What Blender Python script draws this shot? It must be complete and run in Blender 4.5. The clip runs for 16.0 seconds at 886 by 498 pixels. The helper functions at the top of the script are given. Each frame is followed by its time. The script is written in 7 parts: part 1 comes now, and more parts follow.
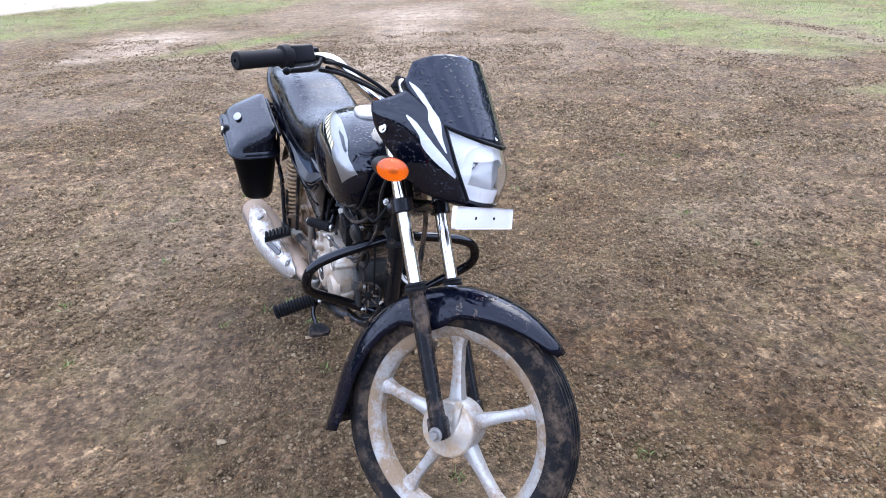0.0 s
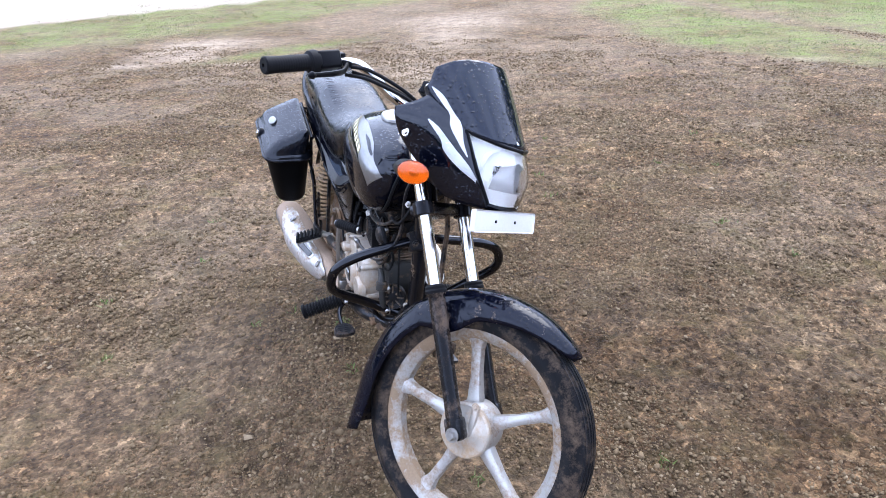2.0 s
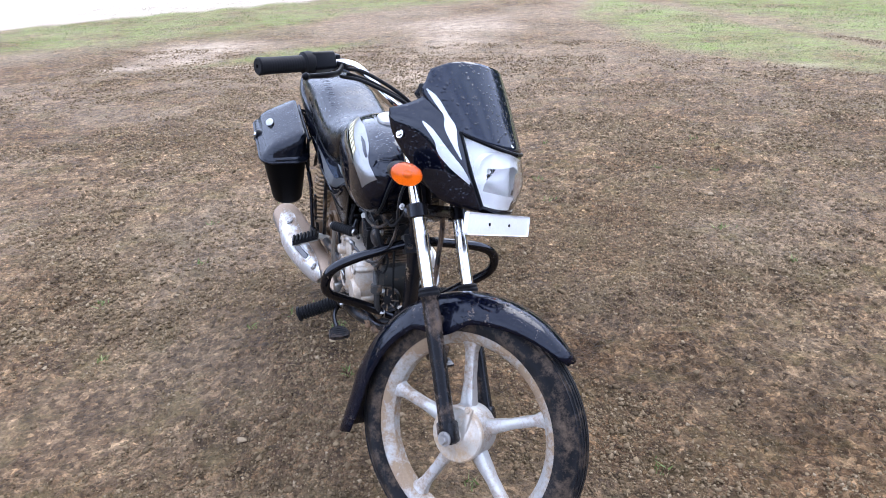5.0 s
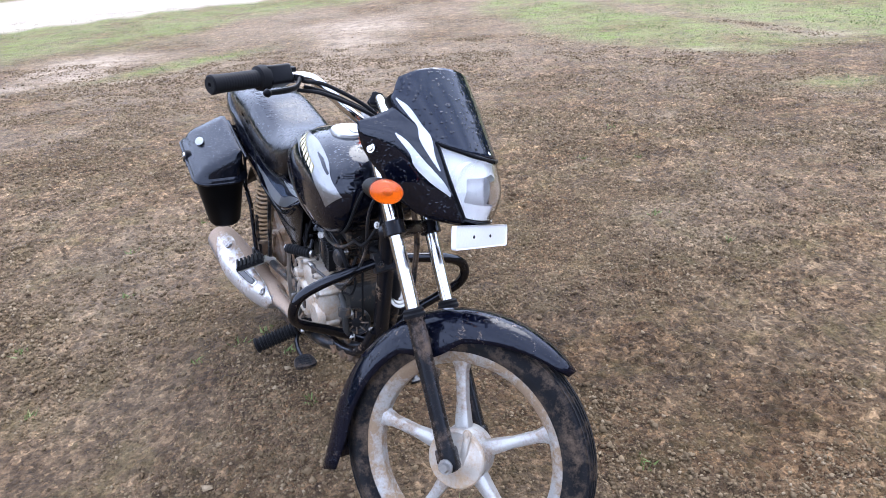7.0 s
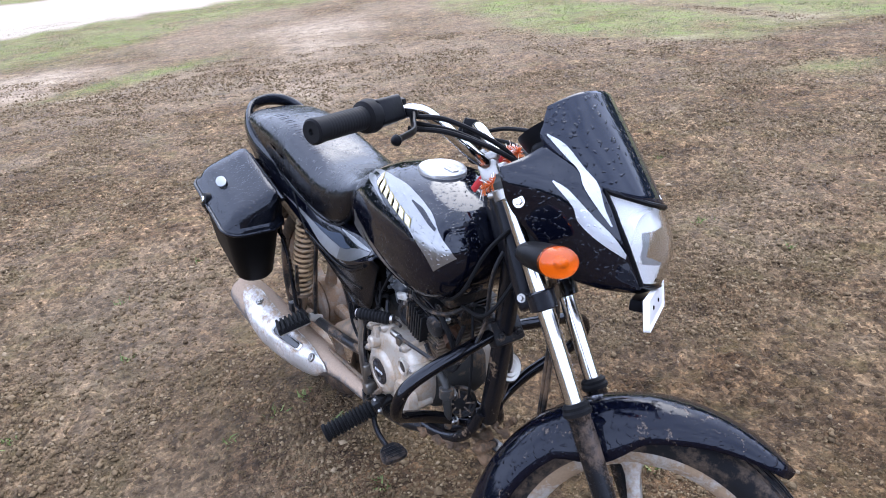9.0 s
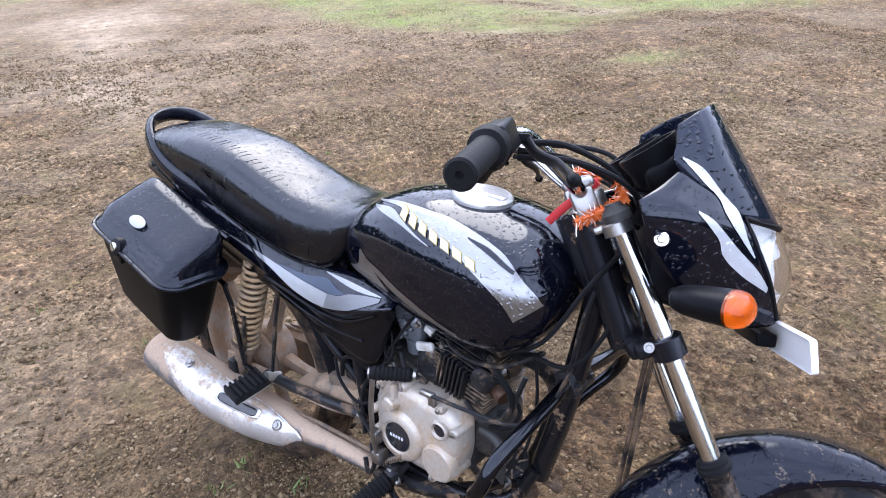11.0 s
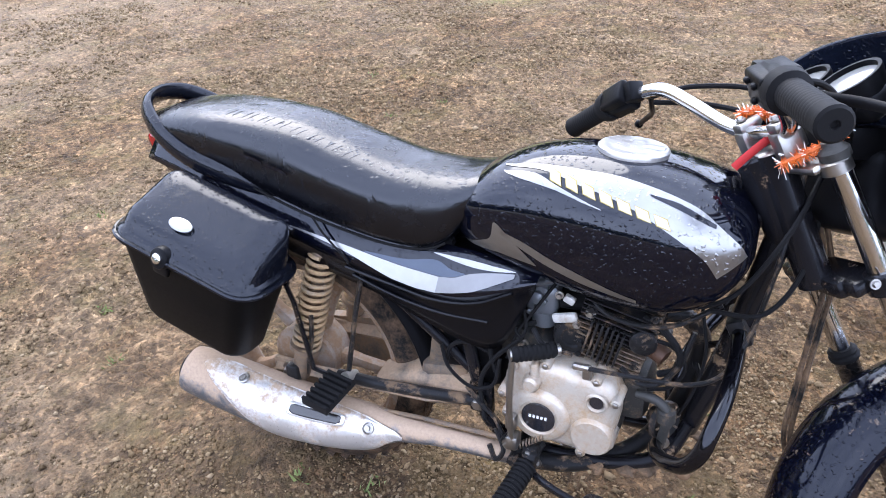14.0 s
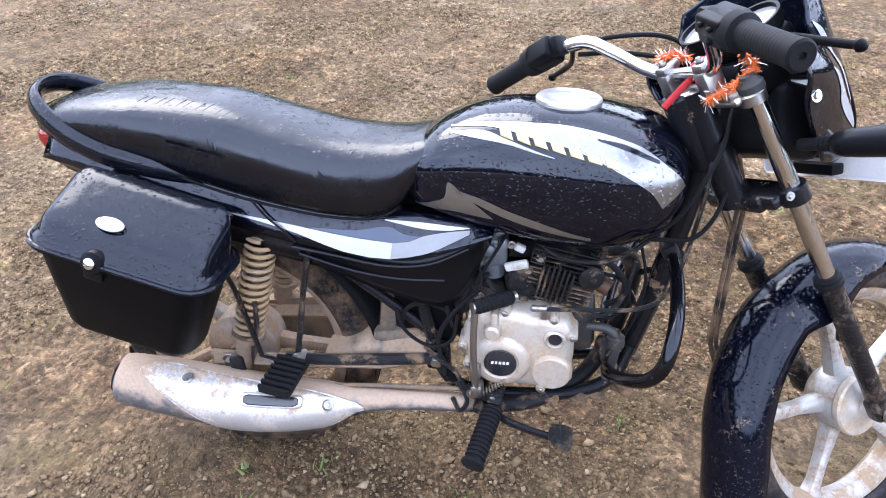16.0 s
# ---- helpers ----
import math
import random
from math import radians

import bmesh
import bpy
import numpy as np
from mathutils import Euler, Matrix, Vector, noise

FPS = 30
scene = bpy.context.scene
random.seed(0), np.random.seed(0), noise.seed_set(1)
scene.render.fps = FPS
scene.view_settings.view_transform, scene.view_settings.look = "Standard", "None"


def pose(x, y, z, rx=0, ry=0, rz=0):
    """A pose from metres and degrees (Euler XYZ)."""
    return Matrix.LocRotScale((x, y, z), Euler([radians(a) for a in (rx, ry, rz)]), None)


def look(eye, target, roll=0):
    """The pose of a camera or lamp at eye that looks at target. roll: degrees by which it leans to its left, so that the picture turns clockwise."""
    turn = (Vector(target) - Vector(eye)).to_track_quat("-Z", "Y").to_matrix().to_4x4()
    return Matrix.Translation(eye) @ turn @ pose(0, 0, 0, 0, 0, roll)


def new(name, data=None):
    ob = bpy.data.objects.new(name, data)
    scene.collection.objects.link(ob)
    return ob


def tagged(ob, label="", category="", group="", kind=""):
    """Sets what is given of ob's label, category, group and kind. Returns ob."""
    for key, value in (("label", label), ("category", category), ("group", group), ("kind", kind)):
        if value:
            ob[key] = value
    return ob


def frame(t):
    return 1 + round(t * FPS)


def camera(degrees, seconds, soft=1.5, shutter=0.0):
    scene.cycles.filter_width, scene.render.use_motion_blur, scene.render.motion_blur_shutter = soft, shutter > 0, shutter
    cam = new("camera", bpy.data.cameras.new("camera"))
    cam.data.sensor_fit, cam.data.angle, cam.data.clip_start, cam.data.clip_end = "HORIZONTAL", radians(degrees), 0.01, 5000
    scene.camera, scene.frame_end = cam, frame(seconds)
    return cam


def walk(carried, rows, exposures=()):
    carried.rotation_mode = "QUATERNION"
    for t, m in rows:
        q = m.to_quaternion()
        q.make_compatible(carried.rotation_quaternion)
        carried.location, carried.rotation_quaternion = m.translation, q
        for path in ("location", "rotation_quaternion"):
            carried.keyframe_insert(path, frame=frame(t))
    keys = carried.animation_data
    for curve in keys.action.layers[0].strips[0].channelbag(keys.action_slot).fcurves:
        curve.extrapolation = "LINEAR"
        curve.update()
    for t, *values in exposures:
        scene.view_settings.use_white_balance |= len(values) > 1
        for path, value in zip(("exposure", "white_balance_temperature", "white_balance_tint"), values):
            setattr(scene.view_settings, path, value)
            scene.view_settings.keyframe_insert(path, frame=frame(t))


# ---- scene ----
cam = camera(63.5, 16.0, 0.95)
# seconds, eye, target, roll
PATH = [
    (0, (0.006, 0.016, 1.399), (0.006, 1.673, 0.602), -1.8),
    (0.5, (0.035, 0.000, 1.401), (0.011, 1.663, 0.615), -1.8),
    (1, (0.050, -0.006, 1.399), (-0.009, 1.658, 0.614), -1.9),
    (1.5, (0.052, -0.006, 1.397), (-0.026, 1.658, 0.614), -2.1),
    (2, (0.052, -0.005, 1.398), (-0.053, 1.659, 0.619), -2.3),
    (2.5, (0.054, -0.001, 1.397), (-0.057, 1.657, 0.604), -2.3),
    (3, (0.058, -0.005, 1.397), (-0.049, 1.655, 0.611), -1.8),
    (3.5, (0.059, -0.002, 1.396), (-0.048, 1.660, 0.613), -1.7),
    (4, (0.055, 0.001, 1.395), (-0.052, 1.656, 0.599), -1.9),
    (4.2, (0.057, 0.000, 1.395), (-0.045, 1.661, 0.607), -1.7),
    (6.3, (0.081, 0.009, 1.383), (-0.031, 1.680, 0.621), -3.1),
    (6.5, (0.023, 0.040, 1.396), (0.003, 1.711, 0.627), -4.1),
    (7, (-0.086, 0.098, 1.396), (0.039, 1.759, 0.614), -3.5),
    (7.5, (-0.115, 0.229, 1.393), (0.010, 1.905, 0.646), -3.3),
    (8, (-0.132, 0.369, 1.397), (-0.035, 2.045, 0.644), -2.9),
    (8.5, (-0.211, 0.453, 1.388), (-0.068, 2.102, 0.587), -1.7),
    (9, (-0.383, 0.515, 1.395), (-0.138, 2.155, 0.595), -5.3),
    (9.2, (-0.445, 0.542, 1.395), (-0.143, 2.166, 0.583), -4.5),
    (11.3, (-0.816, 0.935, 1.400), (-0.017, 2.339, 0.519), -3.1),
    (11.5, (-0.880, 0.961, 1.403), (-0.045, 2.329, 0.498), -3.2),
    (12, (-0.937, 1.033, 1.378), (-0.073, 2.400, 0.500), -1.5),
    (12.5, (-0.970, 1.102, 1.383), (-0.118, 2.467, 0.491), -4.2),
    (13, (-1.011, 1.193, 1.389), (-0.098, 2.488, 0.454), -4.5),
    (13.5, (-1.043, 1.235, 1.389), (-0.111, 2.503, 0.437), -3.9),
    (14, (-1.075, 1.281, 1.386), (-0.047, 2.461, 0.417), -2.7),
    (14.5, (-1.152, 1.353, 1.400), (0.008, 2.375, 0.404), -3.7),
    (15, (-1.212, 1.405, 1.409), (0.008, 2.344, 0.402), -3.5),
    (15.5, (-1.237, 1.420, 1.408), (0.025, 2.309, 0.408), -2.5),
    (16, (-1.235, 1.420, 1.395), (0.035, 2.250, 0.353), -1.5),
]
EXPOSURES = ((0.0, 0.99, 6420, 10), (8.0, 0.94, 6420, 10), (9.2, 0.87, 6500, 10), (11.3, 1.12, 6700, 11), (14.0, 1.26, 6780, 10), (16.0, 1.42, 6720, 10))
walk(cam, [(t, look(eye, target, roll)) for t, eye, target, roll in PATH], EXPOSURES)

# ---- world and light: a bright overcast day after rain ----
world = bpy.data.worlds.new("overcast_sky")
scene.world = world
world.use_nodes = True
wn = world.node_tree
sky = wn.nodes.new("ShaderNodeTexSky")
sky.sky_type = "NISHITA"
sky.sun_disc = False
sky.sun_elevation = radians(48)
sky.sun_rotation = radians(25)
sky.air_density, sky.dust_density, sky.ozone_density = 1.0, 2.0, 1.0
wn.nodes["Background"].inputs["Strength"].default_value = 0.1
# a closed layer of bright cloud over the sky
wtc = wn.nodes.new("ShaderNodeTexCoord")
puff = wn.nodes.new("ShaderNodeTexNoise")
puff.inputs["Scale"].default_value, puff.inputs["Detail"].default_value, puff.inputs["Roughness"].default_value = 2.6, 6.0, 0.62
wn.links.new(wtc.outputs["Generated"], puff.inputs["Vector"])
tone = wn.nodes.new("ShaderNodeValToRGB")
tone.color_ramp.elements[0].position, tone.color_ramp.elements[0].color = 0.36, (0.51, 0.60, 0.86, 1)
tone.color_ramp.elements[1].position, tone.color_ramp.elements[1].color = 0.64, (0.88, 1.00, 1.33, 1)
wn.links.new(puff.outputs["Fac"], tone.inputs["Fac"])
bright = wn.nodes.new("ShaderNodeVectorMath")
bright.operation = "SCALE"
bright.inputs["Scale"].default_value = 24.0
wn.links.new(tone.outputs["Color"], bright.inputs[0])
cloud = wn.nodes.new("ShaderNodeMix")
cloud.data_type = "RGBA"
cloud.inputs["Factor"].default_value = 0.8
wn.links.new(sky.outputs["Color"], cloud.inputs["A"])
wn.links.new(bright.outputs["Vector"], cloud.inputs["B"])
wn.links.new(cloud.outputs["Result"], wn.nodes["Background"].inputs["Color"])

sun_data = bpy.data.lights.new("sun", "SUN")
sun_data.energy, sun_data.angle, sun_data.color = 1.35, radians(38), (1.0, 0.96, 0.90)
sun = new("sun", sun_data)
sun.matrix_world = look((5.7, 12.2, 15.0), (0, 0, 0))


# ---- materials ----
def node(nt, kind, **values):
    n = nt.nodes.new(kind)
    for key, value in values.items():
        n.inputs[key.replace("_", " ")].default_value = value
    return n


def base(name, color, rough=0.5, metal=0.0, coat=0.0, spec=0.5):
    """A Principled material; returns it with its tree and shader."""
    m = bpy.data.materials.new(name)
    m.use_nodes = True
    nt = m.node_tree
    b = nt.nodes["Principled BSDF"]
    b.inputs["Base Color"].default_value = (*color, 1)
    b.inputs["Roughness"].default_value = rough
    b.inputs["Metallic"].default_value = metal
    b.inputs["Coat Weight"].default_value = coat
    b.inputs["Coat Roughness"].default_value = 0.06
    b.inputs["Specular IOR Level"].default_value = spec
    return m, nt, b


def coords(nt, scale=1.0):
    tc = nt.nodes.new("ShaderNodeTexCoord")
    mp = nt.nodes.new("ShaderNodeMapping")
    mp.inputs["Scale"].default_value = (scale, scale, scale)
    nt.links.new(tc.outputs["Object"], mp.inputs["Vector"])
    return mp.outputs["Vector"]


def noise_tex(nt, vec, scale, detail=4.0, rough=0.6):
    n = node(nt, "ShaderNodeTexNoise", Scale=scale, Detail=detail, Roughness=rough)
    nt.links.new(vec, n.inputs["Vector"])
    return n.outputs["Fac"]


def ramp(nt, fac, stops):
    r = nt.nodes.new("ShaderNodeValToRGB")
    els = r.color_ramp.elements
    while len(els) < len(stops):
        els.new(0.5)
    for e, (p, c) in zip(els, stops):
        e.position, e.color = p, (*c, 1) if len(c) == 3 else c
    nt.links.new(fac, r.inputs["Fac"])
    return r.outputs["Color"]


def mix(nt, fac, a, b):
    m = nt.nodes.new("ShaderNodeMix")
    m.data_type = "RGBA"
    for value, sock in ((fac, m.inputs["Factor"]), (a, m.inputs["A"]), (b, m.inputs["B"])):
        if isinstance(value, (tuple, float, int)):
            sock.default_value = value if not isinstance(value, tuple) else (*value, 1)
        else:
            nt.links.new(value, sock)
    return m.outputs["Result"]


def math_node(nt, op, a, b=0.0):
    m = nt.nodes.new("ShaderNodeMath")
    m.operation = op
    for value, sock in ((a, m.inputs[0]), (b, m.inputs[1])):
        if isinstance(value, (float, int)):
            sock.default_value = value
        else:
            nt.links.new(value, sock)
    return m.outputs[0]


def madd(nt, a, b, c):
    """a * b + c"""
    return math_node(nt, "ADD", math_node(nt, "MULTIPLY", a, b), c)


def bump(nt, b, height, strength=0.3, distance=0.002):
    n = nt.nodes.new("ShaderNodeBump")
    n.inputs["Strength"].default_value, n.inputs["Distance"].default_value = strength, distance
    nt.links.new(height, n.inputs["Height"])
    nt.links.new(n.outputs["Normal"], b.inputs["Normal"])
    return n


def grazing(nt, b, low, high):
    """Gloss that is weak face-on and strong at a glance, as on lacquer under a water film."""
    lw = nt.nodes.new("ShaderNodeLayerWeight")
    lw.inputs["Blend"].default_value = 0.5
    # blue tint: the sky's colour put into the material's reflections
    b.inputs["Specular Tint"].default_value = (0.83, 0.88, 1.0, 1)
    tone = ramp(nt, lw.outputs["Facing"], [(0.02, (low, low, low)), (0.25, (0.45 * low + 0.55 * high,) * 3), (0.8, (high, high, high))])
    nt.links.new(tone, b.inputs["Specular IOR Level"])


def drops(nt, vec, scale=125.0, size=0.34):
    """Rain drops: small domes at random cells; 0 between them."""
    v = node(nt, "ShaderNodeTexVoronoi", Scale=scale, Randomness=1.0)
    warp = node(nt, "ShaderNodeTexNoise", Scale=120.0, Detail=2.0)
    nt.links.new(vec, warp.inputs["Vector"])
    bent = nt.nodes.new("ShaderNodeVectorMath")
    bent.operation = "MULTIPLY_ADD"
    bent.inputs[1].default_value = (0.012, 0.012, 0.012)
    nt.links.new(warp.outputs["Color"], bent.inputs[0])
    nt.links.new(vec, bent.inputs[2])
    nt.links.new(bent.outputs[0], v.inputs["Vector"])
    keep = ramp(nt, v.outputs["Color"], [(0.28, (0, 0, 0)), (0.32, (1, 1, 1))])
    dome = ramp(nt, v.outputs["Distance"], [(0.0, (1, 1, 1)), (size * 0.6, (0.75, 0.75, 0.75)), (size, (0, 0, 0))])
    return math_node(nt, "MULTIPLY", keep, dome)


def wet_paint(name, color, dirt=0.0, rough=0.06, metal=0.0, wet=True, spec=0.5, film_depth=0.35, rain=125.0, swell=0.5):
    """Lacquered paint with rain drops, and a little dried mud where dirt > 0."""
    m, nt, b = base(name, color, rough, metal, 0.0, spec)
    vec = coords(nt)
    grain = noise_tex(nt, vec, 40.0, 6.0)
    col = mix(nt, ramp(nt, grain, [(0.35, (0, 0, 0)), (0.8, (0.25, 0.25, 0.25))]), color, tuple(min(1, c * 1.6 + 0.002) for c in color))
    ro = madd(nt, grain, 0.08, rough - 0.03)
    if dirt:
        patch = noise_tex(nt, vec, 26.0, 8.0, 0.75)
        speck = noise_tex(nt, vec, 210.0, 4.0, 0.7)
        both = madd(nt, speck, 0.5, patch)
        mask = ramp(nt, both, [(0.92 - 0.35 * dirt, (0, 0, 0)), (1.02 - 0.25 * dirt, (0.85, 0.85, 0.85))])
        col = mix(nt, mask, col, (0.2, 0.145, 0.1))
        ro = math_node(nt, "MAXIMUM", ro, math_node(nt, "MULTIPLY", mask, 0.8))
    nt.links.new(col, b.inputs["Base Color"])
    nt.links.new(ro, b.inputs["Roughness"])
    if wet:
        where = ramp(nt, noise_tex(nt, vec, 7.0, 3.0), [(0.50, (0.0, 0.0, 0.0)), (0.68, (1, 1, 1))])
        film = math_node(nt, "MULTIPLY", noise_tex(nt, vec, 60.0, 4.0, 0.6), where)
        bump(nt, b, madd(nt, film, film_depth, drops(nt, vec, rain)), swell, 0.0018)
    if not metal:
        grazing(nt, b, spec * 0.95, spec * 0.95)
    return m


def worn(name, color, rough=0.5, metal=0.0, dirt=0.3, mud=(0.24, 0.17, 0.115), relief=0.2, scale=1.0, spec=0.5, blur=1.0, settled=0.0):
    """Plain or bare material under patches of dried mud; dirt 0 to 1 is the share that is covered."""
    color, mud = tuple(c * 0.8 for c in color), (mud[0] * 0.76, mud[1] * 0.70, mud[2] * 0.62)
    m, nt, b = base(name, color, rough, metal, 0.0, spec)
    vec = coords(nt, scale)
    fine = noise_tex(nt, vec, 180.0, 3.0)
    patch = noise_tex(nt, vec, 16.0, 9.0, 0.72)
    crumbs = madd(nt, noise_tex(nt, vec, 120.0, 4.0, 0.7), 0.22, madd(nt, patch, 1.0, -0.11))
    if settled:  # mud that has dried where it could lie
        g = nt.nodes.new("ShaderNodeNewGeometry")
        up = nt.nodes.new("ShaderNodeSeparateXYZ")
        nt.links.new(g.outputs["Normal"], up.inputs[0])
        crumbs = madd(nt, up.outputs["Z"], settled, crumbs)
    middle, half = 0.79 - 0.46 * dirt, (0.035 + 0.03 * dirt) * blur
    mask = ramp(nt, crumbs, [(max(0.0, middle - half), (0, 0, 0)), (middle + half, (1, 1, 1))])
    col = mix(nt, fine, tuple(c * 0.9 for c in color), tuple(min(1, c * 1.1) for c in color))
    earth = mix(nt, fine, tuple(c * 0.7 for c in mud), tuple(c * 1.25 for c in mud))
    nt.links.new(mix(nt, mask, col, earth), b.inputs["Base Color"])
    nt.links.new(math_node(nt, "MAXIMUM", math_node(nt, "MULTIPLY", mask, 0.85), madd(nt, fine, 0.15, rough - 0.07)), b.inputs["Roughness"])
    if metal:
        nt.links.new(math_node(nt, "MULTIPLY", math_node(nt, "SUBTRACT", 1.0, mask), metal), b.inputs["Metallic"])
    h = math_node(nt, "ADD", math_node(nt, "MULTIPLY", mask, 0.6), math_node(nt, "MULTIPLY", fine, 0.4))
    bump(nt, b, h, relief, 0.003)
    if not metal and max(color) < 0.05:
        grazing(nt, b, spec * 0.2, spec * 1.6)
    return m


PAINT = wet_paint("black_lacquer", (0.0012, 0.0016, 0.0045), spec=0.50)
PAINT_DIRTY = wet_paint("black_lacquer_muddy", (0.0016, 0.0022, 0.006), dirt=0.16, rough=0.08, film_depth=1.2, spec=0.29)
SCREEN_TINT = wet_paint("smoked_screen", (0.005, 0.007, 0.014), spec=0.40, rain=105.0, swell=1.0)
GUARD_BLACK = wet_paint("glossy_black_guard", (0.002, 0.002, 0.003), dirt=0.04, rough=0.09, wet=False, spec=0.4)
PANEL_BLACK = wet_paint("black_side_panel", (0.003, 0.003, 0.004), rough=0.22, wet=False, spec=0.22)
BOX_LID = wet_paint("black_textured_lid", (0.0025, 0.0032, 0.006), rough=0.15, spec=0.37, film_depth=0.9, swell=0.75)
BOX_BODY = worn("black_textured_plastic", (0.0022, 0.0022, 0.0026), 0.5, 0.0, 0.0, relief=0.12, spec=0.08)
COWL_SILVER = wet_paint("bright_silver_graphic", (0.42, 0.435, 0.47), rough=0.25, metal=0.4)
SILVER_PAINT = wet_paint("silver_graphic", (0.25, 0.255, 0.265), rough=0.28, metal=0.92)
GREY_PAINT = wet_paint("grey_graphic", (0.27, 0.265, 0.26), rough=0.3, metal=0.9, wet=False)
WHITE_PAINT = wet_paint("white_graphic", (0.27, 0.275, 0.287), rough=0.3, metal=0.8, wet=False)
BLUE_PAINT = wet_paint("steel_blue_graphic", (0.04, 0.054, 0.082), rough=0.25, metal=0.4, wet=False)
PANEL_SILVER = wet_paint("panel_silver_graphic", (0.16, 0.163, 0.172), rough=0.3, metal=0.9, wet=False)
YELLOW_INK = base("yellow_outline", (0.28, 0.22, 0.05), 0.35)[0]
PALE_INK = base("pale_ink", (0.62, 0.59, 0.43), 0.3)[0]
def wet_vinyl():
    m, nt, b = base("wet_black_vinyl", (0.0016, 0.0018, 0.003), 0.2, 0.0, 0.0, 0.44)
    vec = coords(nt)
    grain = noise_tex(nt, vec, 420.0, 2.0)
    film = noise_tex(nt, vec, 9.0, 6.0, 0.7)
    nt.links.new(ramp(nt, film, [(0.4, (0.17, 0.17, 0.17)), (0.62, (0.32, 0.32, 0.32))]), b.inputs["Roughness"])
    # beads and crinkles of water in patches, and runs down the sides
    where = ramp(nt, noise_tex(nt, vec, 5.0, 3.0), [(0.50, (0, 0, 0)), (0.62, (1, 1, 1))])
    crinkle = math_node(nt, "MULTIPLY", noise_tex(nt, vec, 60.0, 3.0, 0.6), where)
    thin = nt.nodes.new("ShaderNodeMapping")
    thin.inputs["Scale"].default_value = (85.0, 85.0, 9.0)
    nt.links.new(vec, thin.inputs["Vector"])
    runs = ramp(nt, noise_tex(nt, thin.outputs["Vector"], 1.0, 2.0), [(0.60, (0, 0, 0)), (0.72, (1, 1, 1))])
    h = madd(nt, crinkle, 1.7, madd(nt, runs, 0.7, madd(nt, film, 0.5, math_node(nt, "MULTIPLY", grain, 0.05))))
    h = math_node(nt, "ADD", h, math_node(nt, "MULTIPLY", math_node(nt, "MULTIPLY", drops(nt, vec, 150.0, 0.3), where), 0.3))
    bump(nt, b, h, 0.45, 0.0024)
    grazing(nt, b, 0.56, 0.44)
    return m


VINYL = wet_vinyl()
CHROME = worn("chrome", (0.72, 0.72, 0.73), 0.14, 1.0, 0.08, relief=0.03)
CAP = wet_paint("dull_wet_chrome", (0.42, 0.42, 0.43), rough=0.32, metal=0.7)
STEEL = worn("bare_steel", (0.42, 0.41, 0.4), 0.35, 1.0, 0.3, relief=0.15)
ALLOY = worn("cast_alloy_muddy", (0.6, 0.58, 0.54), 0.4, 0.75, 0.42, (0.36, 0.28, 0.21))
ALLOY_CLEAN = worn("cast_alloy", (0.54, 0.50, 0.45), 0.34, 0.45, 0.56, (0.46, 0.345, 0.235), 0.25, blur=2.4)
WHEEL_PAINT = worn("silver_wheel_paint", (0.50, 0.49, 0.475), 0.36, 0.5, 0.50, (0.30, 0.225, 0.165), 0.3, blur=1.8)
WHEEL_MUD = worn("wheel_caked_in_mud", (0.3, 0.28, 0.26), 0.6, 0.2, 0.82, (0.27, 0.18, 0.12), 0.5, blur=2.2)
RIM_MUD = worn("rim_streaked_with_mud", (0.42, 0.41, 0.39), 0.42, 0.35, 0.70, (0.30, 0.225, 0.16), 0.35, blur=1.5)
ARM_MUD = worn("swing_arm_caked_in_mud", (0.08, 0.075, 0.07), 0.5, 0.3, 0.84, (0.36, 0.275, 0.21), 0.5, blur=2.2)
MUD_METAL = worn("muddy_metal", (0.10, 0.095, 0.09), 0.5, 0.4, 0.7, (0.25, 0.175, 0.12), 0.5, blur=2.2)
CASE = worn("engine_case", (0.05, 0.05, 0.05), 0.5, 0.3, 0.42, (0.17, 0.125, 0.09), 0.5, spec=0.3)
ENGINE_BLACK = worn("black_engine_paint", (0.012, 0.012, 0.013), 0.35, 0.0, 0.46, (0.17, 0.125, 0.09), 0.5, spec=0.35)
FRAME_BLACK = worn("black_frame_paint", (0.008, 0.008, 0.010), 0.22, 0.0, 0.3, spec=0.45)
FORK_BLACK = worn("black_fork_paint", (0.008, 0.008, 0.009), 0.25, 0.0, 0.40, (0.15, 0.11, 0.085), spec=0.4, blur=2.4)
TYRE_MUD = worn("tyre_caked_in_mud", (0.012, 0.012, 0.012), 0.6, 0.0, 0.62, (0.15, 0.105, 0.078), 0.5, spec=0.1, blur=2.2)
FIN_MUD = worn("fins_clogged_with_mud", (0.03, 0.028, 0.026), 0.5, 0.2, 0.66, (0.27, 0.20, 0.15), 0.5, blur=2.2)
RUST = worn("rusty_brown_iron", (0.075, 0.034, 0.018), 0.6, 0.2, 0.45, (0.20, 0.115, 0.07), 0.4, blur=2.4)
CARB = worn("dusty_carburettor_alloy", (0.16, 0.175, 0.2), 0.4, 0.4, 0.3, (0.2, 0.17, 0.14), 0.3)
MUD = worn("drying_mud", (0.11, 0.078, 0.055), 0.85, 0.0, 0.6, (0.24, 0.165, 0.115), 0.8, spec=0.1)
CABLE_MUD = worn("muddy_cable", (0.012, 0.012, 0.012), 0.5, 0.0, 0.6, (0.17, 0.12, 0.085), 0.3, spec=0.2, blur=2.0)
RUBBER = worn("black_rubber", (0.011, 0.011, 0.012), 0.6, 0.0, 0.06, relief=0.15, spec=0.1)
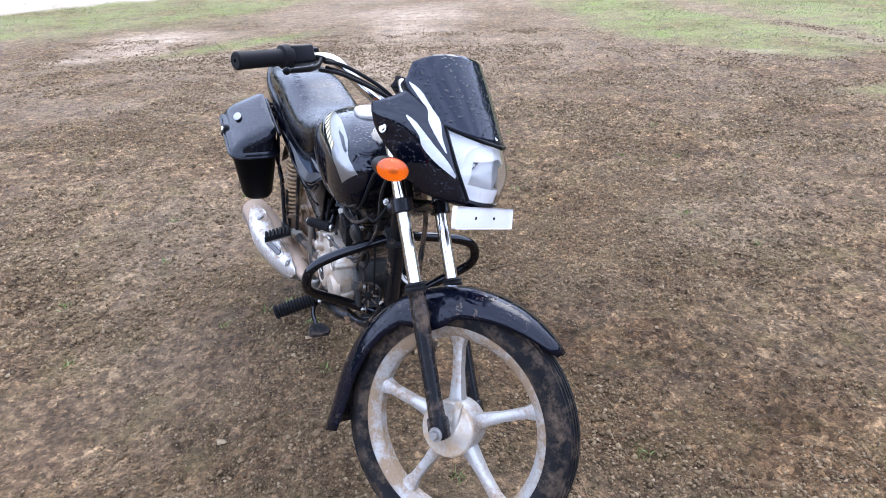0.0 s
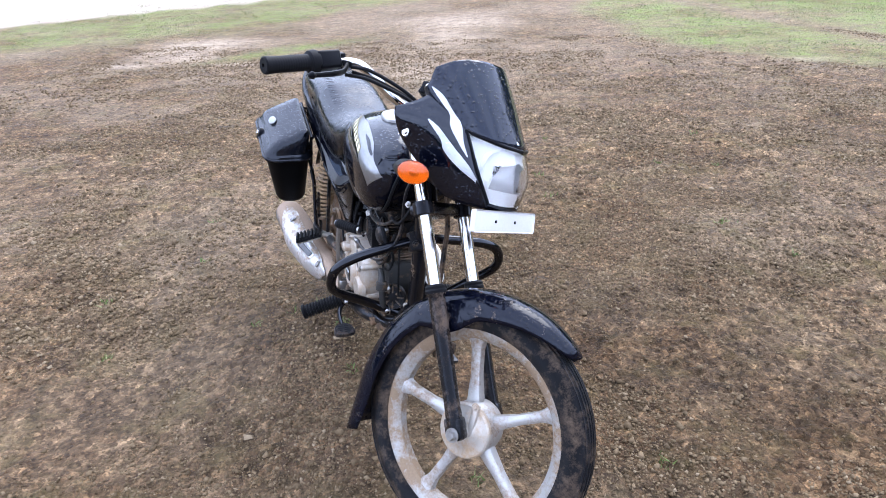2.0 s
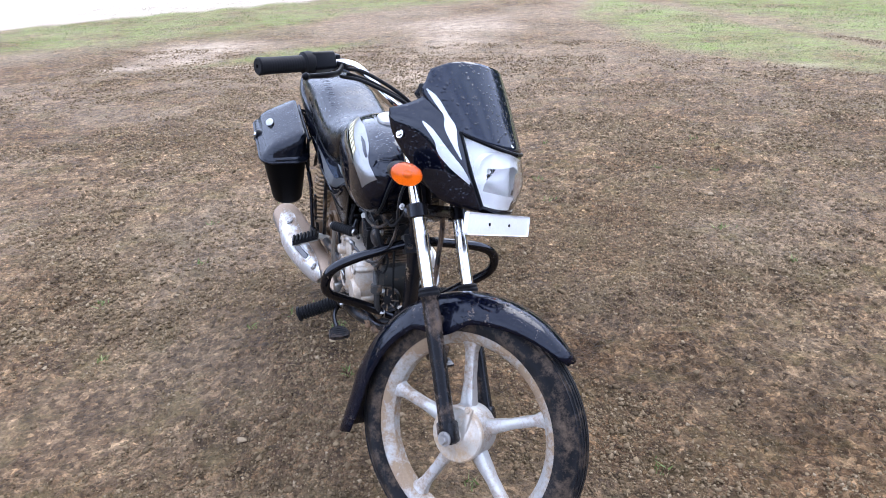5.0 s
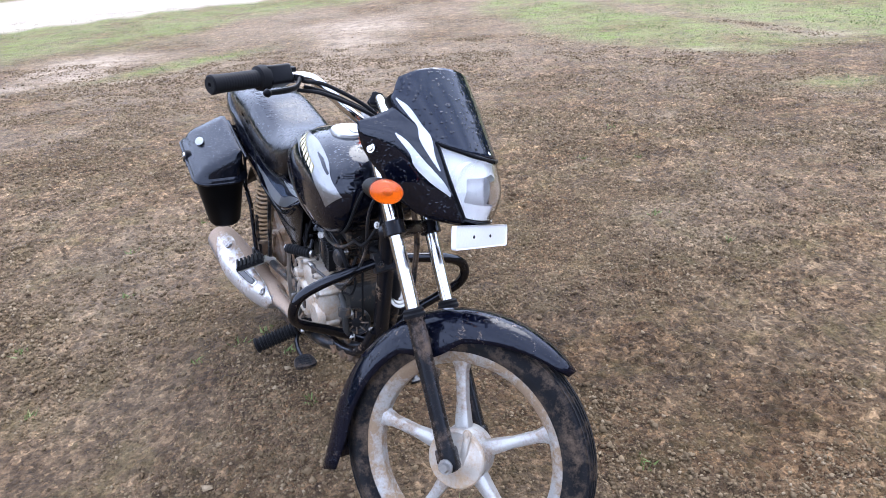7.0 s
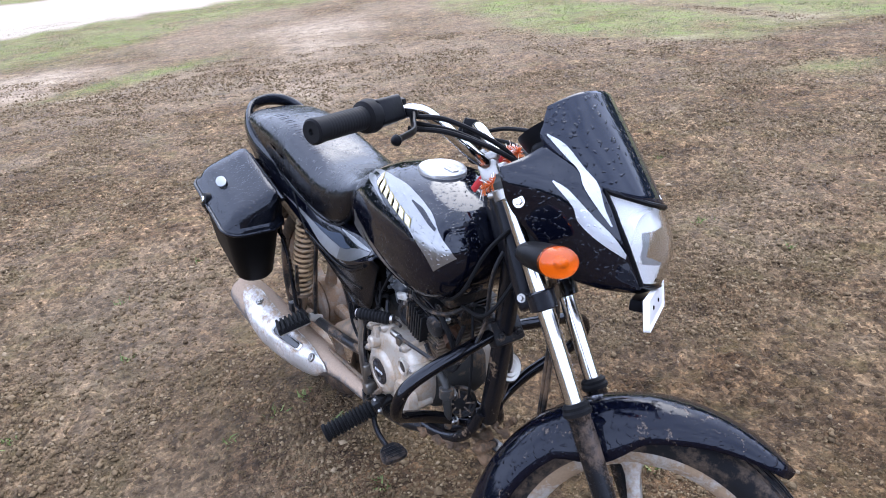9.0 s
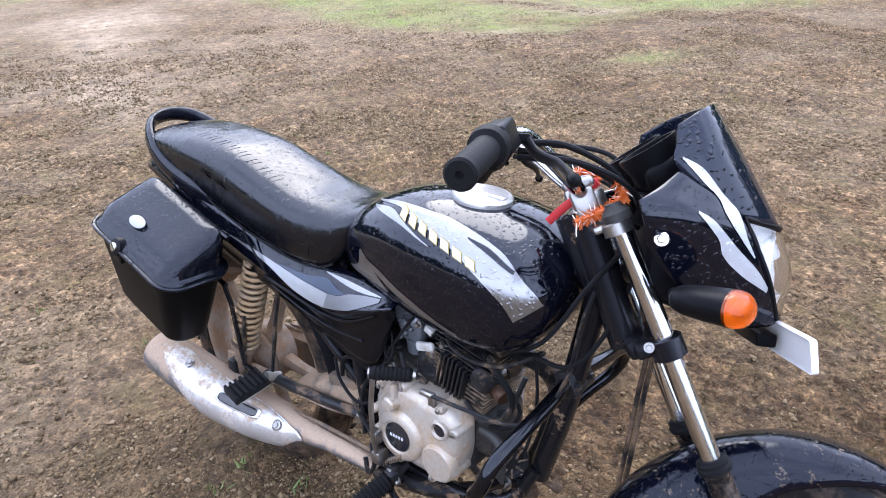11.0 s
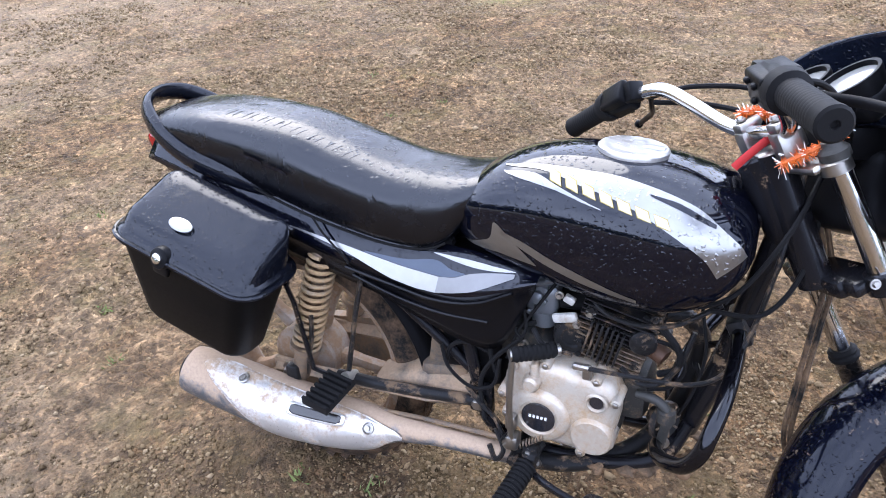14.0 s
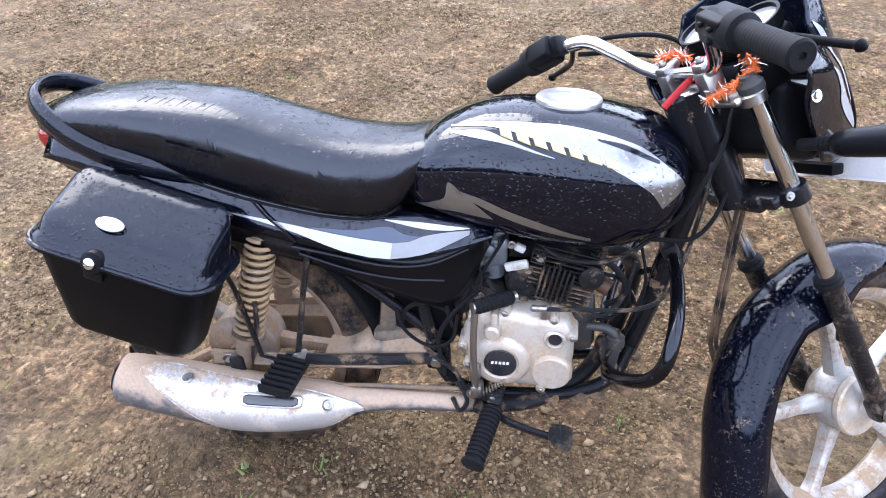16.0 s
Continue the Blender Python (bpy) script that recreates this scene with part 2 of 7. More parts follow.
TYRE = worn("tyre_rubber", (0.009, 0.009, 0.010), 0.5, 0.0, 0.39, (0.15, 0.115, 0.09), 0.4, spec=0.22, blur=2.6)
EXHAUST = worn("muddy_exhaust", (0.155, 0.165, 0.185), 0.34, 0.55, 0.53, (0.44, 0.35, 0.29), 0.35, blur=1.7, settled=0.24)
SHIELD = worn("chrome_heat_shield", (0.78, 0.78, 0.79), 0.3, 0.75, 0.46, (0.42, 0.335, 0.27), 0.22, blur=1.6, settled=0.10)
ALLOY_BRIGHT = worn("bright_rolled_edge", (0.8, 0.8, 0.81), 0.3, 0.7, 0.2, (0.42, 0.34, 0.28), 0.1, blur=2.0)
SPRING = worn("muddy_spring", (0.3, 0.28, 0.25), 0.5, 0.3, 0.82, (0.38, 0.275, 0.17), 0.3, blur=2.2)
BLACK_PLASTIC = worn("black_plastic", (0.0055, 0.0055, 0.0065), 0.4, 0.0, 0.06, spec=0.12)
WORN_WHITE = worn("worn_white_plastic", (0.55, 0.55, 0.54), 0.4, 0.0, 0.35, (0.3, 0.25, 0.2), 0.2, blur=2.4)
WHITE_PLATE = worn("white_plate", (0.82, 0.82, 0.84), 0.35, 0.0, 0.0)
DIAL = base("dial_face", (0.22, 0.225, 0.23), 0.15, 0.0, 1.0)[0]
RED_CLOTH = worn("red_cloth", (0.5, 0.02, 0.025), 0.7, 0.0, 0.0)
RED_LENS = base("red_lens", (0.22, 0.008, 0.007), 0.12, 0.0, 0.6)[0]
TINSEL_ORANGE = base("orange_tinsel", (0.58, 0.12, 0.018), 0.35)[0]
TINSEL_WHITE = base("white_tinsel", (0.85, 0.83, 0.8), 0.4)[0]
BADGE = base("dark_badge", (0.012, 0.013, 0.018), 0.25, 0.0, 0.5)[0]
GASH = base("torn_foam_edge", (0.0008, 0.0008, 0.001), 0.9, spec=0.0)[0]
BADGE_INK = base("pale_badge_ink", (0.55, 0.56, 0.58), 0.4)[0]
MARK_WHITE = base("white_mark", (0.75, 0.76, 0.78), 0.4)[0]


def lens_material(name, color, rough=0.08, trans=0.8, relief=0.25):
    m, nt, b = base(name, color, rough)
    b.inputs["Transmission Weight"].default_value = trans
    b.inputs["IOR"].default_value = 1.45
    v = node(nt, "ShaderNodeTexVoronoi", Scale=260.0)
    nt.links.new(coords(nt), v.inputs["Vector"])
    bump(nt, b, v.outputs["Distance"], relief, 0.001)
    return m


AMBER = lens_material("amber_lens", (0.93, 0.145, 0.003), 0.06, 0.9, 0.6)
CLEAR = lens_material("clear_lens", (0.97, 0.975, 0.98), 0.02, 1.0, 0.06)
REFLECTOR = base("headlamp_reflector", (0.90, 0.90, 0.91), 0.42, 0.3)[0]


# ---- mesh helpers ----
from mathutils.bvhtree import BVHTree

def part(name, bm, material, parent, label="", sharp=40, solid=0.0):
    """Links a bmesh as one smooth-shaded mesh object under a thing or a part."""
    bmesh.ops.recalc_face_normals(bm, faces=bm.faces)
    me = bpy.data.meshes.new(name)
    bm.to_mesh(me)
    bm.free()
    me.polygons.foreach_set("use_smooth", [True] * len(me.polygons))
    me.set_sharp_from_angle(angle=radians(sharp))
    for mat in material if isinstance(material, (list, tuple)) else (material,):
        me.materials.append(mat)
    ob = new(name, me)
    ob.parent = parent
    if solid:
        s = ob.modifiers.new("thickness", "SOLIDIFY")
        s.thickness, s.offset = abs(solid), 0.0
    if label:
        tagged(ob, label)
    return ob


def spline(pts, n=8):
    """A smooth polyline through the points (Catmull-Rom)."""
    p = [Vector(q) for q in pts]
    p = [p[0] * 2 - p[1], *p, p[-1] * 2 - p[-2]]
    out = []
    for i in range(1, len(p) - 2):
        a, b, c, d = p[i - 1], p[i], p[i + 1], p[i + 2]
        for k in range(n):
            t = k / n
            out.append(0.5 * (2 * b + (c - a) * t + (2 * a - 5 * b + 4 * c - d) * t * t + (3 * b - a - 3 * c + d) * t ** 3))
    return out + [p[-2]]


def lerp_table(table, x):
    """Values of a table of (x, a, b, ...) at x, smoothly."""
    xs = [r[0] for r in table]
    if x <= xs[0]:
        return table[0][1:]
    if x >= xs[-1]:
        return table[-1][1:]
    i = max(k for k in range(len(xs) - 1) if xs[k] <= x)
    a, b = table[i], table[i + 1]
    pa, pb = table[max(0, i - 1)], table[min(len(xs) - 1, i + 2)]
    t = (x - a[0]) / (b[0] - a[0])
    res = []
    for k in range(1, len(a)):
        ma = (b[k] - pa[k]) / (b[0] - pa[0]) * (b[0] - a[0])
        mb = (pb[k] - a[k]) / (pb[0] - a[0]) * (b[0] - a[0])
        res.append((2 * t ** 3 - 3 * t * t + 1) * a[k] + (t ** 3 - 2 * t * t + t) * ma + (3 * t * t - 2 * t ** 3) * b[k] + (t ** 3 - t * t) * mb)
    return tuple(res)


def skin(bm, rings, closed=True, caps=True):
    """Faces between rings of equally many points."""
    vs = [[bm.verts.new(p) for p in ring] for ring in rings]
    n = len(vs[0])
    for a, b in zip(vs, vs[1:]):
        for i in range(n if closed else n - 1):
            j = (i + 1) % n
            bm.faces.new((a[i], a[j], b[j], b[i]))
    if caps and closed:
        bm.faces.new(vs[0][::-1])
        bm.faces.new(vs[-1])
    return vs


def tube(bm, pts, r, seg=10, flat=1.0):
    """A tube along points; r is one radius or one for each point; flat squeezes it along its normal."""
    pts = [Vector(p) for p in pts]
    radii = r if isinstance(r, (list, tuple)) else [r] * len(pts)
    rings, nor = [], None
    for i, p in enumerate(pts):
        d = (pts[min(i + 1, len(pts) - 1)] - pts[max(i - 1, 0)]).normalized()
        if nor is None:
            nor = d.orthogonal().normalized() if abs(d.z) > 0.9 else d.cross(Vector((0, 0, 1))).normalized()
        nor = (nor - d * nor.dot(d)).normalized()
        bi = d.cross(nor)
        rings.append([p + radii[i] * (nor * math.cos(a) * flat + bi * math.sin(a)) for a in (k * math.tau / seg for k in range(seg))])
    skin(bm, rings)


def rod(bm, a, b, r, r2=None, seg=14):
    tube(bm, [a, b], [r, r if r2 is None else r2], seg)


def lathe(bm, profile, m, seg=28, start=0.0, sweep=math.tau, ring=False):
    """Turns (along, radius) points about the local z of m; ring closes the profile on itself, with no caps."""
    full = abs(sweep - math.tau) < 1e-6
    count = seg if full else seg + 1
    rings = []
    for h, rad in profile:
        rings.append([m @ Vector((rad * math.cos(start + sweep * k / seg), rad * math.sin(start + sweep * k / seg), h)) for k in range(count)])
    if ring:
        rings.append(rings[0])
    skin(bm, rings, full, full and not ring)
    if ring:
        bmesh.ops.remove_doubles(bm, verts=bm.verts, dist=1e-6)


def axis(p, d):
    """A matrix at p whose z runs along d."""
    return Matrix.Translation(p) @ Vector(d).to_track_quat("Z", "Y").to_matrix().to_4x4()


def block(bm, size, m, bevel=0.004, seg=2):
    """A box with rounded edges."""
    made = bmesh.ops.create_cube(bm, size=1.0, matrix=m @ Matrix.Diagonal((*size, 1)))
    if bevel:
        edges = list({e for v in made["verts"] for e in v.link_edges})
        bmesh.ops.bevel(bm, geom=edges, offset=bevel, segments=seg, affect="EDGES", profile=0.5)


def prism(bm, outline, y0, y1, inset=0.006, lip=0.006):
    """A plate with an (x, z) outline between y0 and y1 (its outer face), with a chamfered outer edge."""
    c = Vector((sum(p[0] for p in outline) / len(outline), sum(p[1] for p in outline) / len(outline)))
    def ring(y, k):
        res = []
        for x, z in outline:
            v = Vector((x, z)) - c
            v = v * (1 - k / max(v.length, 1e-6))
            res.append((c.x + v.x, y, c.y + v.y))
        return res
    s = lip if y1 < y0 else -lip
    skin(bm, [ring(y0, 0), ring(y1 + s, 0), ring(y1 + s * 0.3, inset * 0.35), ring(y1, inset)])


def patch(bm, rows, nu=6, nv=6):
    """A smooth sheet through a grid of points."""
    fine = [spline(r, nu) for r in rows]
    cols = [spline([r[i] for r in fine], nv) for i in range(len(fine[0]))]
    skin(bm, [[c[j] for c in cols] for j in range(len(cols[0]))], False, False)


def turned(bm, m):
    bmesh.ops.transform(bm, matrix=m, verts=bm.verts)
    return bm


def bolt(bm, p, d, r=0.007, h=0.006):
    lathe(bm, [(0, r), (h * 0.7, r), (h, r * 0.8)], axis(p, d), 6)
    lathe(bm, [(-0.001, r * 1.5), (0.0015, r * 1.5)], axis(p, d), 12)


def face_tree(bm):
    bmesh.ops.recalc_face_normals(bm, faces=bm.faces)
    bm.normal_update()
    return BVHTree.FromBMesh(bm)


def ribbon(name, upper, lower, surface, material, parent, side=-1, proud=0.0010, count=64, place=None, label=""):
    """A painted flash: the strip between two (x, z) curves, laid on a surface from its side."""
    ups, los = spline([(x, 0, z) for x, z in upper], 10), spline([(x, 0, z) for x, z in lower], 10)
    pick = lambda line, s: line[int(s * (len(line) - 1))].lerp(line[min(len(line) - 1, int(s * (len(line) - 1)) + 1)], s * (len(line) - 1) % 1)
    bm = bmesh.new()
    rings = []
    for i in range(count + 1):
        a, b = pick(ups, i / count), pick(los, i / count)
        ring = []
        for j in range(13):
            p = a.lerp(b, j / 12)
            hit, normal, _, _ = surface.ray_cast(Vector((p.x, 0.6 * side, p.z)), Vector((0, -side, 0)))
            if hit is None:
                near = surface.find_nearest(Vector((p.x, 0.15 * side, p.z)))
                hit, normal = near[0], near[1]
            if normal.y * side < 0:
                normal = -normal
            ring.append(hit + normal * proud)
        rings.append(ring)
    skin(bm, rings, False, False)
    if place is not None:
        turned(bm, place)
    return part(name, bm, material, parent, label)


def mirrored(pts):
    return [(x, -y, z) for x, y, z in pts]


# ---- the motorcycle, in its own metres: x ahead, y to its left, z up, from the ground below the rear axle ----
BIKE_POSE = pose(-0.498, 2.486, 0, -4.0, -2.8, 22.6 - 90)
bike = tagged(new("motorcycle"), "wet muddy black motorcycle with silver graphics leaning on its side stand", "motorcycle")
bike.matrix_world = BIKE_POSE

RAKE, STEER_DEG = radians(27.3), 39.0
HEAD = Vector((0.964, 0, 0.883))
STEM = Vector((-math.sin(RAKE), 0, math.cos(RAKE)))
STEER = Matrix.Translation(HEAD) @ Matrix.Rotation(radians(STEER_DEG), 4, STEM) @ Matrix.Translation(-HEAD)
FRONT, REAR = Vector((1.303, 0, 0.272)), Vector((0.070, 0, 0.345))
ACROSS = Matrix.Rotation(radians(90), 4, "X")  # z along -y


def wheel(name, centre, tyre_r, tyre_w, rim_r, mats, spokes, first, drum, place, label, lugs=True):
    """A five-spoke cast wheel: tyre, rim, spokes, hub, drum."""
    tyre_mat, rim_mat = mats
    m = Matrix.Translation(centre) @ ACROSS
    holder = new(name)
    holder.parent = bike
    tagged(holder, label)
    bm = bmesh.new()
    prof = []
    for k in range(15):  # crowned tread and side walls
        a = radians(-125 + 250 * k / 14)
        prof.append((tyre_w * math.sin(a), tyre_r - tyre_w * 0.98 + tyre_w * 0.98 * math.cos(a)))
    lathe(bm, prof, m, 72, ring=True)
    for side in (-1, 1) if lugs else ():  # tread lugs on the shoulders
        for k in range(44):
            a = math.tau * (k + 0.25 * side) / 44
            q = m @ Matrix.Rotation(a, 4, "Z") @ Matrix.Translation((tyre_r - 0.0055, 0, side * tyre_w * 0.46)) @ Matrix.Rotation(radians(24 * side), 4, "Y")
            block(bm, (0.0035, tyre_r * 0.075, tyre_w * 0.52), q @ Matrix.Rotation(radians(18 * side), 4, "X"), 0)
    for y in (0.0,) if lugs else (-0.024, -0.0165, -0.009, 0.0, 0.009, 0.0165, 0.024):  # ribs round the tread
        q = tyre_r - tyre_w * 0.98 * (1 - math.sqrt(1 - (y / tyre_w) ** 2))
        lathe(bm, [(y - 0.0028, q - 0.003), (y - 0.0023, q + 0.0018), (y + 0.0023, q + 0.0018), (y + 0.0028, q - 0.003)], m, 72, ring=True)
    part("tyre", turned(bm, place), tyre_mat, holder, "worn black tyre with a ribbed tread, dusted with mud")
    bm = bmesh.new()
    w = tyre_w * 0.74
    lathe(bm, [(-w, rim_r + 0.012), (-w, rim_r + 0.002), (-w * 0.86, rim_r - 0.010), (-w * 0.4, rim_r - 0.022), (w * 0.4, rim_r - 0.022), (w * 0.86, rim_r - 0.010),
               (w, rim_r + 0.002), (w, rim_r + 0.012), (w * 0.9, rim_r + 0.012), (w * 0.7, rim_r - 0.004), (-w * 0.7, rim_r - 0.004), (-w * 0.9, rim_r + 0.012)], m, 72, ring=True)
    bm.faces.ensure_lookup_table()
    part("rim", turned(bm, place), RIM_MUD if place is STEER else rim_mat, holder)
    for k in range(spokes):
        a = first + math.tau * k / spokes
        bm = bmesh.new()
        rings = []
        for rad, half, deep in ((0.04, 0.021, 0.020), (0.075, 0.017, 0.018), (0.12, 0.0125, 0.015), (rim_r - 0.045, 0.0135, 0.0145), (rim_r - 0.026, 0.019, 0.016), (rim_r - 0.014, 0.03, 0.018)):
            ring = []
            for i in range(10):
                b = math.tau * i / 10
                x, y = half * math.copysign(abs(math.cos(b)) ** 0.7, math.cos(b)), deep * math.copysign(abs(math.sin(b)) ** 0.7, math.sin(b))
                ring.append(centre + Vector((rad * math.cos(a) - x * math.sin(a), y, rad * math.sin(a) + x * math.cos(a))))
            rings.append(ring)
        skin(bm, rings)
        part("spoke", turned(bm, place), rim_mat, holder)
    bm = bmesh.new()
    lathe(bm, [(-0.045, 0.028), (-0.04, 0.05), (-0.03, drum * 0.96), (-0.02, drum), (0.02, drum), (0.03, drum * 0.96), (0.04, 0.045), (0.05, 0.024)], m, 40)
    hub = part("hub", turned(bm, place), rim_mat, holder)
    for k in range(10):
        bm = bmesh.new()
        q = m @ Matrix.Rotation(math.tau * k / 10, 4, "Z") @ Matrix.Translation((drum * 0.6, 0, 0.034))
        block(bm, (drum * 0.6, 0.004, 0.008), q, 0.001, 1)
        part("rib", turned(bm, place), rim_mat, hub)
    bm = bmesh.new()
    lathe(bm, [(0.036, drum * 1.03), (0.046, drum * 1.03), (0.05, drum * 0.97), (0.052, drum * 0.6), (0.058, drum * 0.5), (0.06, 0.02), (0.072, 0.017), (0.072, 0.002)], m, 40)
    block(bm, (0.016, 0.075, 0.014), m @ Matrix.Translation((0.018, 0.034, 0.054)), 0.004)
    bolt(bm, m @ Vector((0.018, 0.068, 0.06)), m.to_3x3() @ Vector((0, 0, 1)), 0.006)
    part("brake_plate", turned(bm, place), ALLOY_CLEAN if place is STEER else rim_mat, holder, "cast alloy brake plate")
    return holder


wheel("front_wheel", FRONT, 0.287, 0.0385, 0.222, (TYRE, WHEEL_PAINT), 5, radians(104), 0.062, STEER, "silver five-spoke cast front wheel, turned left", False)
wheel("rear_wheel", REAR, 0.300, 0.044, 0.226, (TYRE_MUD, WHEEL_MUD), 5, radians(66), 0.075, Matrix(), "five-spoke cast rear wheel caked in brown mud")


# forks and clamps
def fork_at(z):
    """x on the fork's line at the height z."""
    return 0.985 + (0.895 - z) * 0.5165


for side in (-1, 1):
    y = 0.085 * side
    at = lambda z: Vector((fork_at(z), y, z))
    leg = new("fork_leg")
    leg.parent = bike
    tagged(leg, "telescopic fork leg, chrome tube in a black slider")
    bm = bmesh.new()
    rod(bm, at(0.905), at(0.545), 0.0152, seg=20)
    part("tube", turned(bm, STEER), CHROME, leg, "wet chrome fork tube")
    bm = bmesh.new()
    lathe(bm, [(0, 0.0205), (0.012, 0.0205), (0.016, 0.017), (0.022, 0.012), (0.026, 0.012)], axis(at(0.893), STEM), 18)
    part("cap", turned(bm, STEER), CASE, leg, "dull grey fork cap")
    bm = bmesh.new()
    tube(bm, [at(z) for z in (0.562, 0.556, 0.55, 0.545, 0.53, 0.52, 0.46, 0.40, 0.34, 0.305, 0.275, 0.262)],
         [0.020, 0.0225, 0.0225, 0.0195, 0.0190, 0.0195, 0.0188, 0.0183, 0.0180, 0.0188, 0.020, 0.015], 18)
    block(bm, (0.045, 0.03, 0.05), Matrix.Translation(at(0.285)) @ Matrix.Rotation(-RAKE, 4, "Y"), 0.008)
    for z in (0.50, 0.44):
        block(bm, (0.02, 0.022, 0.03), Matrix.Translation(at(z) - Vector((-0.004, side * 0.018, 0))), 0.005)
    part("slider", turned(bm, STEER), FORK_BLACK, leg, "black slider spotted with mud")
    bm = bmesh.new()
    lathe(bm, [(-0.006, 0.024), (0.0, 0.025), (0.004, 0.0225), (0.009, 0.0235), (0.014, 0.018)], axis(at(0.556), STEM), 18)
    part("dust_seal", turned(bm, STEER), RUBBER, leg)
    bm = bmesh.new()
    bolt(bm, at(0.275) + Vector((0, side * 0.018, 0)), (0, side, 0), 0.011, 0.012)
    part("axle_nut", turned(bm, STEER), STEEL, leg)

bm = bmesh.new()  # lower clamp: arms to two split collars
low = Vector((fork_at(0.722), 0, 0.722))
tilt = Matrix.Rotation(-RAKE, 4, "Y")
block(bm, (0.062, 0.12, 0.03), Matrix.Translation(low - Vector((0.02, 0, 0.008))) @ tilt, 0.008)
for side in (-1, 1):
    lathe(bm, [(-0.016, 0.022), (-0.014, 0.0245), (0.014, 0.0245), (0.016, 0.022)], axis(low + Vector((0, 0.085 * side, 0)), STEM), 20)
    block(bm, (0.05, 0.055, 0.024), Matrix.Translation(low + Vector((-0.018, 0.055 * side, -0.006))) @ tilt, 0.006)
clamp = part("lower_clamp", turned(bm, STEER), FRAME_BLACK, bike, "black lower fork clamp")
for side in (-1, 1):
    bm = bmesh.new()
    bolt(bm, low + Vector((-0.03, 0.105 * side, 0)), (-0.2, side, 0), 0.005)
    part("clamp_bolt", turned(bm, STEER), STEEL, clamp)
bm = bmesh.new()
rod(bm, low - Vector((0.04, 0, 0.02)), Vector((0.945, 0, 0.9)), 0.026)
part("steering_stem", turned(bm, STEER), FRAME_BLACK, bike)
bm = bmesh.new()
top = Vector((fork_at(0.893), 0, 0.893))
block(bm, (0.036, 0.17, 0.012), Matrix.Translation(top - Vector((0.016, 0, 0.012))) @ tilt, 0.005)
for side in (-1, 1):
    lathe(bm, [(-0.008, 0.0215), (0.008, 0.0215), (0.01, 0.019)], axis(top + Vector((0, 0.085 * side, -0.01)), STEM), 20)
lathe(bm, [(0, 0.022), (0.02, 0.022), (0.024, 0.016)], axis(top - Vector((0.035, 0, 0.012)), STEM), 16)
for side in (-1, 1):  # bar risers
    block(bm, (0.035, 0.026, 0.045), Matrix.Translation((0.942, 0.042 * side, 0.912)) @ tilt, 0.006)
    block(bm, (0.038, 0.024, 0.016), Matrix.Translation((0.933, 0.042 * side, 0.938)) @ tilt, 0.005)
    bolt(bm, (0.922, 0.042 * side, 0.944), STEM, 0.005)
part("upper_clamp", turned(bm, STEER), STEEL, bike, "silver upper clamp with bar risers")
bm = bmesh.new()
lathe(bm, [(0, 0.019), (0.02, 0.019), (0.026, 0.017), (0.028, 0.009)], axis((0.962, -0.03, 0.905), STEM), 18)
part("ignition_lock", turned(bm, STEER), STEEL, bike, "bare metal ignition lock")

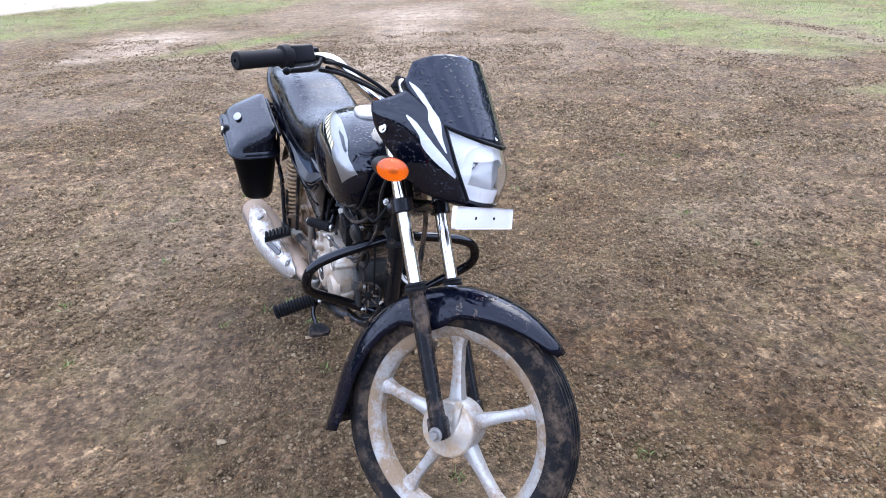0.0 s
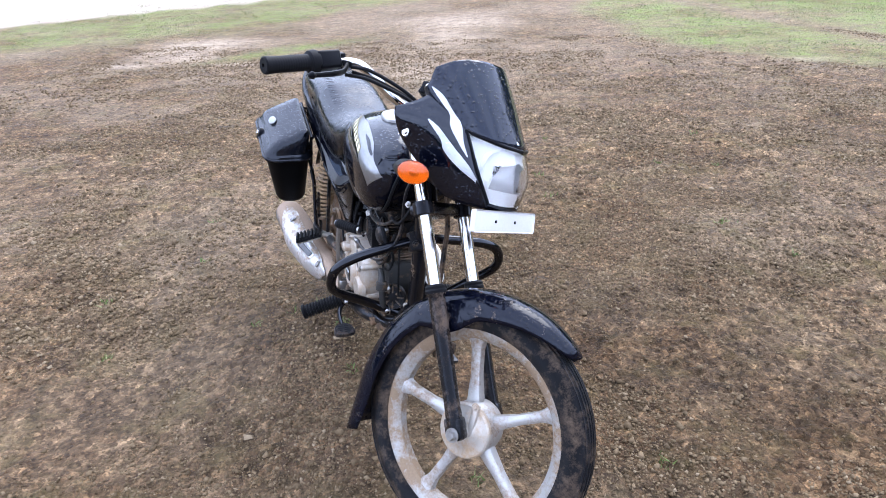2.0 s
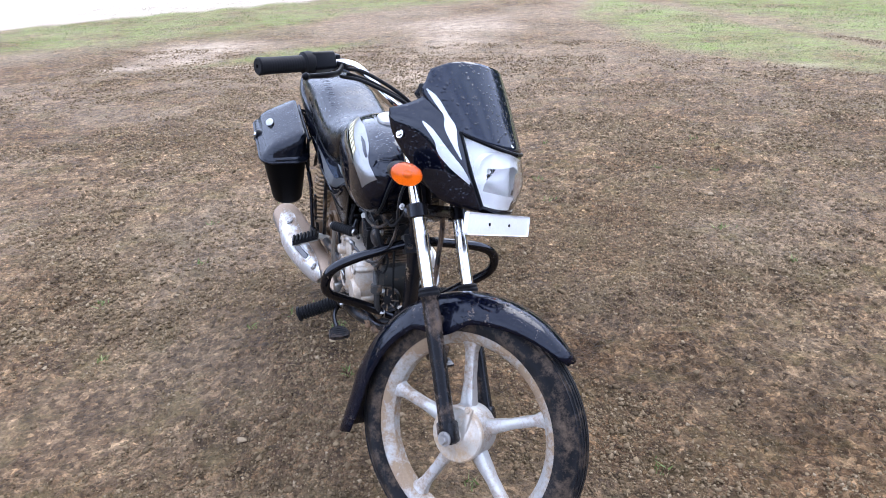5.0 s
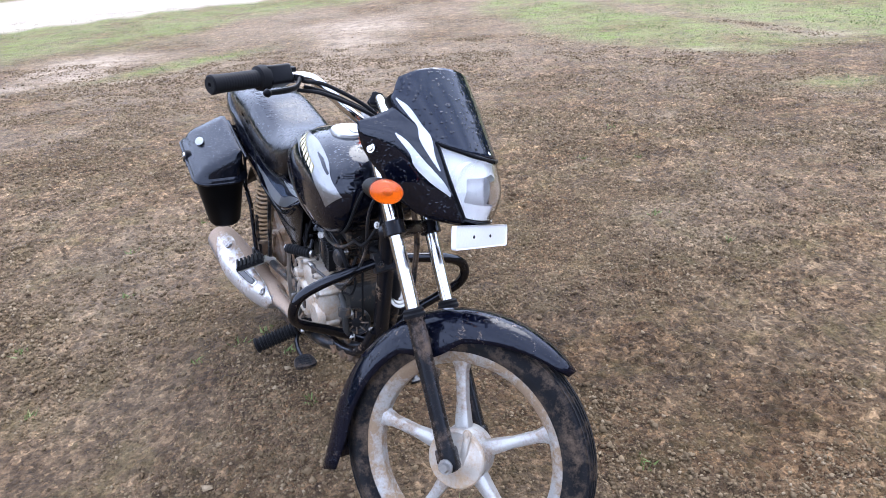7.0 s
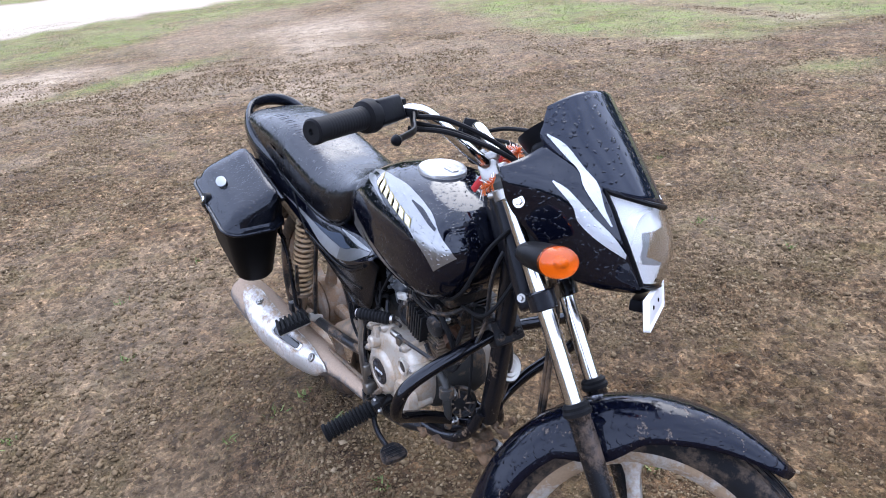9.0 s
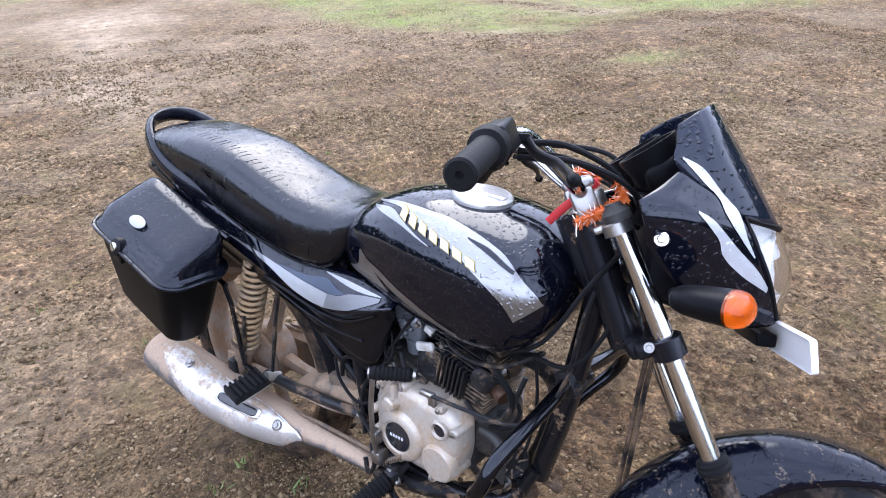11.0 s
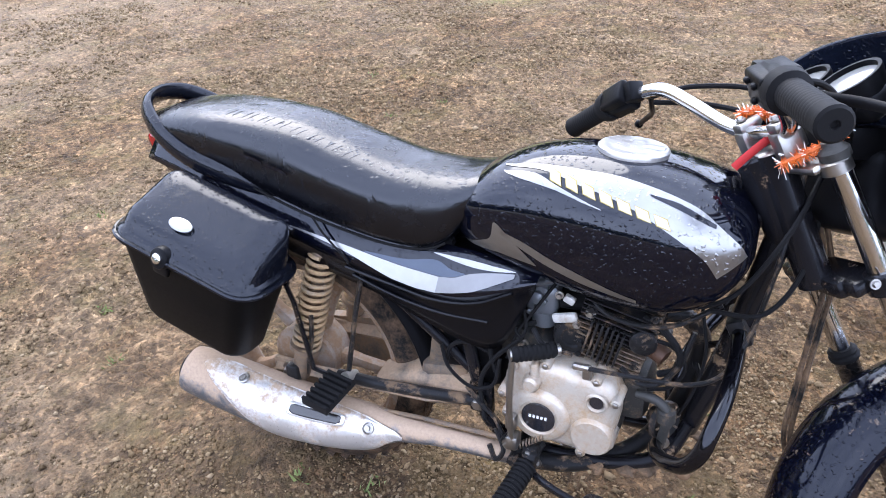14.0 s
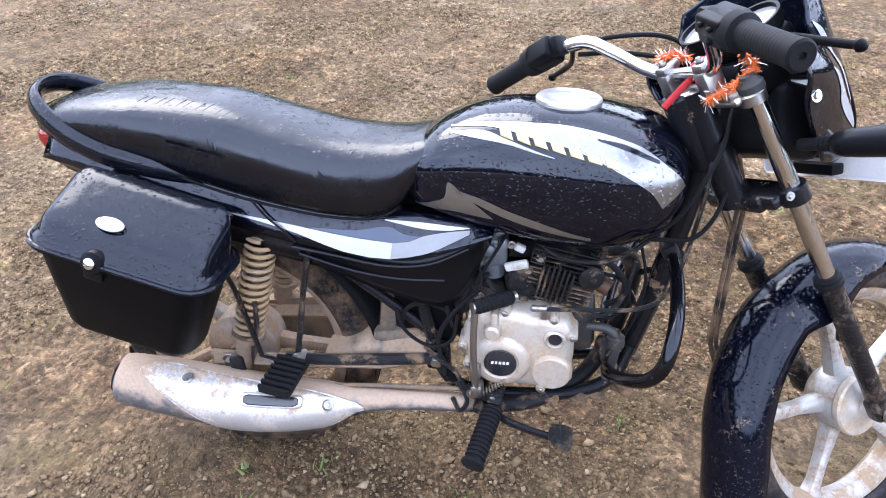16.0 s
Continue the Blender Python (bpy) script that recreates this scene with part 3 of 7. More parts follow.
# handlebar with its controls
BAR = [(0.935, 0.0, 0.926), (0.934, 0.045, 0.927), (0.915, 0.082, 0.942), (0.878, 0.112, 0.972), (0.846, 0.140, 0.994), (0.823, 0.180, 0.990), (0.800, 0.240, 0.973), (0.775, 0.343, 0.940)]
bm = bmesh.new()
tube(bm, spline(mirrored(BAR)[::-1] + BAR[1:], 6), 0.0112, 14)
part("handlebar", turned(bm, STEER), CHROME, bike, "swept chrome handlebar")
for side in (-1, 1):
    hold = new("grip")
    hold.parent = bike
    tagged(hold, "black rubber grip with fine ribs")
    a, b = Vector((0.800, 0.238 * side, 0.974)), Vector((0.774, 0.353 * side, 0.937))
    d = (b - a).normalized()
    bm = bmesh.new()
    prof = [(-0.004, 0.012), (-0.004, 0.0255), (0.004, 0.0265), (0.016, 0.0245), (0.020, 0.018)]
    length = (b - a).length
    for k in range(14):
        h = 0.022 + (length - 0.04) * k / 14
        prof += [(h, 0.0178), (h + 0.0015, 0.01795), (h + 0.0045, 0.01795), (h + 0.006, 0.0178)]
    prof += [(length - 0.005, 0.019), (length, 0.019), (length + 0.003, 0.016), (length + 0.003, 0.005), (length - 0.002, 0.004)]
    lathe(bm, prof, axis(a, d), 22)
    part("sleeve", turned(bm, STEER), RUBBER, hold)
    box_m = axis(a - d * 0.028, d)
    house = new("switch_housing")
    house.parent = bike
    tagged(house, "black switch housing on the handlebar")
    bm = bmesh.new()
    block(bm, (0.046, 0.040, 0.060), box_m @ Matrix.Rotation(radians(20), 4, "Z"), 0.006, 3)
    lathe(bm, [(-0.03, 0.016), (-0.024, 0.021), (0.022, 0.022), (0.027, 0.016)], box_m, 16)
    part("body", turned(bm, STEER), BLACK_PLASTIC, house)
    for k, (u, v) in enumerate(((0.012, 0.01), (-0.01, 0.008), (0.0, -0.012))):
        bm = bmesh.new()
        block(bm, (0.009, 0.007, 0.01), axis(a - d * (0.028 + u), d) @ Matrix.Rotation(radians(20), 4, "Z") @ Matrix.Translation((-0.024, v, 0)), 0.002, 1)
        part("button", turned(bm, STEER), BLACK_PLASTIC, house)
    perch = a - d * 0.062
    lever = new("brake_lever" if side < 0 else "clutch_lever")
    lever.parent = bike
    tagged(lever, "black hand lever with a ball end")
    bm = bmesh.new()
    block(bm, (0.03, 0.034, 0.024), axis(perch, d), 0.005)
    block(bm, (0.034, 0.016, 0.014), Matrix.Translation(perch + Vector((0.02, 0, -0.004))), 0.004)
    part("perch", turned(bm, STEER), BLACK_PLASTIC, lever)
    bm = bmesh.new()
    path = spline([perch + Vector((0.03, 0.0, -0.004)), Vector((0.858, 0.205 * side, 0.970)), Vector((0.880, 0.25 * side, 0.960)), Vector((0.888, 0.295 * side, 0.950)), Vector((0.893, 0.332 * side, 0.942))], 5)
    tube(bm, path, [0.008 - 0.003 * k / len(path) for k in range(len(path))], 10, 0.6)
    lathe(bm, [(-0.009, 0.002), (-0.006, 0.006), (0, 0.0085), (0.006, 0.006), (0.009, 0.002)], axis(path[-1], d), 12)
    part("blade", turned(bm, STEER), BLACK_PLASTIC, lever)

# cowl: screen, lamp and side panels round the handlebar's front
SCREEN = [
    [(1.112, 0.000, 1.068), (1.103, 0.055, 1.066), (1.078, 0.100, 1.054), (1.042, 0.127, 1.028)],
    [(1.140, 0.000, 1.030), (1.126, 0.064, 1.029), (1.090, 0.112, 1.022), (1.041, 0.131, 1.003)],
    [(1.172, 0.000, 0.985), (1.155, 0.066, 0.985), (1.108, 0.115, 0.980), (1.049, 0.134, 0.968)],
    [(1.231, 0.000, 0.899), (1.212, 0.058, 0.902), (1.184, 0.086, 0.906), (1.147, 0.109, 0.913)],
]
ROWS_COWL = [
    [],
    [(1.172, 0.000, 0.985), (1.155, 0.066, 0.985), (1.049, 0.134, 0.968), (1.022, 0.151, 0.944), (0.994, 0.172, 0.925)],
    [(1.231, 0.000, 0.899), (1.212, 0.058, 0.902), (1.147, 0.109, 0.913), (1.080, 0.150, 0.910), (1.002, 0.172, 0.902)],
    [(1.256, 0.000, 0.836), (1.242, 0.050, 0.836), (1.192, 0.098, 0.836), (1.110, 0.130, 0.848), (1.022, 0.150, 0.858)],
    [(1.248, 0.000, 0.772), (1.242, 0.036, 0.772), (1.222, 0.070, 0.774), (1.168, 0.096, 0.780), (1.098, 0.112, 0.786)],
    [(1.224, 0.000, 0.758), (1.219, 0.034, 0.758), (1.200, 0.062, 0.759), (1.160, 0.082, 0.760), (1.124, 0.096, 0.766)],
]


def both(rows, i0, i1):
    """Rows of the half cowl between two columns, mirrored into whole rows where they meet in the middle."""
    sub = [r[i0:i1] for r in rows]
    return [mirrored(r)[::-1] + r[1:] for r in sub] if i0 == 0 else sub


bm = bmesh.new()
patch(bm, both(SCREEN, 0, 4), 6, 7)
screen = part("windscreen", turned(bm, STEER), SCREEN_TINT, bike, "glossy black windscreen beaded with rain", solid=0.004)
cowl_parts = []
for side in (-1, 1):
    bm = bmesh.new()
    rows = [[(x, y * side, z) for x, y, z in r[2:5]] for r in ROWS_COWL[1:]]
    patch(bm, rows, 7, 7)
    skin_bm = bm.copy()
    patch(skin_bm, [[(x, y * side, z) for x, y, z in r[1:]] for r in SCREEN], 6, 7)
    cowl_face = face_tree(skin_bm)
    skin_bm.free()
    cowl_parts.append(part("cowl_side", turned(bm, STEER), PAINT, bike, "glossy black side cowl with silver flashes", solid=0.004))
    ribbon("flash", [(1.050, 0.986), (1.080, 0.973), (1.110, 0.944), (1.135, 0.920), (1.151, 0.887), (1.167, 0.861)], [(1.049, 0.984), (1.077, 0.960), (1.104, 0.936), (1.116, 0.914), (1.142, 0.884), (1.165, 0.860)],
           cowl_face, COWL_SILVER, cowl_parts[-1], side, 0.0032, place=STEER, label="silver flash")
    ribbon("flash", [(1.074, 0.917), (1.099, 0.905), (1.138, 0.872), (1.173, 0.844), (1.194, 0.821)], [(1.073, 0.915), (1.106, 0.884), (1.118, 0.861), (1.150, 0.836), (1.193, 0.814)],
           cowl_face, COWL_SILVER, cowl_parts[-1], side, 0.0032, place=STEER, label="silver flash")
    bm = bmesh.new()  # black rubber line round the lamp
    edge = spline([(1.231, 0.0, 0.899), (1.212, 0.058 * side, 0.902), (1.147, 0.109 * side, 0.913)], 8)[:-1] + spline([(x, y * side, z) for x, y, z in (r[2] for r in ROWS_COWL[2:5])], 8)
    tube(bm, edge, 0.0045, 8)
    part("lamp_seal", turned(bm, STEER), BLACK_PLASTIC, cowl_parts[-1])
bm = bmesh.new()
block(bm, (0.004, 0.009, 0.020), axis((1.2205, -0.004, 0.9135), (0.8, 0.0, 0.6)) @ Matrix.Rotation(radians(90), 4, "Y"), 0.001, 1)
part("mark", turned(bm, STEER), MARK_WHITE, screen, "small white mark")
bm = bmesh.new()
patch(bm, both(ROWS_COWL[4:], 0, 3), 6, 4)
part("cowl_chin", turned(bm, STEER), PAINT, bike, solid=0.004)
lamp = new("headlamp")
lamp.parent = bike
tagged(lamp, "wet clear headlamp under the windscreen")
bm = bmesh.new()
patch(bm, both(ROWS_COWL[2:5], 0, 3), 7, 8)
for v in bm.verts:
    v.co += (Vector((1.1, 0, 0.84)) - v.co).normalized() * 0.002
glass = part("lens", turned(bm, STEER), CLEAR, lamp, "clear fluted lens", solid=0.003)
glass.visible_shadow = False
bm = bmesh.new()
rings = []
for k in range(7):
    s = k / 6
    c = Vector((1.222 - 0.085 * s, 0, 0.838 + 0.012 * s))
    rings.append([c + Vector((0.015 * (1 - s) * abs(math.cos(b)) * -1.6, (0.088 - 0.055 * s ** 2) * math.copysign(abs(math.cos(b)) ** 0.6, math.cos(b)), (0.056 - 0.03 * s ** 2) * math.copysign(abs(math.sin(b)) ** 0.6, math.sin(b)))) for b in (math.tau * i / 28 for i in range(28))])
vs = skin(bm, rings, True, False)
bm.faces.new(vs[-1])
part("reflector", turned(bm, STEER), REFLECTOR, lamp, "bright reflector bowl")
bm = bmesh.new()
lathe(bm, [(0, 0.008), (0.03, 0.008), (0.04, 0.003)], axis((1.14, 0, 0.85), (1, 0, -0.1)), 12)
part("bulb", turned(bm, STEER), WHITE_PLATE, lamp)
bm = bmesh.new()  # white upper bezel inside the lens
patch(bm, both(ROWS_COWL[2:5], 0, 3), 30, 30)
for v in bm.verts:
    v.co += (Vector((1.08, 0, 0.84)) - v.co).normalized() * 0.012
bmesh.ops.delete(bm, geom=[f for f in bm.faces if f.calc_center_median().z < 0.872 - 0.25 * abs(f.calc_center_median().y) and abs(f.calc_center_median().y) < 0.066 and f.calc_center_median().z > 0.806], context="FACES")
part("bezel", turned(bm, STEER), WHITE_PLATE, lamp, "white bezel round the reflector")
bm = bmesh.new()  # dark shell behind the lamp
block(bm, (0.12, 0.19, 0.12), Matrix.Translation((1.09, 0, 0.835)) @ Matrix.Rotation(radians(15), 4, "Y"), 0.025, 3)
block(bm, (0.07, 0.15, 0.05), Matrix.Translation((1.05, 0, 0.91)), 0.012, 2)
part("lamp_shell", turned(bm, STEER), BLACK_PLASTIC, bike, "black shell behind the headlamp")
dash = new("instrument_panel")
dash.parent = bike
tagged(dash, "black instrument panel with two round dials behind the windscreen")
bm = bmesh.new()
block(bm, (0.06, 0.19, 0.04), Matrix.Translation((1.045, 0, 0.965)) @ Matrix.Rotation(radians(-35), 4, "Y"), 0.015, 3)
part("body", turned(bm, STEER), BLACK_PLASTIC, dash)
for side in (-1, 1):
    m = axis((1.03, 0.05 * side, 0.985), (-0.6, 0, 0.8))
    bm = bmesh.new()
    lathe(bm, [(-0.03, 0.036), (0.012, 0.045), (0.018, 0.045), (0.018, 0.040), (0.01, 0.039)], m, 28)
    part("bezel", turned(bm, STEER), BLACK_PLASTIC, dash)
    bm = bmesh.new()
    lathe(bm, [(0.009, 0.001), (0.0105, 0.0395)], m, 28)
    part("dial", turned(bm, STEER), DIAL, dash, "round dial under clear glass")

for side in (-1, 1):
    bm = bmesh.new()
    bolt(bm, Vector((1.030, 0.161 * side, 0.878)), (-0.1, side, 0.1), 0.0065, 0.005)
    part("cowl_bolt", turned(bm, STEER), CHROME, bike, "chrome cowl bolt")

for side in (-1, 1):  # front indicators
    hold = new("indicator")
    hold.parent = bike
    tagged(hold, "amber front indicator in a black teardrop shell")
    c = Vector((1.119, 0.221 * side, 0.805))
    d = Vector((0.78, 0.626 * side, 0))
    m = Matrix.Translation(c) @ Matrix((Vector((0, 0, 1)), d.cross(Vector((0, 0, 1))), d)).transposed().to_4x4() @ Matrix.Diagonal((1.0, 1.42, 1, 1))
    bm = bmesh.new()
    lathe(bm, [(-0.086, 0.004), (-0.084, 0.011), (-0.078, 0.0165), (-0.066, 0.0200), (-0.045, 0.0222), (-0.020, 0.0235), (-0.010, 0.0240)], m, 28)
    part("shell", turned(bm, STEER), BLACK_PLASTIC, hold)
    bm = bmesh.new()
    lathe(bm, [(-0.010, 0.0238), (-0.003, 0.0240), (0.005, 0.0222), (0.011, 0.0178), (0.015, 0.012), (0.017, 0.006), (0.0174, 0.001)], m, 28)
    part("lens", turned(bm, STEER), AMBER, hold, "amber lens")
    bm = bmesh.new()
    lathe(bm, [(-0.012, 0.001), (-0.011, 0.010), (-0.007, 0.0218)], m, 20)
    part("reflector", turned(bm, STEER), REFLECTOR, hold)
    bm = bmesh.new()
    lathe(bm, [(-0.011, 0.006), (0.004, 0.006), (0.008, 0.002)], m, 12)
    part("bulb", turned(bm, STEER), WHITE_PLATE, hold)
    bm = bmesh.new()
    back, root = c - d * 0.066 - Vector((0, 0.012 * side, 0)), Vector((1.072, 0.100 * side, 0.800))
    tube(bm, [back.lerp(root, k / 16) for k in range(17)], [0.0105 + (0.0022 if k % 2 and k < 9 else 0) for k in range(17)], 12)
    part("stalk", turned(bm, STEER), RUBBER, hold)

plate = new("number_plate")
plate.parent = bike
tagged(plate, "blank white number plate below the headlamp")
bm = bmesh.new()
pm = Matrix.Translation((1.244, -0.013, 0.742)) @ Matrix.Rotation(radians(-11), 4, "Y")
block(bm, (0.0025, 0.284, 0.047), pm, 0.006, 3)
part("sheet", turned(bm, STEER), WHITE_PLATE, plate)
for y in (-0.045, 0.045):
    bm = bmesh.new()
    lathe(bm, [(0.001, 0.0035), (0.003, 0.0035), (0.0035, 0.002)], pm @ axis((0, y, 0), (1, 0, 0)), 10)
    part("rivet", turned(bm, STEER), BLACK_PLASTIC, plate)
bm = bmesh.new()
block(bm, (0.03, 0.10, 0.02), Matrix.Translation((1.222, 0, 0.738)), 0.004)
part("bracket", turned(bm, STEER), BLACK_PLASTIC, plate)

# front mudguard: an arched blade with turned-down sides, and a rubber flap
bm = bmesh.new()
rings = []
for k in range(41):
    s = k / 40
    a = radians(52 + 152 * s)
    half = 0.012 + 0.055 * min(1, s / 0.22) ** 0.6
    drop = 0.014 + 0.050 * min(1, s / 0.3) + (0.03 if 0.30 < s < 0.52 else 0.0) * math.sin(math.pi * (s - 0.30) / 0.22)
    rad = 0.316 + 0.012 * max(0, s - 0.75) / 0.25 + 0.030 * (max(0, s - 0.86) / 0.14) ** 2
    ring = []
    for i in range(17):
        u = -1 + 2 * i / 16
        lat = half * math.sin(u * math.pi / 2)
        sink = drop * (1 - math.cos(u * math.pi / 2)) ** 1.2
        r2 = rad - sink
        ring.append(FRONT + Vector((r2 * math.cos(a), lat, r2 * math.sin(a))))
    rings.append(ring)
skin(bm, rings, False, False)
part("front_mudguard", turned(bm, STEER), PAINT_DIRTY, bike, "glossy black front mudguard, wet and splashed with mud", solid=0.003)
# fuel tank
TANK = [  # x, top, bottom, half width, height of the widest point
    (0.470, 0.800, 0.720, 0.070, 0.768), (0.500, 0.826, 0.706, 0.092, 0.772), (0.540, 0.852, 0.692, 0.106, 0.776), (0.600, 0.873, 0.676, 0.118, 0.778),
    (0.660, 0.882, 0.660, 0.128, 0.777), (0.720, 0.884, 0.648, 0.134, 0.774), (0.780, 0.880, 0.643, 0.138, 0.772), (0.840, 0.868, 0.648, 0.139, 0.770),
    (0.890, 0.852, 0.668, 0.132, 0.772), (0.922, 0.834, 0.698, 0.118, 0.774), (0.942, 0.812, 0.728, 0.094, 0.775), (0.950, 0.795, 0.748, 0.062, 0.773)]


def oval(x, zt, zb, w, zm, pt=2.3, pb=3.6, n=48):
    ring = []
    for i in range(n):
        a = math.tau * i / n
        c, s = math.cos(a), math.sin(a)
        p = pt if s >= 0 else pb
        y = w * math.copysign(abs(c) ** (2 / p), c)
        z = zm + ((zt - zm) if s >= 0 else (zm - zb)) * math.copysign(abs(s) ** (2 / p), s)
        ring.append((x, y, z))
    return ring


bm = bmesh.new()
skin(bm, [oval(x, *lerp_table(TANK, x)) for x in [0.470 + 0.480 * (0.5 - 0.5 * math.cos(math.pi * k / 40)) for k in range(41)]])
tank = new("fuel_tank")
tank.parent = bike
tagged(tank, "glossy black fuel tank with silver flashes, beaded with rain")
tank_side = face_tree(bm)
part("shell", bm, PAINT, tank)
for side in (-1, 1):
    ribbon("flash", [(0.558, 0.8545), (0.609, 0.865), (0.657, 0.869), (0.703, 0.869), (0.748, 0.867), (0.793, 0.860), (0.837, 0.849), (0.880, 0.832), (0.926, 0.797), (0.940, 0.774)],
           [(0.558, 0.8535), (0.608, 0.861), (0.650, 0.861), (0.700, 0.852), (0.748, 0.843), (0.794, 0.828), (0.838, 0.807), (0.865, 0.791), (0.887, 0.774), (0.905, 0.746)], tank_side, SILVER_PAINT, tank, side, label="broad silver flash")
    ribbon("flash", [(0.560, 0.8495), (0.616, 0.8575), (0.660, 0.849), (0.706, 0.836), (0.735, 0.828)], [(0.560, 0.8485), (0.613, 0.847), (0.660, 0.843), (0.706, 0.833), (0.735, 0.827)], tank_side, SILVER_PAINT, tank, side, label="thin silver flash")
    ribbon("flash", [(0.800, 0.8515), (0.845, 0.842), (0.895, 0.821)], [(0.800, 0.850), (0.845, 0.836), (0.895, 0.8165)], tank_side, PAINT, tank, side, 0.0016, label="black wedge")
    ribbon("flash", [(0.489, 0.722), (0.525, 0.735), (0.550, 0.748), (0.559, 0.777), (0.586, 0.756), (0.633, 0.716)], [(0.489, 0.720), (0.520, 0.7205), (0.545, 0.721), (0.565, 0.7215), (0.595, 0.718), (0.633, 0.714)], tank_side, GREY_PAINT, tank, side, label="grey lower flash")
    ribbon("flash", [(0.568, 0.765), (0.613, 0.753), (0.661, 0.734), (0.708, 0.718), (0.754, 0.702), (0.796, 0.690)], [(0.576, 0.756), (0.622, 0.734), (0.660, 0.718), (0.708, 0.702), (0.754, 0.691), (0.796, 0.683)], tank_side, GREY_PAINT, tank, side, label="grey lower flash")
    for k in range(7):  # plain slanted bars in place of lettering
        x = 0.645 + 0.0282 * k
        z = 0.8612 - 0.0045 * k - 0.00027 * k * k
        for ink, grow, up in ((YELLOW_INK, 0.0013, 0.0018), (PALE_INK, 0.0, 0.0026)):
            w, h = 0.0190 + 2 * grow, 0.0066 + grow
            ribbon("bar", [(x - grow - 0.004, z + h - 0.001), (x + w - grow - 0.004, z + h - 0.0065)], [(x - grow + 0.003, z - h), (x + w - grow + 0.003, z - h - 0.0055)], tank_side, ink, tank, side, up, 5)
bm = bmesh.new()
m = Matrix.Translation((0.752, 0, 0.878)) @ Matrix.Rotation(radians(4), 4, "Y") @ Matrix.Diagonal((1.12, 0.92, 1, 1))
lathe(bm, [(0, 0.05), (0.008, 0.05), (0.0115, 0.047), (0.012, 0.042), (0.0105, 0.036), (0.0115, 0.03), (0.012, 0.002)], m, 32)
block(bm, (0.03, 0.016, 0.006), m @ Matrix.Translation((0.028, 0, 0.012)), 0.002)
part("filler_cap", bm, CAP, tank, "oval chrome filler cap, wet")

# seat
SEAT = [
    (-0.236, 0.864, 0.848, 0.034), (-0.222, 0.880, 0.842, 0.066), (-0.180, 0.894, 0.834, 0.090), (-0.110, 0.903, 0.820, 0.102), (-0.030, 0.905, 0.798, 0.108),
    (0.050, 0.901, 0.768, 0.110), (0.140, 0.888, 0.736, 0.112), (0.240, 0.858, 0.710, 0.114), (0.340, 0.831, 0.692, 0.114), (0.420, 0.823, 0.690, 0.108),
    (0.470, 0.824, 0.712, 0.100), (0.505, 0.829, 0.756, 0.088), (0.528, 0.830, 0.795, 0.072)]
bm = bmesh.new()
rings = []
for k in range(61):
    x = -0.236 + 0.764 * k / 60
    zt, zb, w = lerp_table(SEAT, x)
    ring = oval(x, zt, zb, w, zb + 0.42 * (zt - zb), 3.1, 4.0, 56)
    rings.append([(px - 0.10 * max(0, (px - 0.4) / 0.13) * (zt - pz), py, pz) for px, py, pz in ring])
skin(bm, rings)
seat = new("seat")
seat.parent = bike
tagged(seat, "long black vinyl dual seat, wet, with a small tear")
seat_side = face_tree(bm)
part("cover", bm, VINYL, seat)
for x, z in ((0.062, 0.838), (0.116, 0.824)):
    ribbon("tear", [(x, z + 0.004), (x + 0.012, z - 0.001), (x + 0.026, z - 0.002), (x + 0.040, z - 0.008)], [(x, z + 0.002), (x + 0.012, z - 0.006), (x + 0.026, z - 0.0075), (x + 0.040, z - 0.0105)], seat_side, GASH, seat, -1, 0.0010, 16, label="small dark tear")
    ribbon("tear_lip", [(x - 0.006, z + 0.008), (x + 0.012, z + 0.004), (x + 0.028, z + 0.001), (x + 0.044, z - 0.006)], [(x - 0.006, z + 0.003), (x + 0.012, z - 0.002), (x + 0.026, z - 0.004), (x + 0.044, z - 0.010)], seat_side, PAINT, seat, -1, 0.0075, 16)
for k in range(8):  # raised marks pressed into the cover's top
    x, y = 0.037 * k, -0.052 - 0.0015 * k
    for u in (0.0, 0.014):
        bm = bmesh.new()
        line = [seat_side.ray_cast(Vector((x + u + 0.4 * v, y + v, 1.2)), Vector((0, 0, -1)))[0] for v in (-0.012, -0.006, 0.0, 0.006, 0.012)]
        tube(bm, line, 0.0008, 6)
        part("raised_mark", bm, VINYL, seat)
bm = bmesh.new()  # piping along the lower edge
for side in (-1, 1):
    tube(bm, [(x, side * (lerp_table(SEAT, x)[2] * 0.93), lerp_table(SEAT, x)[1] + 0.010) for x in [-0.2 + 0.66 * k / 40 for k in range(41)]], 0.0025, 6)
part("piping", bm, RUBBER, seat)

# tail panels either side, in two tiers with a crease between them
UP = [(-0.200, 0.852), (-0.120, 0.846), (-0.060, 0.836), (0.050, 0.790), (0.150, 0.754), (0.275, 0.722), (0.400, 0.708), (0.480, 0.704), (0.560, 0.696), (0.632, 0.684)]
CREASE = [(-0.215, 0.800), (-0.120, 0.782), (-0.040, 0.760), (0.050, 0.730), (0.130, 0.700), (0.262, 0.658), (0.350, 0.640), (0.441, 0.624), (0.520, 0.632), (0.632, 0.678)]
DOWN = [(-0.190, 0.770), (-0.110, 0.745), (-0.040, 0.705), (0.050, 0.665), (0.130, 0.635), (0.226, 0.612), (0.319, 0.586), (0.420, 0.545), (0.550, 0.520), (0.625, 0.655)]
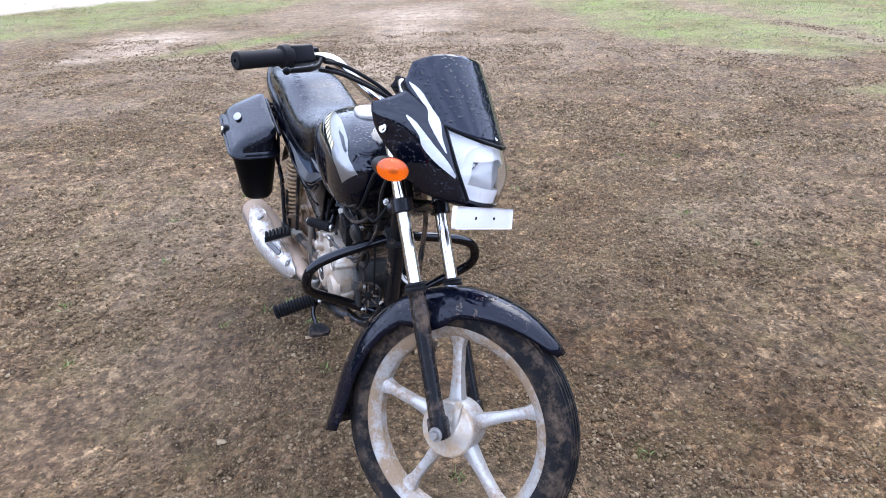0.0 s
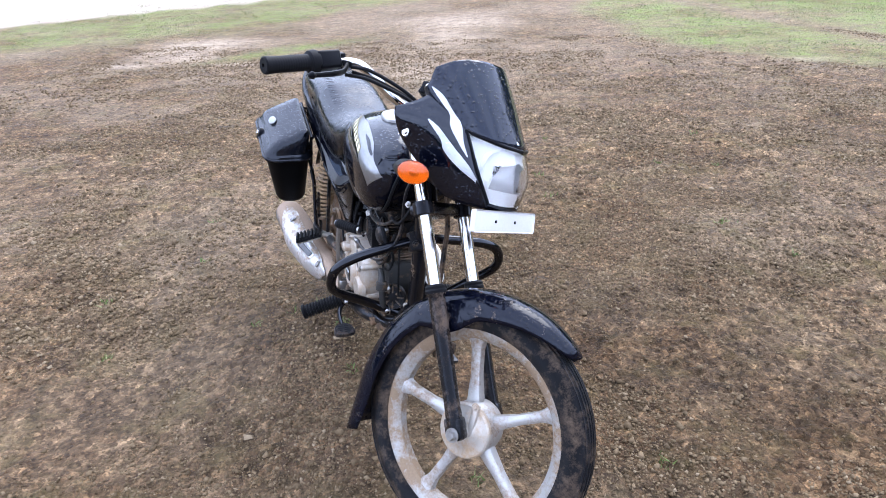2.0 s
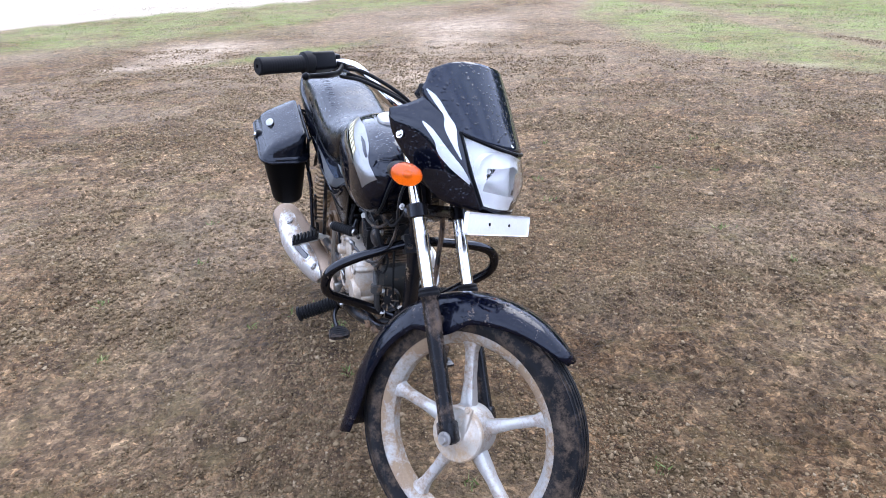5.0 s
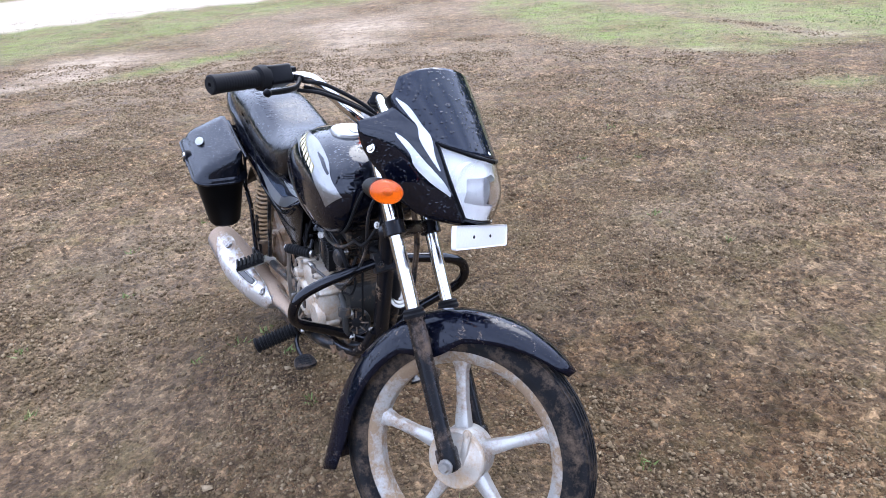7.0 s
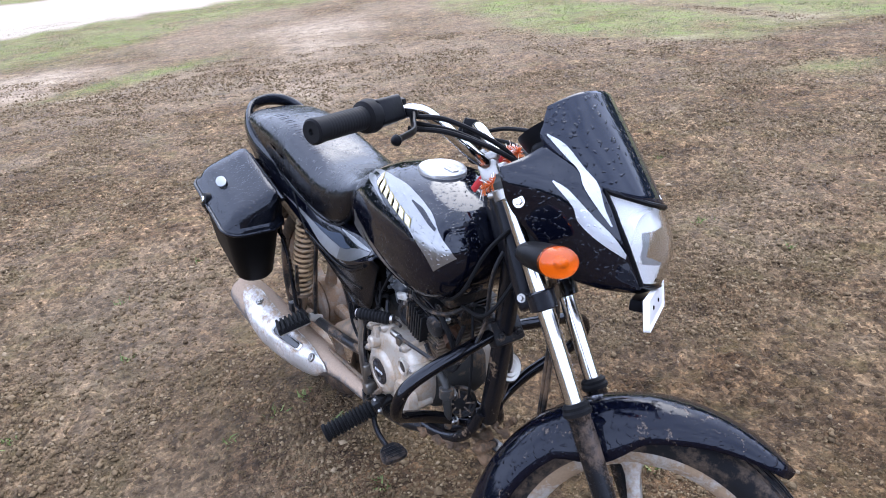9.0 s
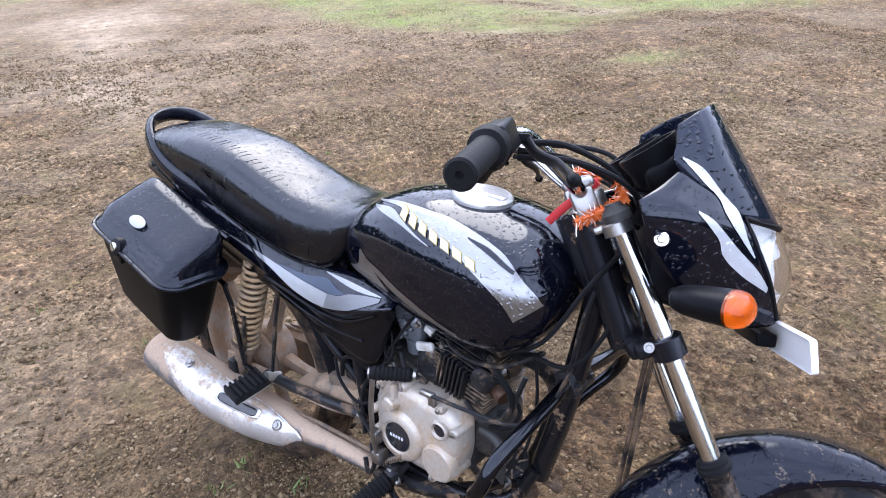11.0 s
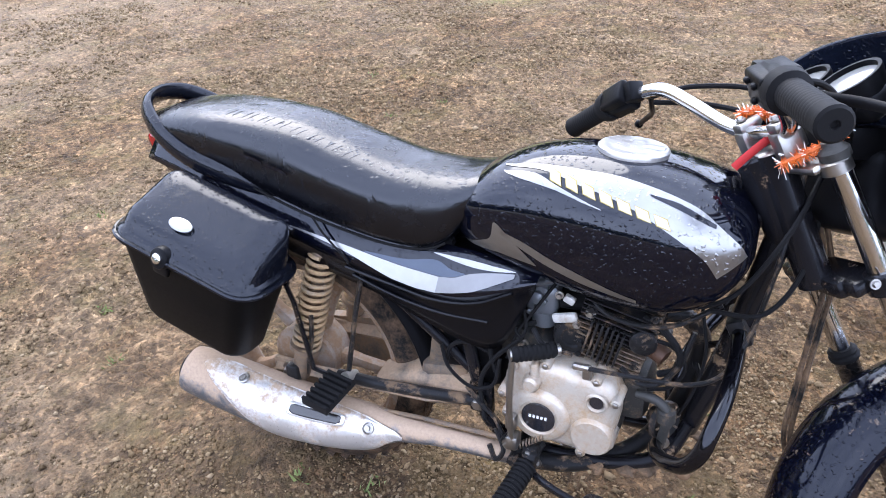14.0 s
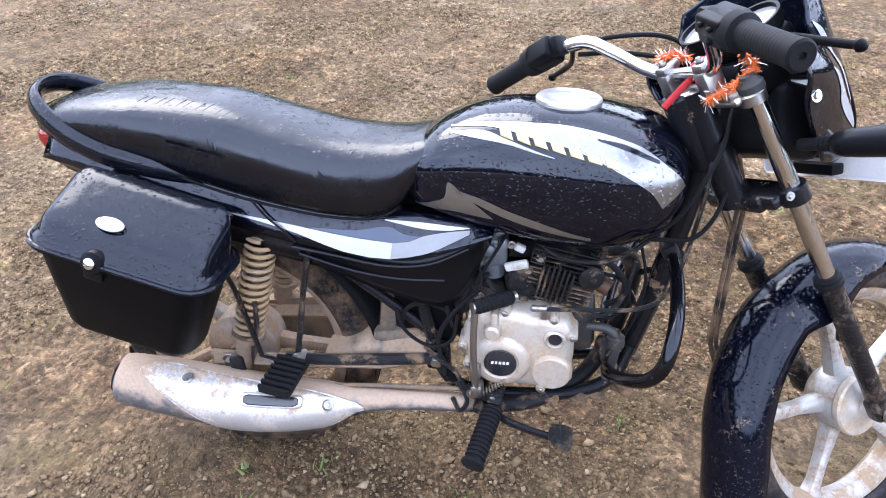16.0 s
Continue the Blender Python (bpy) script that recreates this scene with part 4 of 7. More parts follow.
for side in (-1, 1):
    hold = new("side_panel")
    hold.parent = bike
    tagged(hold, "black tail and side panel with a white and silver flash")
    bm = bmesh.new()
    rows = []
    for k in range(6):
        s = k / 5
        rows.append([(u[0] * (1 - s) + c[0] * s, side * (0.080 + 0.0375 * s ** 0.8 - 0.03 * max(0, (-u[0] - 0.05)) / 0.15), u[1] * (1 - s) + c[1] * s) for u, c in zip(UP, CREASE)])
    skin(bm, [spline(r, 5) for r in rows], False, False)
    panel_face = face_tree(bm)
    part("upper_tier", bm, PAINT, hold, solid=0.003)
    ribbon("flash", [(0.120, 0.7145), (0.200, 0.697), (0.270, 0.682), (0.330, 0.670), (0.390, 0.660), (0.450, 0.653)], [(0.120, 0.7135), (0.200, 0.692), (0.268, 0.671), (0.330, 0.648), (0.387, 0.631), (0.446, 0.6255)],
           panel_face, WHITE_PAINT, hold, side, 0.0026, label="white flash")
    ribbon("flash", [(0.450, 0.653), (0.480, 0.656), (0.509, 0.666), (0.550, 0.673), (0.590, 0.677)], [(0.446, 0.6255), (0.485, 0.631), (0.520, 0.640), (0.560, 0.658), (0.590, 0.672)], panel_face, PANEL_SILVER, hold, side, 0.0026, label="silver hook of the flash")
    ribbon("flash", [(0.436, 0.6915), (0.500, 0.6875), (0.550, 0.683), (0.590, 0.680)], [(0.436, 0.6905), (0.500, 0.6780), (0.545, 0.6755), (0.590, 0.679)], panel_face, WHITE_PAINT, hold, side, 0.0027, label="white upper flash")
    ribbon("flash", [(0.300, 0.6785), (0.380, 0.674), (0.440, 0.680), (0.472, 0.6685), (0.500, 0.6645)], [(0.300, 0.6765), (0.380, 0.6625), (0.450, 0.6540), (0.478, 0.6565), (0.500, 0.6635)], panel_face, BLUE_PAINT, hold, side, 0.0025, label="steel blue wedge")
    bm = bmesh.new()
    tube(bm, spline([(x, side * 0.1165, z - 0.013) for x, z in CREASE[5:-1]] + [(0.590, side * 0.115, 0.652)], 6), 0.0042, 8)
    part("crease_rim", bm, PANEL_BLACK, hold)
    bm = bmesh.new()
    rows = []
    for k in range(6):
        s = k / 5
        rows.append([(c[0] * (1 - s) + d[0] * s, side * (0.1145 - 0.016 * math.sin(math.pi * s * 0.5) - 0.03 * max(0, (-c[0] - 0.05)) / 0.15), c[1] * (1 - s) + d[1] * s) for c, d in zip(CREASE, DOWN)])
    skin(bm, [spline(r, 5) for r in rows], False, False)
    part("lower_tier", bm, PANEL_BLACK, hold, solid=0.003)
    bm = bmesh.new()
    tube(bm, spline([(0.27, side * 0.108, 0.625), (0.36, side * 0.106, 0.594), (0.45, side * 0.104, 0.577), (0.54, side * 0.104, 0.577)], 6), 0.004, 8)
    part("rib", bm, PANEL_BLACK, hold)
bm = bmesh.new()
block(bm, (0.40, 0.16, 0.05), Matrix.Translation((0.06, 0, 0.765)) @ Matrix.Rotation(radians(17), 4, "Y"), 0.02)
block(bm, (0.22, 0.14, 0.14), Matrix.Translation((0.46, 0, 0.62)), 0.03)
# two added filler blocks that close the see-through behind the engine
block(bm, (0.13, 0.13, 0.20), Matrix.Translation((0.485, 0, 0.50)), 0.02)
block(bm, (0.20, 0.05, 0.15), Matrix.Translation((0.60, 0.035, 0.60)), 0.02)
part("tray", bm, BLACK_PLASTIC, bike, "black tray and air box under the seat, with added filler blocks")

bm = bmesh.new()  # inner splash guard between the rear wheel and the engine, thick with mud
block(bm, (0.05, 0.12, 0.20), Matrix.Translation((0.415, 0, 0.46)) @ Matrix.Rotation(radians(10), 4, "Y"), 0.02)
block(bm, (0.11, 0.15, 0.05), Matrix.Translation((0.43, 0, 0.41)) @ Matrix.Rotation(radians(-8), 4, "Y"), 0.018)
part("splash_guard", bm, MUD_METAL, bike, "splash guard caked in brown mud")

# grab rail and tail lamp
RAIL = [(0.110, 0.086, 0.752), (0.030, 0.102, 0.786), (-0.060, 0.106, 0.812), (-0.130, 0.101, 0.844), (-0.185, 0.082, 0.878), (-0.224, 0.050, 0.902), (-0.238, 0.0, 0.910)]
bm = bmesh.new()
line = spline(mirrored(RAIL) + RAIL[:-1][::-1], 6)
tube(bm, line, [0.021 * min(1, 0.45 + 0.08 * min(k, len(line) - 1 - k)) for k in range(len(line))], 14, 0.55)
part("grab_rail", bm, BOX_LID, bike, "thick black grab rail looped behind the seat")
bm = bmesh.new()
block(bm, (0.045, 0.13, 0.045), Matrix.Translation((-0.216, 0, 0.826)) @ Matrix.Rotation(radians(-15), 4, "Y"), 0.016, 3)
part("tail_lamp", bm, RED_LENS, bike, "red tail lamp")
bm = bmesh.new()
skin(bm, [[(x, w * math.copysign(abs(math.cos(a)) ** 0.6, math.cos(a)), z + h * math.copysign(abs(math.sin(a)) ** 0.6, math.sin(a))) for a in (math.tau * i / 24 for i in range(24))]
          for x, w, z, h in ((-0.225, 0.055, 0.868, 0.014), (-0.205, 0.074, 0.855, 0.030), (-0.15, 0.092, 0.838, 0.045), (-0.06, 0.100, 0.810, 0.045), (0.04, 0.098, 0.770, 0.04))])
part("tail_cowl", bm, PAINT, bike, "black tail cowl under the seat")
bm = bmesh.new()
rings = []
for k in range(25):
    a = radians(4 + 140 * k / 24)
    rings.append([REAR + Vector(((0.335 - 0.02 * u * u) * math.cos(a), 0.066 * u, (0.335 - 0.02 * u * u) * math.sin(a))) for u in (-1, -0.6, 0, 0.6, 1)])
skin(bm, rings, False, False)
part("rear_mudguard", bm, BLACK_PLASTIC, bike, "black rear mudguard over the wheel", solid=0.003)
for side in (-1, 1):
    hold = new("rear_indicator")
    hold.parent = bike
    tagged(hold, "amber rear indicator in a black shell")
    c = Vector((-0.150, 0.182 * side, 0.724))
    m = Matrix.Translation(c) @ Matrix.Rotation(radians(-90), 4, "Y") @ Matrix.Diagonal((1.0, 1.4, 1, 1))
    bm = bmesh.new()
    lathe(bm, [(-0.07, 0.006), (-0.03, 0.018), (-0.01, 0.021)], m, 20)
    rod(bm, c + Vector((0.04, 0, 0)), (-0.13, 0.06 * side, 0.77), 0.009)
    part("shell", bm, BLACK_PLASTIC, hold)
    bm = bmesh.new()
    lathe(bm, [(-0.01, 0.021), (0.004, 0.02), (0.013, 0.012), (0.016, 0.002)], m, 20)
    part("lens", bm, AMBER, hold, "amber lens")

# frame tubes, swing arm and rear suspension
bm = bmesh.new()
tube(bm, spline([(0.985, 0, 0.80), (0.965, 0, 0.70), (0.925, 0, 0.52), (0.880, 0, 0.365)], 6), 0.0205, 14)
tube(bm, spline([(0.95, 0, 0.80), (0.80, 0, 0.76), (0.55, 0, 0.72), (0.45, 0, 0.68)], 6), 0.021, 12)
for side in (-1, 1):
    tube(bm, spline([(0.885, 0.02 * side, 0.39), (0.850, 0.045 * side, 0.325), (0.76, 0.065 * side, 0.295), (0.60, 0.075 * side, 0.295), (0.53, 0.078 * side, 0.33), (0.505, 0.078 * side, 0.42), (0.47, 0.07 * side, 0.60), (0.45, 0.06 * side, 0.70)], 6), 0.0135, 12)
    tube(bm, spline([(0.46, 0.06 * side, 0.70), (0.20, 0.075 * side, 0.72), (-0.12, 0.075 * side, 0.785)], 6), 0.012, 10)
    tube(bm, spline([(0.505, 0.072 * side, 0.43), (0.36, 0.078 * side, 0.56), (0.19, 0.082 * side, 0.70)], 5), 0.011, 10)
    block(bm, (0.05, 0.02, 0.07), Matrix.Translation((0.512, 0.078 * side, 0.385)), 0.008)
part("frame", bm, FRAME_BLACK, bike, "black tubular frame")
bm = bmesh.new()
lathe(bm, [(-0.075, 0.024), (-0.07, 0.029), (0.06, 0.029), (0.065, 0.024)], axis(Vector((0.955, 0, 0.835)), STEM), 20)
part("steering_head", bm, FRAME_BLACK, bike)

arm = new("swing_arm")
arm.parent = bike
tagged(arm, "swing arm caked in brown mud")
for side in (-1, 1):
    bm = bmesh.new()
    tube(bm, [(0.512, 0.080 * side, 0.385), (0.40, 0.084 * side, 0.360), (0.20, 0.088 * side, 0.352), (0.03, 0.088 * side, 0.343)], [0.020, 0.019, 0.018, 0.018], 4)
    block(bm, (0.08, 0.012, 0.045), Matrix.Translation((0.06, 0.088 * side, 0.344)), 0.006)
    part("tube", bm, ARM_MUD, arm)
    bm = bmesh.new()
    bolt(bm, (0.512, 0.098 * side, 0.385), (0, side, 0), 0.012, 0.012)
    part("pivot_nut", bm, STEEL, arm)
    bm = bmesh.new()
    bolt(bm, (REAR.x, 0.10 * side, REAR.z), (0, side, 0), 0.014, 0.014)
    part("axle_nut", bm, STEEL, arm)
bm = bmesh.new()
rod(bm, (0.40, -0.084, 0.362), (0.40, 0.084, 0.362), 0.017)
part("bridge", bm, ARM_MUD, arm)
bm = bmesh.new()  # pressed plate that ties the arm to its pivot
skin(bm, [[(x, -0.084, z0), (x, -0.082, 0.5 * (z0 + z1)), (x, -0.074, z1 - 0.006), (x, -0.062, z1), (x, -0.02, z1 + 0.004), (x, -0.02, z0)] for x, z0, z1 in ((0.27, 0.352, 0.366), (0.33, 0.354, 0.392), (0.39, 0.356, 0.412), (0.45, 0.364, 0.426), (0.49, 0.372, 0.428), (0.505, 0.380, 0.416))])
part("gusset", bm, ARM_MUD, arm, "pressed gusset plate thick with pale mud")

for side in (-1, 1):
    hold = new("shock_absorber")
    hold.parent = bike
    tagged(hold, "rear spring shock absorber coated in mud")
    a, b = Vector((0.192, 0.080 * side, 0.655)), Vector((0.098, 0.110 * side, 0.335))
    d = (b - a).normalized()
    length = (b - a).length
    m = axis(a, d)
    bm = bmesh.new()
    turns, count = 14, 280
    q = [m @ Vector((0.0275 * math.cos(math.tau * turns * k / count), 0.0275 * math.sin(math.tau * turns * k / count), 0.012 + (length - 0.107) * k / count)) for k in range(count + 1)]
    tube(bm, q, 0.0046, 7)
    part("spring", bm, SPRING, hold, "coil spring coated in mud")
    bm = bmesh.new()
    lathe(bm, [(-0.02, 0.010), (-0.004, 0.012), (0.002, 0.026), (0.008, 0.028), (0.010, 0.014), (length - 0.1, 0.014), (length - 0.098, 0.034), (length - 0.088, 0.034), (length - 0.082, 0.021), (length - 0.02, 0.02), (length, 0.016), (length + 0.01, 0.01)], m, 22)
    part("damper", bm, MUD_METAL, hold)

# engine
engine = new("engine")
engine.parent = bike
tagged(engine, "air-cooled single-cylinder engine, silver cases splashed with mud")
bm = bmesh.new()
block(bm, (0.21, 0.15, 0.16), Matrix.Translation((0.67, 0, 0.425)), 0.03, 3)
block(bm, (0.12, 0.12, 0.08), Matrix.Translation((0.60, 0, 0.50)) @ Matrix.Rotation(radians(20), 4, "Y"), 0.02, 2)
block(bm, (0.10, 0.11, 0.10), Matrix.Translation((0.765, 0, 0.44)), 0.02, 2)
part("crankcase", bm, CASE, engine)
COVER = [(0.566, 0.440), (0.572, 0.478), (0.588, 0.506), (0.612, 0.520), (0.650, 0.524), (0.700, 0.516), (0.742, 0.512), (0.765, 0.500), (0.777, 0.474), (0.776, 0.420), (0.768, 0.378), (0.748, 0.352), (0.718, 0.344), (0.670, 0.344), (0.632, 0.350), (0.598, 0.366), (0.574, 0.396)]
bm = bmesh.new()
prism(bm, COVER, -0.06, -0.118, 0.022, 0.020)
bosses = [(COVER[i][0] * 0.97 + 0.672 * 0.03, COVER[i][1] * 0.97 + 0.43 * 0.03) for i in (0, 2, 4, 6, 8, 10, 12, 14, 16)]
block(bm, (0.014, 0.02, 0.05), Matrix.Translation((0.632, -0.118, 0.500)), 0.005)
cover = part("clutch_cover", bm, ALLOY_CLEAN, engine, "cast alloy clutch cover smeared with mud")
bm = bmesh.new()
lathe(bm, [(0, 0.058), (0.012, 0.055), (0.018, 0.048), (0.0195, 0.036), (0.016, 0.033), (0.016, 0.002)], axis((0.641, -0.110, 0.412), (0, -1, 0)), 36)
part("clutch_dome", bm, ALLOY_CLEAN, cover)
bm = bmesh.new()
lathe(bm, [(0, 0.040), (0.014, 0.038), (0.019, 0.034), (0.020, 0.002)], axis((0.736, -0.108, 0.392), (0, -1, 0)), 32)
part("filter_cover", bm, ALLOY_CLEAN, cover)
bm = bmesh.new()
lathe(bm, [(0, 0.021), (0.010, 0.020), (0.012, 0.016), (0.006, 0.013), (0.006, 0.002)], axis((0.742, -0.112, 0.468), (0, -1, 0)), 20)
part("filler_neck", bm, ALLOY_CLEAN, cover)
bm = bmesh.new()
lathe(bm, [(0, 0.017), (0.03, 0.015), (0.034, 0.011)], axis((0.628, -0.105, 0.485), (0, -1, 0)), 18)
part("cable_boss", bm, ALLOY_CLEAN, cover)
for x, z in bosses:
    bm = bmesh.new()
    lathe(bm, [(0, 0.010), (0.046, 0.0095), (0.05, 0.007)], axis((x, -0.07, z), (0, -1, 0)), 12)
    part("boss", bm, ALLOY_CLEAN, cover)
    bm = bmesh.new()
    lathe(bm, [(0, 0.0055), (0.004, 0.0055), (0.005, 0.004)], axis((x, -0.119, z), (0, -1, 0)), 6)
    part("cover_bolt", bm, STEEL, engine)
bm = bmesh.new()
lathe(bm, [(0, 0.031), (0.002, 0.031), (0.003, 0.029), (0.003, 0.001)], axis((0.641, -0.1262, 0.412), (0, -1, 0)), 32)
badge = part("badge", bm, BADGE, engine, "round dark badge with pale marks")
for k in range(5):
    bm = bmesh.new()
    block(bm, (0.0045, 0.0012, 0.006), Matrix.Translation((0.6265 + 0.0072 * k, -0.1295, 0.414)) @ Matrix.Rotation(radians(12), 4, "Y"), 0)
    part("mark", bm, BADGE_INK, badge)
bm = bmesh.new()  # dark recess of the small plug
lathe(bm, [(0, 0.012), (0.003, 0.012), (0.003, 0.001)], axis((0.742, -0.1175, 0.468), (0, -1, 0)), 18)
part("plug", bm, BADGE, engine)
bm = bmesh.new()
prism(bm, [(x, z) for x, z in COVER], 0.06, 0.115, 0.015, 0.012)
lathe(bm, [(0, 0.06), (0.02, 0.056), (0.026, 0.045), (0.026, 0.002)], axis((0.70, 0.11, 0.43), (0, 1, 0)), 36)
part("magneto_cover", bm, ALLOY, engine, "cast alloy left cover")

CYL = Vector((0.25, 0, 1.0)).normalized()
foot = Vector((0.735, 0, 0.500))
cyl_m = axis(foot, CYL)
bm = bmesh.new()
lathe(bm, [(0, 0.04), (0.16, 0.04)], cyl_m, 24)
part("cylinder", bm, ENGINE_BLACK, engine, "black finned cylinder clogged with mud")
for k in range(14):
    bm = bmesh.new()
    h = 0.006 + 0.0095 * k
    block(bm, (0.122 + (0.008 if k > 6 else 0), 0.132 + (0.012 if k > 6 else 0), 0.0032), cyl_m @ Matrix.Rotation(radians(-90), 4, "Z") @ Matrix.Translation((0, 0, h)), 0.001, 1)
    part("fin", bm, (ENGINE_BLACK if k > 5 else FIN_MUD), engine)
bm = bmesh.new()
block(bm, (0.13, 0.105, 0.05), axis(foot + CYL * 0.155, CYL) @ Matrix.Rotation(radians(90), 4, "Z"), 0.012, 3)
lathe(bm, [(0, 0.024), (0.018, 0.023), (0.022, 0.018)], axis((0.800, -0.055, 0.574), (0.2, -1, 0)), 20)
lathe(bm, [(0, 0.016), (0.015, 0.015), (0.02, 0.01)], axis(foot + CYL * 0.155 + Vector((0.02, -0.05, 0)), (0, -1, 0.1)), 16)
part("cylinder_head", bm, ENGINE_BLACK, engine)
for dx, dy, h in ((-0.05, -0.06, 0.125), (0.055, -0.06, 0.125), (-0.05, -0.06, 0.05), (0.05, -0.055, 0.02)):
    bm = bmesh.new()
    bolt(bm, foot + CYL * h + Vector((dx, dy - 0.008, 0)), (0, -1, 0), 0.006)
    part("head_bolt", bm, ENGINE_BLACK, engine)
bm = bmesh.new()  # carburettor with its intake
block(bm, (0.055, 0.05, 0.06), Matrix.Translation((0.622, -0.035, 0.612)), 0.01, 3)
lathe(bm, [(0, 0.024), (0.03, 0.022), (0.034, 0.015)], axis((0.622, -0.035, 0.585), (0, 0, -1)), 18)
lathe(bm, [(0, 0.022), (0.02, 0.021), (0.028, 0.012), (0.04, 0.008)], axis((0.622, -0.035, 0.64), (0, 0, 1)), 18)
lathe(bm, [(0, 0.012), (0.016, 0.011), (0.018, 0.008)], axis((0.618, -0.055, 0.62), (0, -1, 0.2)), 14)
for k in range(4):
    lathe(bm, [(0, 0.005), (0.006, 0.005), (0.008, 0.003)], axis((0.602 + 0.014 * (k % 3), -0.060, 0.590 + 0.012 * k), (0, -1, 0.1)), 8)
block(bm, (0.022, 0.020, 0.034), Matrix.Translation((0.598, -0.052, 0.640)) @ Matrix.Rotation(radians(14), 4, "Y"), 0.004, 2)
block(bm, (0.040, 0.012, 0.010), Matrix.Translation((0.628, -0.060, 0.652)) @ Matrix.Rotation(radians(-18), 4, "Y"), 0.003, 1)
lathe(bm, [(0, 0.010), (0.022, 0.010), (0.024, 0.006)], axis((0.640, -0.050, 0.632), (0.4, -1, 0.3)), 14)
part("carburettor", bm, CARB, engine, "dusty blue-grey alloy carburettor")
bm = bmesh.new()
lathe(bm, [(0, 0.034), (0.022, 0.034), (0.028, 0.030), (0.030, 0.020), (0.026, 0.016), (0.026, 0.002)], axis((0.676, -0.040, 0.552), (0.25, -1, 0.15)), 28)
for k in range(5):
    a = math.tau * k / 5
    lathe(bm, [(0, 0.006), (0.030, 0.006), (0.033, 0.004)], axis(Vector((0.676, -0.040, 0.552)) + Vector((0.033 * math.cos(a), 0, 0.033 * math.sin(a))), (0.25, -1, 0.15)), 8)
part("side_cap", bm, ENGINE_BLACK, engine, "round black cap beside the cylinder")
bm = bmesh.new()
tube(bm, spline([(0.65, -0.03, 0.61), (0.69, -0.02, 0.605), (0.715, 0, 0.60)], 4), 0.019, 14)
tube(bm, spline([(0.595, -0.03, 0.615), (0.55, -0.02, 0.63), (0.52, 0, 0.64)], 4), 0.026, 14)
part("intake_hose", bm, RUBBER, engine)
bm = bmesh.new()  # cable stop on the cover
block(bm, (0.03, 0.012, 0.012), Matrix.Translation((0.712, -0.117, 0.534)), 0.003, 1)
block(bm, (0.016, 0.010, 0.03), Matrix.Translation((0.722, -0.114, 0.524)), 0.003, 1)
part("cable_stop", bm, STEEL, engine)
for x, z in ((0.849, 0.434), (0.848, 0.370)):  # mounting plate and bolts at the front
    bm = bmesh.new()
    bolt(bm, (x, -0.062, z), (0, -1, 0), 0.009, 0.012)
    part("mounting_bolt", bm, STEEL, engine)
for k in range(7):  # upright ribs of the cylinder head's side
    bm = bmesh.new()
    block(bm, (0.0040, 0.030, 0.078 - 0.004 * abs(k - 3)), Matrix.Translation((0.712 + 0.0088 * k, -0.070, 0.572 - 0.003 * k)) @ Matrix.Rotation(radians(14), 4, "Y"), 0.001, 1)
    part("rib", bm, ENGINE_BLACK, engine)
bm = bmesh.new()
tube(bm, spline([(0.80, -0.06, 0.618), (0.835, -0.072, 0.606), (0.862, -0.07, 0.568), (0.858, -0.062, 0.53), (0.83, -0.058, 0.51)], 6), 0.006, 8)
part("breather_hose", bm, RUBBER, engine, "muddy breather hose")
bm = bmesh.new()
block(bm, (0.045, 0.012, 0.018), Matrix.Translation((0.668, -0.066, 0.592)) @ Matrix.Rotation(radians(-14), 4, "Y"), 0.005)
block(bm, (0.020, 0.012, 0.014), Matrix.Translation((0.674, -0.060, 0.626)) @ Matrix.Rotation(radians(25), 4, "Y"), 0.003)
part("spark_cover", bm, WORN_WHITE, engine, "pale cap beside the carburettor")

# horn low in front of the engine, a round ribbed disc
horn = new("horn")
horn.parent = bike
tagged(horn, "round black horn with a ribbed face, dull with mud")
bm = bmesh.new()
hm = axis((0.850, -0.050, 0.408), (0.86, -0.5, 0.1))
lathe(bm, [(-0.03, 0.016), (-0.012, 0.022), (-0.008, 0.036), (0.0, 0.0365), (0.004, 0.034), (0.002, 0.028), (0.005, 0.025), (0.003, 0.020), (0.006, 0.016), (0.006, 0.002)], hm, 32)
part("disc", bm, ENGINE_BLACK, horn)
for k in range(8):
    bm = bmesh.new()
    block(bm, (0.020, 0.004, 0.004), hm @ Matrix.Rotation(math.tau * k / 8, 4, "Z") @ Matrix.Translation((0.022, 0, 0.005)), 0.001, 1)
    part("rib", bm, MUD_METAL, horn)

disc = new("horn")
disc.parent = bike
tagged(disc, "round silver-faced horn on the frame's down tube")
hm = axis((0.885, 0.056, 0.470), (0.80, 0.10, 0.30))
bm = bmesh.new()
lathe(bm, [(-0.022, 0.014), (-0.010, 0.020), (-0.006, 0.031), (0.0, 0.033), (0.003, 0.031)], hm, 32)
part("shell", bm, ENGINE_BLACK, disc)
bm = bmesh.new()
lathe(bm, [(0.001, 0.031), (0.004, 0.029), (0.003, 0.022), (0.006, 0.019), (0.005, 0.012), (0.008, 0.009), (0.008, 0.001)], hm, 32)
part("face", bm, ALLOY, disc, "dull silver face with pressed rings")
bm = bmesh.new()
tube(bm, [(0.872, 0.054, 0.478), (0.890, 0.040, 0.520), (0.915, 0.016, 0.545)], 0.006, 8, 0.5)
part("bracket", bm, FRAME_BLACK, disc)
bm = bmesh.new()  # rusty stub where the header pipe leaves the cylinder
rod(bm, (0.790, -0.030, 0.560), (0.838, -0.050, 0.540), 0.019, 0.016)
lathe(bm, [(0, 0.024), (0.008, 0.024), (0.010, 0.018)], axis((0.800, -0.034, 0.556), (0.9, -0.35, -0.35)), 20)
